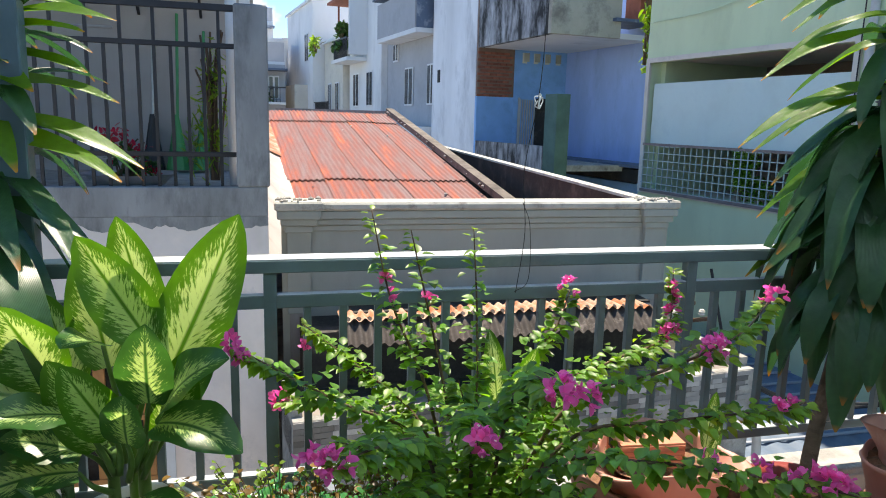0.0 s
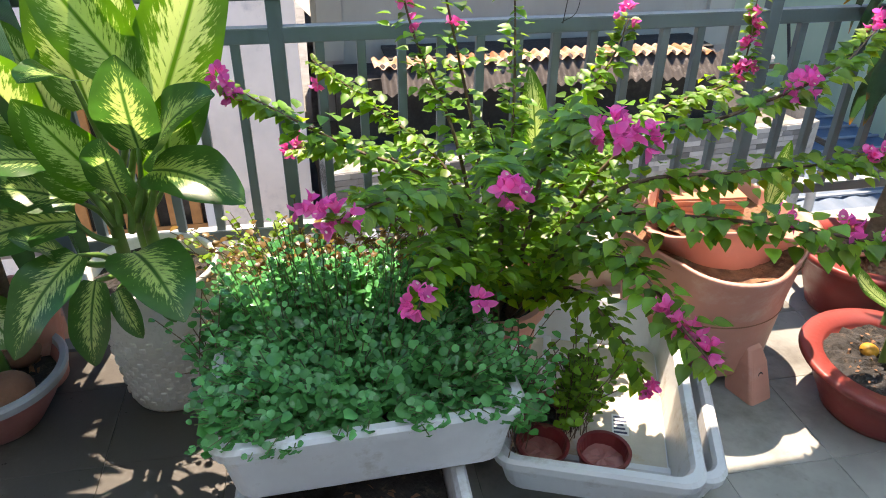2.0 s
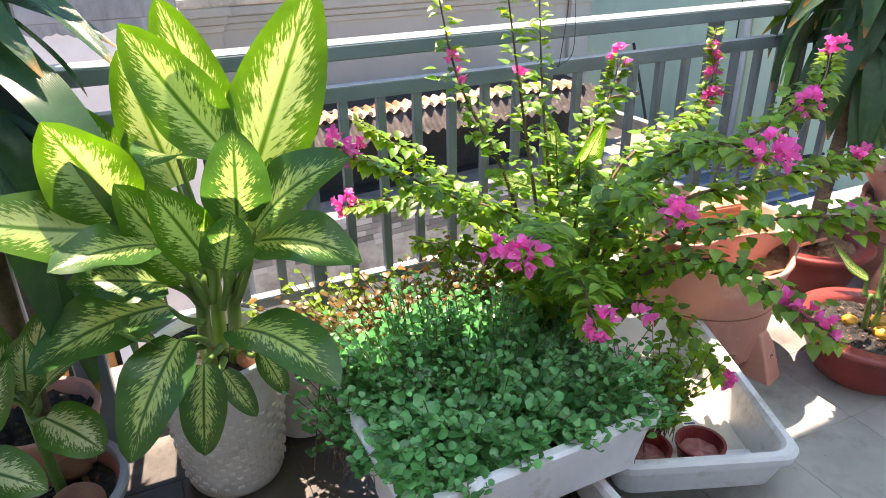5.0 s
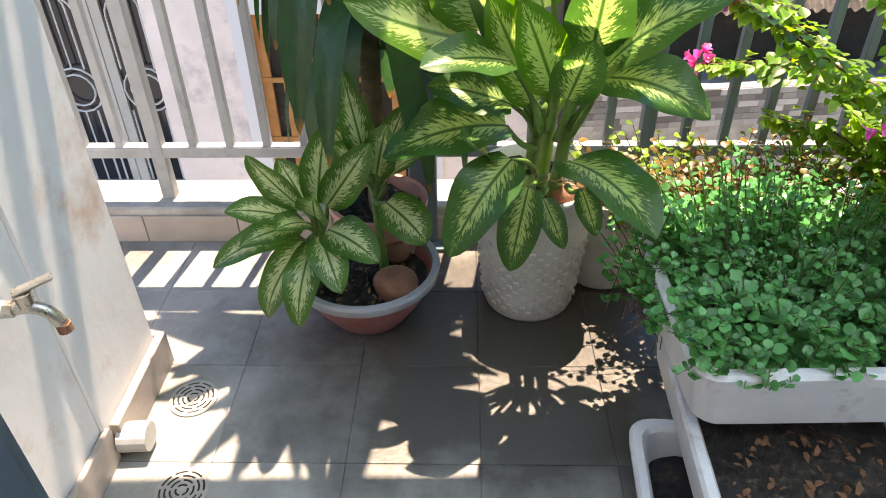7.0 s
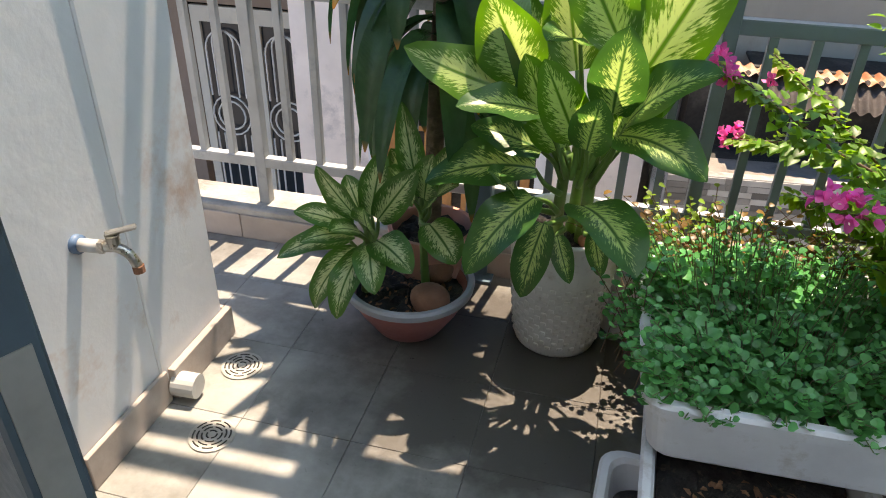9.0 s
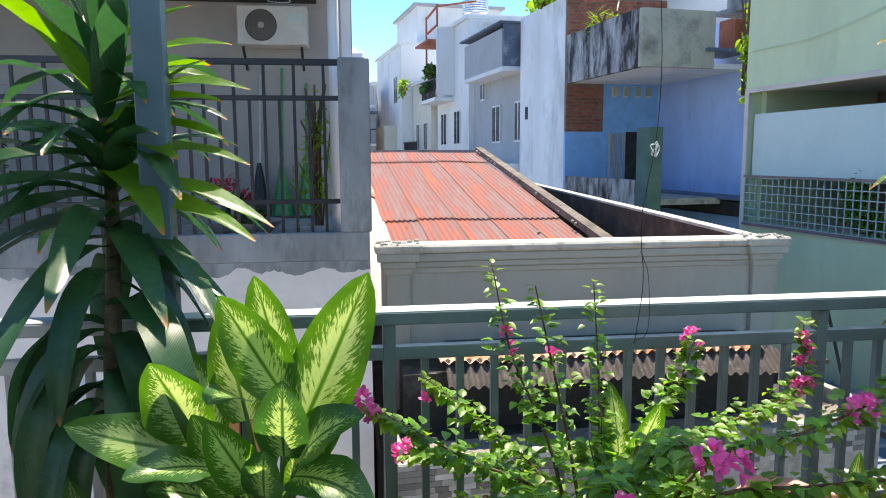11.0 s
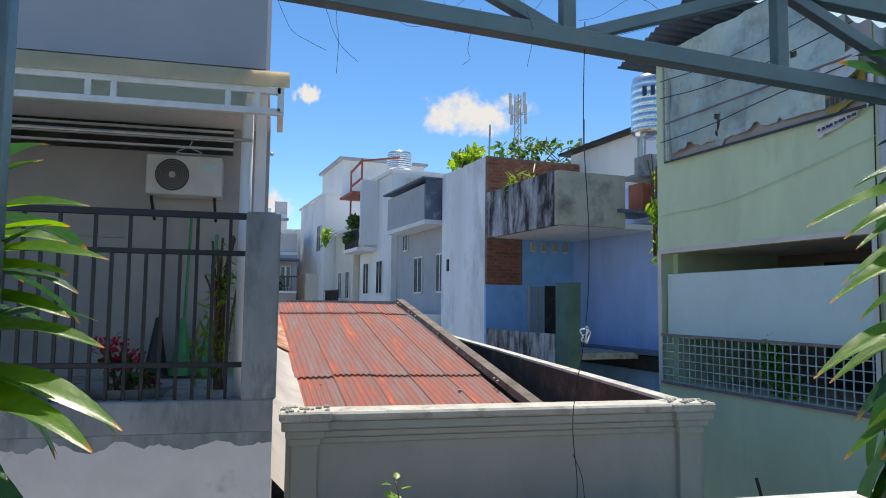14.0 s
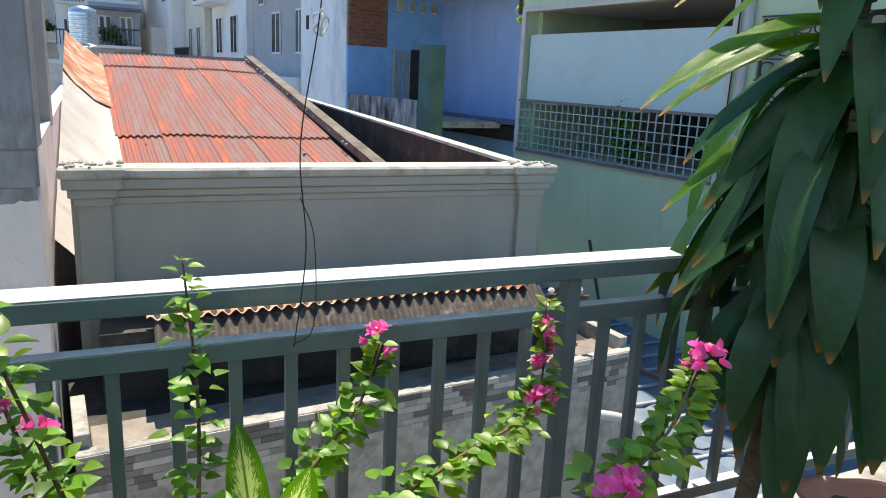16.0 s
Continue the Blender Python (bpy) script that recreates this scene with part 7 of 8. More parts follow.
strut("arm", (4.80, 6.95, -0.35), (5.02, 6.55, -0.20), 0.035, br, M["cane_brown"])
for p in ((4.83, 6.80, -0.24), (5.08, 6.93, -0.14), (4.98, 6.62, -0.19)):
    part("insulator", lathe(bmesh.new(), [(0.012, 0), (0.03, 0.01), (0.02, 0.025), (0.03, 0.035), (0.018, 0.055)], p, 14), M["cream"], br, "cream porcelain insulator")
tin = solo("low_tin_roof", corrugated(bmesh.new(), 5.35, 7.9, 4.6, 11.0, lambda x, y: -1.50 + 0.02 * (y - 6), 0.25, 0.012, 3, 4), M["palebluetin"], "low pale blue ribbed tin roof beside the porch", "roof")
for k in range(20):
    y = 4.75 + 0.31 * k
    part("rib", cube(5.37, 7.85, y, y + 0.035, -1.50 + 0.02 * (y - 6) + 0.010, -1.50 + 0.02 * (y - 6) + 0.032, bevel=0.004), M["greyrim"], tin)
for pts in ([(5.35, 6.5, -0.75), (5.9, 6.3, -0.95), (6.8, 5.9, -0.85)], [(5.35, 6.6, -0.78), (6.0, 6.35, -1.02), (6.9, 6.0, -0.9)], [(5.45, 7.2, 0.1), (5.48, 6.9, -0.7), (5.5, 6.7, -1.45)]):
    solo("power_cable", tube(bmesh.new(), curve_pts(pts, 6), 0.014, 6), M["wire"], "slack black power cable beside the porch", "cable", "power cables")
pp = tube(bmesh.new(), curve_pts([(4.7, 5.9, -0.85), (4.85, 5.8, -0.86), (4.95, 5.74, -0.92), (4.96, 5.73, -1.3)], 5), 0.035, 12)
solo("white_pipe", pp, M["pvc"], "white plastic pipe elbow over the alley", "pipe", smooth=True)
solo("prop_pole", tube(bmesh.new(), [(1.62, 5.6, -0.9), (1.72, 6.15, -1.25)], 0.04, 12), M["ironwhite"], "white pole below the porch edge", "pole")

# green house on the right
GA = radians(-83)
Gm = Matrix.Translation((7.0, 11.3, 0)) @ Matrix.Rotation(GA, 4, "Z")
# local x runs along the wall towards the viewer, local y into the house
gh = thing("green_house", "tall pale green house with a grilled and tarpaulin-screened balcony opening", "house", (7.6, 8, -3.7))
part("street_wall", panel(bmesh.new(), 8.6, 9.2, 0.2, [(0.10, 3.60, 4.20, 6.12), (3.92, 5.3, 4.2, 5.85), (3.85, 5.2, 7.53, 8.3)], Gm @ Matrix.Translation((-0.1, 0, -3.7))), M["green"], gh)
part("end_wall", cube(-0.1, 0.1, 0.2, 6, -3.7, 5.5, Gm), M["green"], gh)
part("opening_trim", panel(bmesh.new(), 3.66, 2.04, 0.05, [(0.08, 3.58, 0.07, 1.97)], Gm @ Matrix.Translation((-0.08, -0.03, 0.44))), M["cream"], gh, "cream edging")
part("room_floor", cube(0.1, 3.5, 0.2, 2.2, 0.30, 0.45, Gm), M["cream"], gh)
part("room_ceiling", cube(0.1, 3.5, 0.2, 2.2, 2.45, 2.55, Gm), M["cream"], gh)
part("room_back", cube(-0.1, 8.5, 2.2, 2.3, 0.3, 6.0, Gm), M["porch"], gh)
part("room_wall", cube(3.5, 3.6, 0.2, 2.2, 0.3, 2.5, Gm), M["cream"], gh)
part("room_door", cube(1.0, 1.9, 2.16, 2.2, 0.45, 2.3, Gm), M["darkglass"], gh)
bm = bmesh.new()
nx, nz_ = 26, 8
g = [[bm.verts.new(Gm @ Vector((0.05 + 3.4 * i / nx, 0.05 + 0.02 * math.sin(i * 1.1) * (j / nz_) + random.uniform(-0.006, 0.006), 2.10 - 0.93 * j / nz_ - (0.02 * math.sin(i * 0.5) if j == nz_ else 0)))) for j in range(nz_ + 1)] for i in range(nx + 1)]
for i in range(nx):
    for j in range(nz_): bm.faces.new((g[i][j], g[i + 1][j], g[i + 1][j + 1], g[i][j + 1]))
part("screen", bm, M["tarp"], gh, "pale blue tarpaulin screen", smooth=True)
gr = part("grille", cube(0.0, 3.5, -0.05, -0.02, 0.46, 0.50, Gm), M["rustpipe"], gh, "grey steel grille")
part("grille_rail", cube(0.0, 3.5, -0.05, -0.02, 1.17, 1.205, Gm), M["rustpipe"], gr)
for k in range(30):
    x = 0.02 + k * 0.119
    part("grille_bar", cube(x - 0.006, x + 0.006, -0.035, -0.022, 0.50, 1.17, Gm), M["grille"], gr)
for k in range(5):
    z = 0.60 + k * 0.115
    part("grille_bar", cube(0.0, 3.5, -0.045, -0.036, z - 0.006, z + 0.006, Gm), M["grille"], gr)
# second window with scroll iron and the upper window
for k in range(5): part("window_bar", cube(3.86 + 0.33 * k, 3.885 + 0.33 * k, -0.03, -0.01, 0.5, 2.15, Gm), M["iron"], gh)
for k in range(9): part("window_bar", cube(3.83, 5.2, -0.035, -0.02, 0.56 + 0.2 * k, 0.575 + 0.2 * k, Gm), M["iron"], gh)
bm = bmesh.new()
ax = Gm.to_3x3() @ Vector((1, 0, 0))
for k in range(8):
    for j in range(8):
        c = Gm @ Vector((3.955 + 0.165 * k, -0.02, 0.67 + 0.2 * j))
        ring = []
        for a in range(17):
            ca, sa = math.cos(a * math.pi / 8), math.sin(a * math.pi / 8)
            ring.append(c + ax * 0.066 * math.copysign(abs(ca) ** 0.6, ca) + Vector((0, 0, 0.07 * math.copysign(abs(sa) ** 0.6, sa))))
        tube(bm, ring, 0.008, 4, False)
part("scrollwork", bm, M["iron"], gh, "dark iron scrollwork")
part("window_back", cube(3.7, 5.3, 0.3, 0.34, 0.4, 2.3, Gm), M["white"], gh)
part("upper_pane", cube(3.7, 5.2, 0.12, 0.14, 3.8, 4.7, Gm), M["darkglass"], gh)
for k in range(6): part("window_bar", cube(3.80 + 0.24 * k, 3.82 + 0.24 * k, -0.02, 0.0, 3.83, 4.6, Gm), M["iron"], gh)
for x in (3.62,):
    part("downpipe", tube(bmesh.new(), [Gm @ Vector((x + 0.08, -0.05, z)) for z in (-3.5, 2.4, 2.6, 5.4)], 0.045, 12), M["pvc"], gh, smooth=True)
part("cable_line", tube(bmesh.new(), curve_pts([Gm @ Vector((-0.05, -0.03, 3.0)), Gm @ Vector((1.5, -0.04, 3.05)), Gm @ Vector((3.6, -0.04, 3.45))], 6), 0.008, 5), M["green"], gh)
# torn tarpaulin sign over the upper opening
bn = thing("torn_banner", "torn faded tarpaulin stretched on a steel frame", "banner", (7.2, 9.5, 3.8))
# flat panel on the wall; the opening's shade is only its colour
part("opening", cube(0.16, 3.58, -0.012, -0.004, 3.80, 5.5, Gm), M["dim"], bn, "panel painted dark as the opening behind the cloth")
bm = bmesh.new()
nx, nz_ = 60, 22
g = []
for i in range(nx + 1):
    s_ = 0.30 + 3.0 * i / nx
    low = 3.90 - 0.05 * noise.noise(Vector((i * 0.16, 3.1, 0))) + 0.035 * abs(noise.noise(Vector((i * 0.7, 8.0, 0)))) - (0.10 if 19 <= i <= 21 else 0) + (0.06 if i in (9, 10, 33, 34, 41) else 0)
    g.append([bm.verts.new(Gm @ Vector((s_ + 0.01 * noise.noise(Vector((i, j, 0))), -0.07 + 0.07 * noise.noise(Vector((i * 0.13, j * 0.16, 2.0))) + 0.02 * noise.noise(Vector((i * 0.5, j * 0.3, 7.0))) - 0.03 * (j > 18) * abs(noise.noise(Vector((i * 0.6, 1, 1)))), 5.5 + (low - 5.5) * j / nz_))) for j in range(nz_ + 1)])
tears = {(i, j) for i, j, r in ((20, 16, 1), (34, 13, 1), (36, 13, 1), (46, 11, 1)) for i in range(i - r, i + r) for j in range(j, j + 1)} | {(20, 17), (20, 18), (19, 19), (34, 14), (36, 13)}
for i in range(nx):
    for j in range(nz_):
        if (i, j) in tears: continue
        bm.faces.new((g[i][j], g[i + 1][j], g[i + 1][j + 1], g[i][j + 1]))
part("cloth", bm, M["oldtarp"], bn, smooth=True)
strut("frame_bar", Gm @ Vector((0.30, -0.15, 4.35)), Gm @ Vector((3.45, -0.15, 4.36)), 0.022, bn, M["rustpipe"])
strut("frame_bar", Gm @ Vector((0.16, -0.06, 3.795)), Gm @ Vector((3.6, -0.06, 3.79)), 0.028, bn, M["iron"])
for zs in ((4.08, 4.10, 4.20, 4.28), (4.76, 4.66, 4.65, 4.72), (5.02, 4.94, 4.95, 5.05)):
    part("wire", tube(bmesh.new(), curve_pts([Gm @ Vector((x, -0.17, z)) for x, z in zip((0.2, 1.2, 2.3, 3.5), zs)], 6), 0.007, 5), M["wire"], bn)
for x in (0.17, 0.29): strut("frame_post", Gm @ Vector((x, -0.08, 3.80)), Gm @ Vector((x, -0.08, 5.5)), 0.03, bn, M["grille"])
for k in range(12): strut("frame_rung", Gm @ Vector((0.17, -0.06, 3.9 + 0.13 * k)), Gm @ Vector((0.29, -0.06, 3.9 + 0.13 * k)), 0.012, bn, M["grille"])


def scrap(name, x0, x1, z0, z1, y, material, label, curl):
    bm = bmesh.new()
    n1, n2 = 10, 8
    g = [[bm.verts.new(Gm @ Vector((x0 + (x1 - x0) * i / n1 + 0.02 * noise.noise(Vector((j * 0.6, x0, 0))), y - curl * (j / n2) ** 2 + 0.03 * noise.noise(Vector((i * 0.3, j * 0.3, x0 * 5))), z1 + (z0 - z1) * j / n2 + (0.06 * noise.noise(Vector((i * 0.55, z0, 3))) if j == n2 else 0) + 0.10 * (i / n1)))) for j in range(n2 + 1)] for i in range(n1 + 1)]
    for i in range(n1):
        for j in range(n2): bm.faces.new((g[i][j], g[i + 1][j], g[i + 1][j + 1], g[i][j + 1]))
    return part(name, bm, M[material], bn, label, smooth=True)


scrap("cloth_scrap", 3.02, 3.52, 4.05, 4.36, -0.14, "sticker", "white curled scrap of cloth", 0.05)
scrap("paper_scrap", 3.57, 3.66, 3.76, 4.10, -0.10, "sticker", "white paper strip", 0.02)
scrap("print_scrap", 3.02, 3.52, 3.80, 4.12, -0.06, "inkred", "yellow printed scrap", 0.0)
for k in range(7): part("print_bar", cube(3.05 + 0.067 * k, 3.09 + 0.067 * k, -0.105, -0.10, 3.88 + 0.01 * k, 3.98 + 0.012 * k, Gm), M["ink"], bn)
for k in range(4): part("print_bar", cube(3.08 + 0.10 * k, 3.15 + 0.10 * k, -0.105, -0.10, 4.06 + 0.012 * k, 4.10 + 0.012 * k, Gm), M["ink"], bn)
scrap("print_scrap", 2.86, 3.40, 3.60, 3.72, -0.03, "sticker", "white printed paper strip", 0.0)
for k in range(9): part("print_bar", cube(2.90 + 0.055 * k, 2.93 + 0.055 * k + 0.012 * (k % 3), -0.062, -0.058, 3.645 + 0.009 * k, 3.675 + 0.009 * k, Gm), M["ink"], bn)
part("cable_drop", tube(bmesh.new(), curve_pts([Gm @ Vector((3.60, -0.04, 4.0)), Gm @ Vector((3.585, -0.04, 3.0)), Gm @ Vector((3.575, -0.04, 1.0)), Gm @ Vector((3.58, -0.04, -1))], 5), 0.008, 5), M["wire"], gh)
eave = solo("tin_eave", corrugated(bmesh.new(), -0.5, 4.0, -0.45, 2.0, lambda x, y: 5.42 + 0.30 * (x + 0.5), 0.12, 0.02, 2, 5), M["bluetin"], "brown weathered tin eave on the green house", "roof")
eave.data.transform(Gm)
shrub("hanging_plant", "bright green potted plant behind the window grille", tuple(Gm @ Vector((1.95, 0.16, 0.86))), 900, 0.14, 0.34, 0.34, "small", 0.06)

# blue and white houses farther along
Rm = Matrix.Translation((7.25, 21.35, 0)) @ Matrix.Rotation(radians(8), 4, "Z")


def rbox(name, x0, x1, y0, y1, z0, z1, material, parent, label="", bevel=0.0):
    return part(name, cube(x0, x1, y0, y1, z0, z1, Rm, bevel), M[material], parent, label)


wh = thing("old_white_house", "old streaked white house with a brick top and boxed balcony", "house", tuple(Rm @ Vector((1, 1, -3.7))))
rbox("street_wall", 0, 4.2, 0.12, 3.6, -3.7, 6.02, "oldwhite", wh)
rbox("brick_backing", 0.02, 4.2, 0.02, 0.12, 3.6, 6.02, "mortar", wh)
rbox("blue_base", 0.0, 1.2, 0.0, 0.12, -1, 2.2, "bluelit", wh)
rbox("brick_panel_backing", 0.02, 1.2, 0.02, 0.12, 2.2, 3.6, "mortar", wh)
rbox("blue_wall", 1.2, 3.0, 0.0, 0.12, -1, 3.6, "bluelit", wh)
rbox("balcony_box_front", 0.0, 1.95, -4.05, -3.9, 3.56, 4.88, "tan", wh, "cracked tan end of the balcony box")
rbox("balcony_box_side", 0.0, 0.15, -3.898, 0.0, 3.56, 4.90, "stained", wh, "black-streaked white balcony side")
rbox("balcony_box_floor", 0.15, 3.0, -3.898, 0.0, 3.57, 3.70, "white", wh)
rbox("low_wall", 0.0, 0.14, -3.9, 0.0, -1.5, 0.92, "stained", wh, "black-streaked low white wall")
rbox("terrace_floor", 0.14, 3.0, -3.9, 0.0, 0.3, 0.45, "cement", wh)
for k in range(4): rbox("vent_block", 1.45 + 0.38 * k, 1.60 + 0.38 * k, -0.012, -0.004, 3.20, 3.50, "cream", wh)
rbox("vent", -0.02, 0.02, 2.9, 3.1, 2.7, 3.1, "soot_shade", wh)
for k in range(4): rbox("vent_block", 1.5 + 0.36 * k, 1.68 + 0.36 * k, -0.02, 0.0, 3.25, 3.5, "tan", wh)
gate = part("gate", cube(1.35, 1.40, -0.06, -0.02, 0.45, 2.2, Rm), M["pvc"], wh, "grey folding gate")
for k in range(7): rbox("gate_bar", 1.40 + 0.08 * k, 1.43 + 0.08 * k, -0.06, -0.03, 0.45, 2.15, "pvc", gate)
# flat dark panel on the wall, the doorway's shade as colour
rbox("doorway", 1.95, 2.5, -0.02, 0.0, 0.45, 2.2, "soot_shade", wh)
brick_me = mesh_of("brick", cube(-0.098, 0.098, -0.02, 0.0, 0.0, 0.062), M["brick"])
cnt = 0
for x0, x1, z0, z1 in ((0.0, 3.7, 4.92, 6.02), (0.0, 1.2, 2.2, 3.56)):
    row = 0
    z = z0
    while z + 0.06 < z1:
        x = x0 + 0.10 + (0.10 if row % 2 else 0)
        while x + 0.09 < x1:
            child("brick", brick_me, wh, Rm @ Matrix.Translation((x, 0.018, z)) @ Matrix.Rotation(0, 4, "Z")); cnt += 1
            x += 0.208
        z += 0.105 if z0 > 4 else 0.10; row += 1
bh = thing("blue_house", "blue painted house wall with a small tin ledge", "house", tuple(Rm @ Vector((4, -3, -3.7))))
rbox("wall", 2.97, 5.5, -8.5, 0.0, -3.7, 4.85, "blue", bh)
rbox("pillar", 0.0, 0.35, -4.5, -3.95, -1.5, 2.15, "moss", bh, "mossy green pillar")
rbox("ledge", 2.3, 2.97, -8.5, 0.3, 0.42, 0.50, "bluetin", bh, "pale tin ledge")
# dark strip just below the ledge
rbox("ledge_beam", 2.4, 2.97, -8.5, 0.2, 0.05, 0.38, "soot_shade", bh)
rbox("lower_wall", 2.6, 2.97, -8.5, 0.2, -3.7, 0.0, "bluelit", bh)
rbox("tin_cap", 1.7, 3.3, -4.2, -3.0, 3.95, 4.02, "bluetin", bh)
rbox("brick_patch", 2.6, 2.98, -3.9, -3.3, 4.05, 4.8, "brick", bh, "rough brick patch")
rbox("roof_hut", 3.2, 5.6, -3.0, 0.5, 4.85, 6.4, "white", bh, "small white roof room")
rbox("hut_roof", 2.9, 5.8, -3.3, 0.8, 6.4, 6.48, "soot_shade", bh)
rbox("roof_pillar", 2.05, 2.65, -4.9, -4.3, 4.86, 5.3, "greywall", bh)
rbox("roof_slab", 1.95, 3.0, -5.2, -4.0, 4.75, 4.86, "greywall", bh)


def tank(c, r, h, label):
    t = thing("water_tank", label, "water tank", c, "water tanks")
    prof = [(r * 0.3, 0), (r * 0.85, 0.04 * h), (r, 0.10 * h)]
    for k in range(7):
        z = 0.12 * h + k * 0.105 * h
        prof += [(r, z), (r * 0.97, z + 0.02 * h), (r, z + 0.04 * h)]
    prof += [(r * 0.9, 0.92 * h), (r * 0.3, h), (r * 0.2, h)]
    part("drum", lathe(bmesh.new(), prof, c, 32), M["tank"], t, smooth=True)
    for k in range(4):
        a = 6.283 * k / 4 + 0.4
        p = Vector(c)
        strut("leg", p + Vector((r * 0.8 * math.cos(a), r * 0.8 * math.sin(a), -0.5)), p + Vector((r * 0.8 * math.cos(a), r * 0.8 * math.sin(a), 0.06 * h)), 0.05, t, M["steel"])
    return t


tk = tank(tuple(Rm @ Vector((2.35, -4.6, 5.75))), 0.50, 1.65, "tall stainless steel water tank on a roof stand")
for k in range(4):
    a = radians(214 + 22 * k)
    part("letter_bar", cube(-0.05, 0.05, -0.008, 0.008, 0, 0.24, Rm @ Matrix.Translation((2.35 + 0.505 * math.cos(a), -4.6 + 0.505 * math.sin(a), 6.72)) @ Matrix.Rotation(a + math.pi / 2, 4, "Z")), M["ink"], tk)
tank(tuple(Rm @ Vector((1.6, 13.5, 8.0))), 0.6, 1.0, "stainless steel water tank on a flat roof")
tank((0.3, 33, 1.95), 0.5, 1.5, "stainless steel water tank standing between houses")
for x, y, z0, z1 in ((0.3, 0.5, 6.0, 7.1), (3.3, 0.1, 6.0, 6.9), (2.6, -4.0, 4.9, 8.0), (3.6, 0.4, 6.4, 7.6)):
    solo("roof_pole", tube(bmesh.new(), [Rm @ Vector((x, y, z0)), Rm @ Vector((x + 0.03, y, z1))], 0.03, 6), M["steel"], "thin steel pole on a roof", "pole", "roof poles")
shrub("roof_vine", "leafy vine growing over the brick wall top", tuple(Rm @ Vector((0.1, 1.8, 6.3))), 380, 0.5, 2.0, 0.32, "bright", 0.22)
shrub("roof_vine", "leafy vine growing on rooftop wires", tuple(Rm @ Vector((2.9, 1.2, 6.6))), 380, 1.9, 0.8, 0.36, "bush", 0.2)
shrub("grass_tuft", "tuft of grass on the balcony box", tuple(Rm @ Vector((0.5, -1.2, 5.1))), 60, 0.45, 0.4, 0.28, "bright", 0.5, 0.08)
shrub("roof_vine", "vine hanging at the edge of the green house", tuple(Gm @ Vector((-0.3, 0.1, 3.3))), 130, 0.12, 0.12, 0.9, "bright", 0.12)


def far_house(name, label, x0, x1, y0, y1, z1, material, wins, m=Rm, rail=None, extra=()):
    """A street house: box with roof edge, recessed windows on the street side (local x0 face): (y, z, w, h)."""
    t = thing(name, label, "house", tuple(m @ Vector(((x0 + x1) / 2, (y0 + y1) / 2, -3.7))))
    part("wall", cube(x0, x1, y0, y1, -3.7, z1, m), M[material], t)
    part("roof_edge", cube(x0 - 0.12, x1, y0 - 0.05, y1 + 0.05, z1, z1 + 0.15, m), M["white"], t)
    for f, a, z, w, h in wins:
        if f == "s":
            wn_ = part("window", cube(x0 - 0.05, x0 - 0.012, a - w / 2, a + w / 2, z, z + h, m), M["white"], t, "white window frame")
            for k in range(2):
                part("pane", cube(x0 - 0.062, x0 - 0.052, a - w / 2 + 0.06 + k * w / 2, a - 0.05 + k * w / 2, z + 0.06, z + h - 0.06, m), M["darkglass"], wn_)
        else:
            wn_ = part("window", cube(a - w / 2, a + w / 2, y0 - 0.05, y0 - 0.012, z, z + h, m), M["white"], t, "white window frame")
            for k in range(2):
                part("pane", cube(a - w / 2 + 0.06 + k * w / 2, a - 0.05 + k * w / 2, y0 - 0.062, y0 - 0.052, z + 0.06, z + h - 0.06, m), M["darkglass"], wn_)
    for q in extra:
        nm, a0, a1, b0, b1, c0, c1, mt = q
        part(nm, cube(a0, a1, b0, b1, c0, c1, m), M[mt], t)
    return t


def far_rail(m, x, y0, y1, z, parent, material="iron", h=0.8, step=0.16):
    part("rail", cube(x - 0.03, x + 0.03, y0, y1, z + h, z + h + 0.05, m), M[material], parent)
    n = int((y1 - y0) / step)
    for k in range(n):
        part("rail_bar", cube(x - 0.015, x + 0.015, y0 + k * step, y0 + k * step + 0.03, z, z + h, m), M[material], parent)


h1 = far_house("grey_house", "grey rendered house with a screened metal balcony", 0.25, 6, 3.62, 9.4, 4.6, "grey", [("s", 4.3, 2.0, 0.7, 1.4), ("s", 6.6, 2.0, 0.9, 1.4), ("s", 8.2, 3.7, 0.6, 0.7)],
               extra=[("balcony", -0.55, 0.25, 3.8, 8.2, 4.35, 4.5, "white"), ("screen_side", -0.52, 0.25, 3.8, 3.86, 4.5, 5.9, "bluetin"), ("screen_front", -0.55, -0.5, 3.9, 8.2, 4.5, 5.75, "grey"), ("balcony_roof", -0.7, 2.5, 3.7, 8.4, 5.9, 5.96, "bluetin"), ("low_wall", -0.6, 0.1, 3.7, 9.3, -3.7, 1.25, "white"), ("upper_room", 0.25, 5, 4.2, 9.2, 4.8, 5.9, "grey")])
h2 = far_house("white_house", "tall white house with roof terrace and red roof frame", 0.0, 6, 9.4, 14.5, 7.1, "white", [("s", 11.0, 2.0, 0.9, 1.5), ("s", 13.2, 2.0, 0.9, 1.5), ("f", 1.2, 5.5, 0.9, 1.0)],
               extra=[("fin", -0.8, 0.0, 11.5, 11.65, 4.2, 7.1, "white"), ("parapet", 0.0, 5, 9.42, 9.5, 7.1, 7.3, "white"), ("terrace", -0.9, 0, 11.6, 14.5, 3.95, 4.1, "white")])
far_rail(Rm, -0.85, 11.7, 14.4, 4.1, h2)
part("lattice_rail", cube(0.6, 4.5, 9.30, 9.34, 6.9, 6.95, Rm), M["cream"], h2)
for k in range(24): part("lattice_bar", cube(0.6 + 0.16 * k, 0.66 + 0.16 * k, 9.31, 9.34, 6.2, 6.9, Rm), M["cream"], h2)
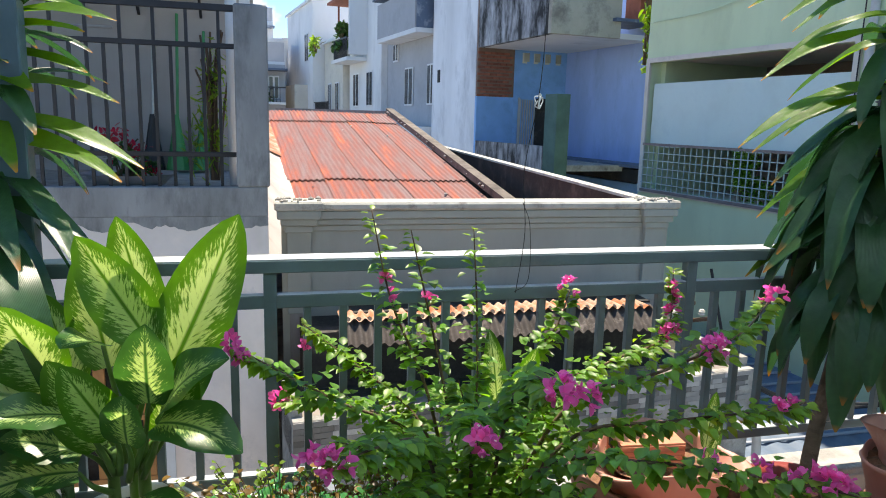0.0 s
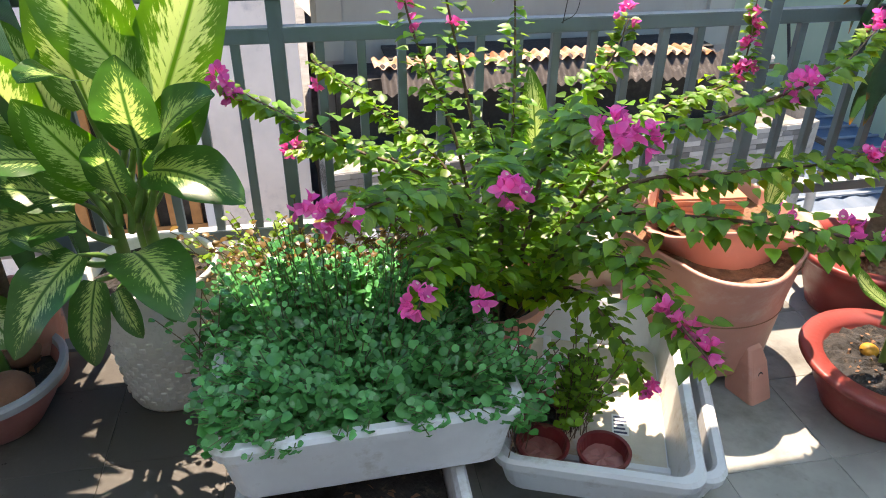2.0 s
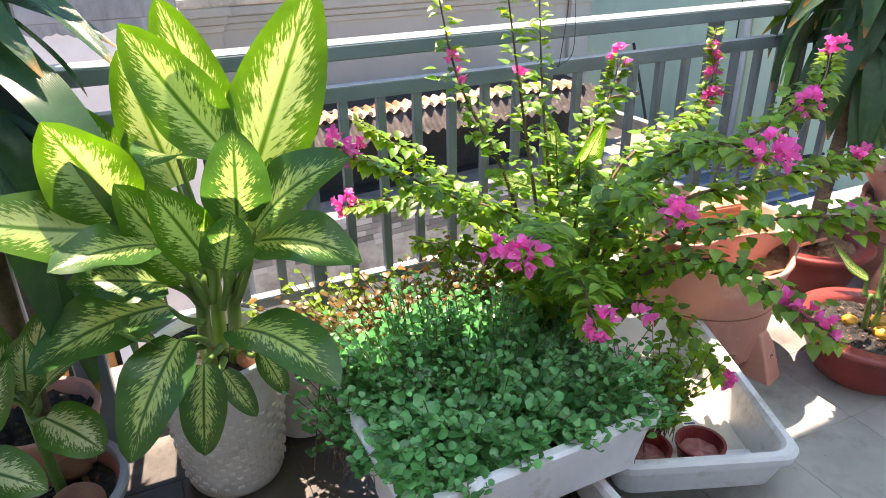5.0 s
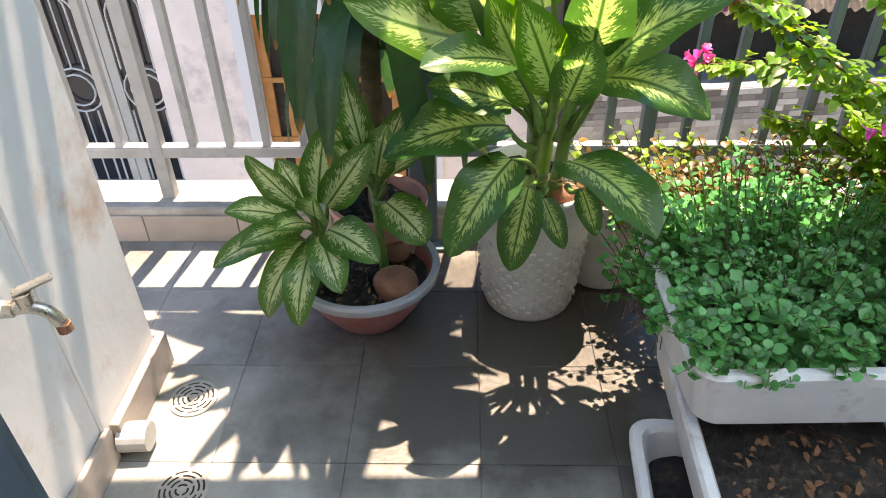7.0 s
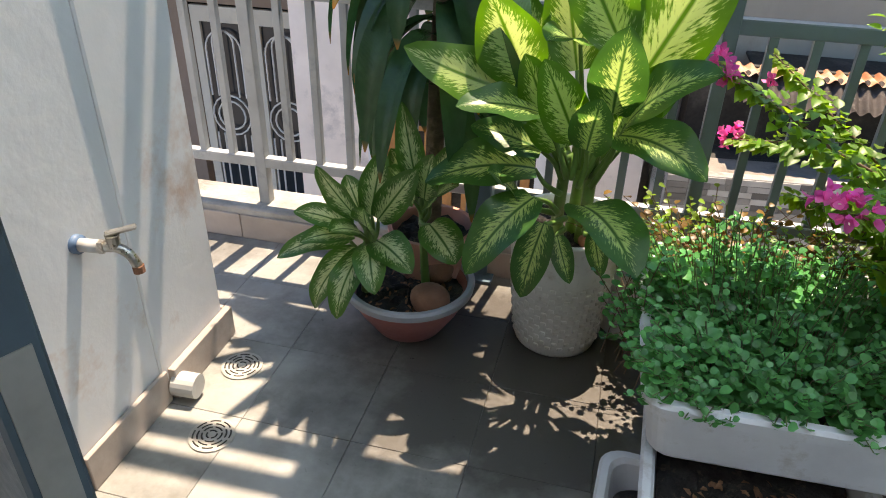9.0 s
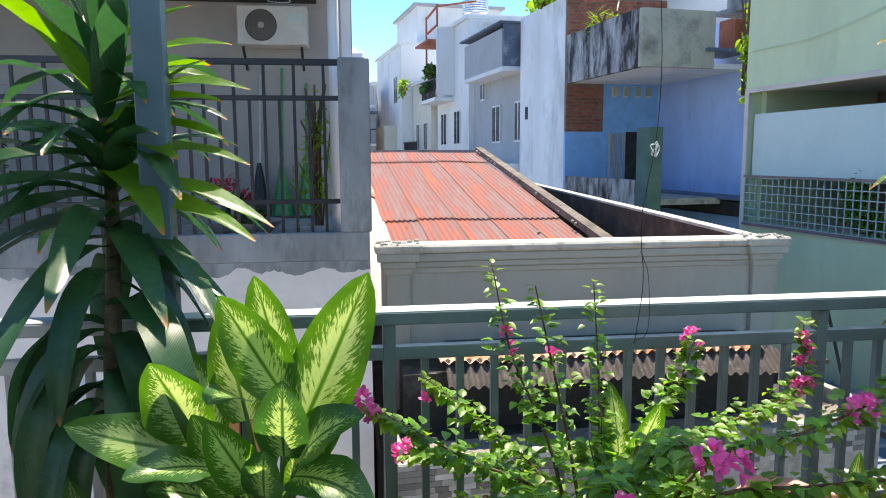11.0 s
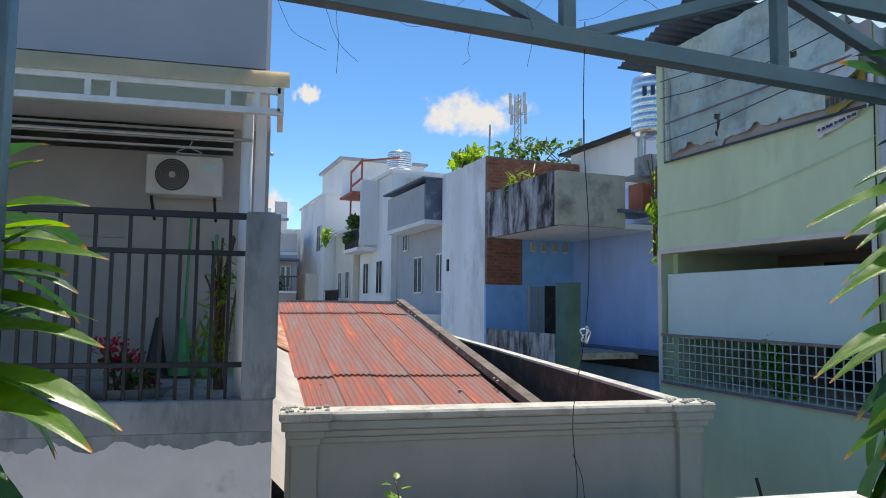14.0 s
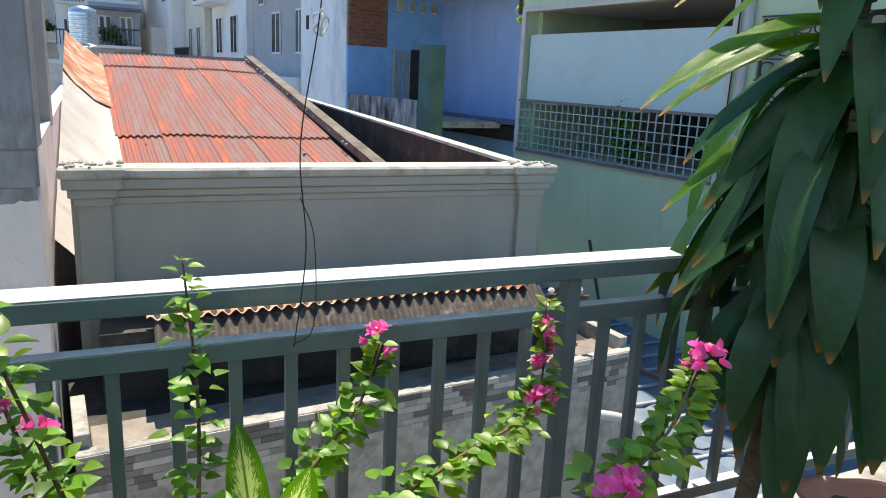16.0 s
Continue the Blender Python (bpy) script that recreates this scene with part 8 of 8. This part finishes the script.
for a, b in (((-0.6, 12.2, 5.6), (-0.6, 12.2, 8.2)), ((-0.6, 14.2, 5.6), (-0.6, 14.2, 8.0)), ((-0.6, 12.2, 8.1), (-0.6, 14.2, 7.9)), ((-0.6, 12.2, 7.3), (-0.6, 14.2, 7.2)), ((-0.6, 12.2, 8.1), (1.2, 12.2, 8.4))):
    strut("red_frame", Rm @ Vector(a), Rm @ Vector(b), 0.08, h2, M["brick"])
part("red_awning", cube(-1.1, 0.2, 12.0, 14.4, 6.55, 6.65, Rm), M["brick"], h2)
h3 = far_house("cream_house", "narrow cream street house", -0.3, 6, 14.6, 18.5, 5.2, "cream", [("s", 15.6, 1.8, 0.7, 1.4), ("s", 17.2, 1.8, 0.7, 1.4)], extra=[("balcony", -1.0, -0.3, 14.8, 18.2, 1.2, 1.4, "white")])
far_rail(Rm, -0.95, 14.9, 18.0, 1.4, h3)
h4 = far_house("tall_white_house", "tall white house with a set-back top room", -0.9, 6, 18.6, 26, 7.4, "white", [("s", 20.0, 4.4, 1.0, 1.5), ("s", 23.0, 1.6, 1.0, 1.5), ("f", -0.2, 1.0, 0.8, 1.3), ("f", 0.4, 4.0, 0.7, 1.2)], extra=[("top_room", 0.2, 5, 19.5, 25, 7.5, 9.6, "white"), ("top_roof", 0.0, 5.2, 19.3, 25.2, 9.6, 9.75, "grey"), ("step", -1.6, -0.9, 20, 25, -3.7, 3.2, "cream")])
h5 = far_house("white_house", "white street house with balconies", -2.0, 6, 26.2, 40, 6.0, "white", [("s", 28, 1.5, 1.0, 1.6), ("s", 32, 1.5, 1.0, 1.6), ("s", 36, 4.0, 1.0, 1.4), ("f", -1.4, 2.0, 0.7, 1.4)], extra=[("balcony", -2.7, -2.0, 27, 39, 0.8, 1.0, "white")])
shrub("roof_plants", "potted shrubs along a roof terrace rail", tuple(Rm @ Vector((-0.7, 13.0, 5.0))), 420, 0.35, 1.3, 0.5, "bush", 0.25)
shrub("roof_plants", "yellow-green potted plants on a balcony", tuple(Rm @ Vector((-1.2, 16.5, 5.0))), 160, 0.3, 0.9, 0.35, "bright", 0.22)
shrub("street_tree", "small street tree between far houses", (0.6, 44, 0.3), 420, 0.9, 0.9, 2.0, "bush", 0.3)

# houses closing the end of the street
I = Matrix()
far_house("cream_house", "low cream house with a flat roof under a water tank", -0.9, 1.1, 32, 37, 1.30, "cream", [("f", -0.2, -0.2, 0.6, 1.0), ("f", 0.6, -0.2, 0.6, 1.0)], I)
lane = (("grey", 0.2, 2.4, 41, 47, 4.2), ("white", -1.6, 0.3, 46, 52, 6.3), ("cream", 1.9, 3.3, 50, 56, 5.4), ("white", 0.3, 2.0, 55, 61, 8.0))
for mt, x0, x1, y0, y1, z1 in lane:
    w = x1 - x0
    lh_ = far_house("lane_house", "narrow lane house with stacked balconies and roof plants", x0, x1, y0, y1, z1, mt, [("f", x0 + w * f, z, w * 0.26, 1.2) for f in (0.3, 0.72) for z in (0.2, 2.4, 4.6) if z + 1.3 < z1], I,
                    extra=[("balcony", x0, x1, y0 - 0.8, y0, z, z + 0.12, "white") for z in (-0.1, 2.1, 4.3) if z < z1 - 1] + [("roof_room", x0 + w * 0.45, x1, y0 + 1.5, y1 - 1, z1 + 0.15, z1 + 1.3, "grey"), ("awning", x0 - 0.1, x1 + 0.1, y0 - 1.0, y0, z1 - 0.35, z1 - 0.25, "bluetin")])
    for z in (-0.1, 2.1, 4.3):
        if z < z1 - 1:
            part("balcony_rail", cube(x0, x1, y0 - 0.8, y0 - 0.75, z + 0.85, z + 0.92), M["iron"], lh_)
            for k in range(int(w / 0.17)):
                part("rail_bar", cube(x0 + 0.17 * k, x0 + 0.17 * k + 0.04, y0 - 0.79, y0 - 0.76, z + 0.12, z + 0.85), M["iron"], lh_)
    shrub("balcony_plants", "green potted plants along a lane balcony", (x0 + w * 0.45, y0 - 0.55, 2.75 if z1 > 3.5 else 0.6), 160, w * 0.3, 0.25, 0.45, "bush", 0.26)
for k, (x0, x1, y0, z1, mt) in enumerate(((-9.5, -5.2, 62, 8.6, "white"), (-5.2, -1.9, 66, 6.8, "cream"), (-1.9, 1.0, 64, 8.4, "grey"), (1.0, 3.4, 70, 7.2, "cream"), (-15, -9.5, 58, 7.0, "white"), (3.4, 9, 74, 6.4, "grey"))):
    w = x1 - x0
    wins = [("f", x0 + w * f, z, w * 0.2, 1.5) for f in (0.28, 0.7) for z in (-2.4, 0.6, 3.4) if z + 1.6 < z1]
    fh = far_house("far_house", "far white street house with balconies and planted roof", x0, x1, y0, y0 + 8, z1, mt, wins, I,
                   extra=[("balcony", x0 + 0.1, x1 - 0.1, y0 - 0.9, y0, z, z + 0.15, "white") for z in (-0.2, 2.7)] + [("balcony_front", x0 + 0.1, x1 - 0.1, y0 - 0.9, y0 - 0.85, z + 0.15, z + 0.8, mt) for z in (-0.2, 2.7)] + [("roof_room", x0 + w * 0.3, x1 - w * 0.1, y0 + 2, y0 + 6, z1 + 0.15, z1 + 1.6, "white")])
    shrub("balcony_plants", "green plants on a far balcony", (x0 + w * 0.4, y0 - 0.6, 3.6 if k % 2 else 0.8), 110, w * 0.25, 0.3, 0.6, "bush", 0.5)
tank((-3.4, 69, 8.6), 0.8, 1.4, "small water tank on a far roof")

# telecom mast
mast = thing("telecom_mast", "grey lattice telecom mast with antennas", "mast", (22.6, 62, -3.7))
mc = Vector((22.6, 62, 0))
legs = [Vector((0.45 * math.cos(a), 0.45 * math.sin(a), 0)) for a in (0.3, 2.4, 4.5)]
for lg in legs: strut("leg", mc + lg + Vector((0, 0, -3.7)), mc + lg * 0.7 + Vector((0, 0, 21.0)), 0.09, mast, M["pvc"])
for k in range(16):
    z = 9.0 + k * 0.75
    for i in range(3):
        strut("brace", mc + legs[i] * 0.85 + Vector((0, 0, z)), mc + legs[(i + 1) % 3] * 0.85 + Vector((0, 0, z + 0.75)), 0.05, mast, M["pvc"])
for k in range(6):
    a = k * 1.05
    part("antenna", bx(bmesh.new(), -0.12, 0.12, -0.08, 0.08, 0, 1.9, Matrix.Translation(mc + Vector((0.75 * math.cos(a), 0.75 * math.sin(a), 18.3 + (k % 2) * 0.9)))), M["acwhite"], mast)
    strut("antenna_arm", mc + Vector((0, 0, 19.2)), mc + Vector((0.75 * math.cos(a), 0.75 * math.sin(a), 19.2)), 0.06, mast, M["pvc"])


def cloud(c, w, h):
    """A far veil of vapour, part of the sky behind everything."""
    bm = bmesh.new()
    uvl = bm.loops.layers.uv.verify()
    c = Vector(c)
    side = Vector((c.y, -c.x, 0)).normalized(); up = side.cross(c).normalized()
    nx = 8
    g = [[(bm.verts.new(c + side * w * (i / nx - 0.5) + up * h * (j / nx - 0.5) - c.normalized() * 0.1 * w * (1 - (2 * i / nx - 1) ** 2)), (i / nx, j / nx)) for j in range(nx + 1)] for i in range(nx + 1)]
    for i in range(nx):
        for j in range(nx):
            q = (g[i][j], g[i + 1][j], g[i + 1][j + 1], g[i][j + 1])
            f = bm.faces.new([x[0] for x in q])
            for lp, x in zip(f.loops, q): lp[uvl].uv = x[1]
    ob = solo("backdrop", bm, M["cloud"], "soft white fair-weather cloud in blue sky", "cloud", kind="structure", smooth=True)
    ob.visible_shadow = False
    return ob


def sky_at(az, el, d):
    a, e = radians(az), radians(el)
    return (d * math.sin(a) * math.cos(e), d * math.cos(a) * math.cos(e), d * math.sin(e))


cloud(sky_at(15.8, 15.6, 900), 185, 72)
cloud(sky_at(2.2, 16.6, 900), 52, 34)
cloud(sky_at(-1.5, 7.8, 1500), 210, 100)

# floor tiles and kerb facing
tile_me = mesh_of("tile", cube(0.0005, 0.2995, 0.0005, 0.2995, -0.006, 0.0, bevel=0.0012), M["tile"])
ix = 0.436 - 9 * 0.3
for i in range(23):
    for j in range(9):
        x, y = ix + 0.3 * i, 0.8 + 0.3 * j - 0.0
        if x < -0.4 and y < 2.3: continue
        if y + 0.3 > 3.455: continue
        child("tile", tile_me, floor, Matrix.Translation((x, y, 0)))
strip_me = mesh_of("tile_cut", cube(0.0005, 0.2995, 0.0005, 0.253, -0.006, 0.0, bevel=0.0012), M["tile"])
for i in range(23): child("tile_cut", strip_me, floor, Matrix.Translation((ix + 0.3 * i, 3.2, 0)))
kt_me = mesh_of("kerb_tile", cube(0.0015, 0.2985, -0.008, 0.0, 0.001, 0.098, bevel=0.002), M["kerb"])
for i in range(23): child("kerb_tile", kt_me, kerb, Matrix.Translation((ix + 0.15 + 0.3 * i, 3.454, 0)))
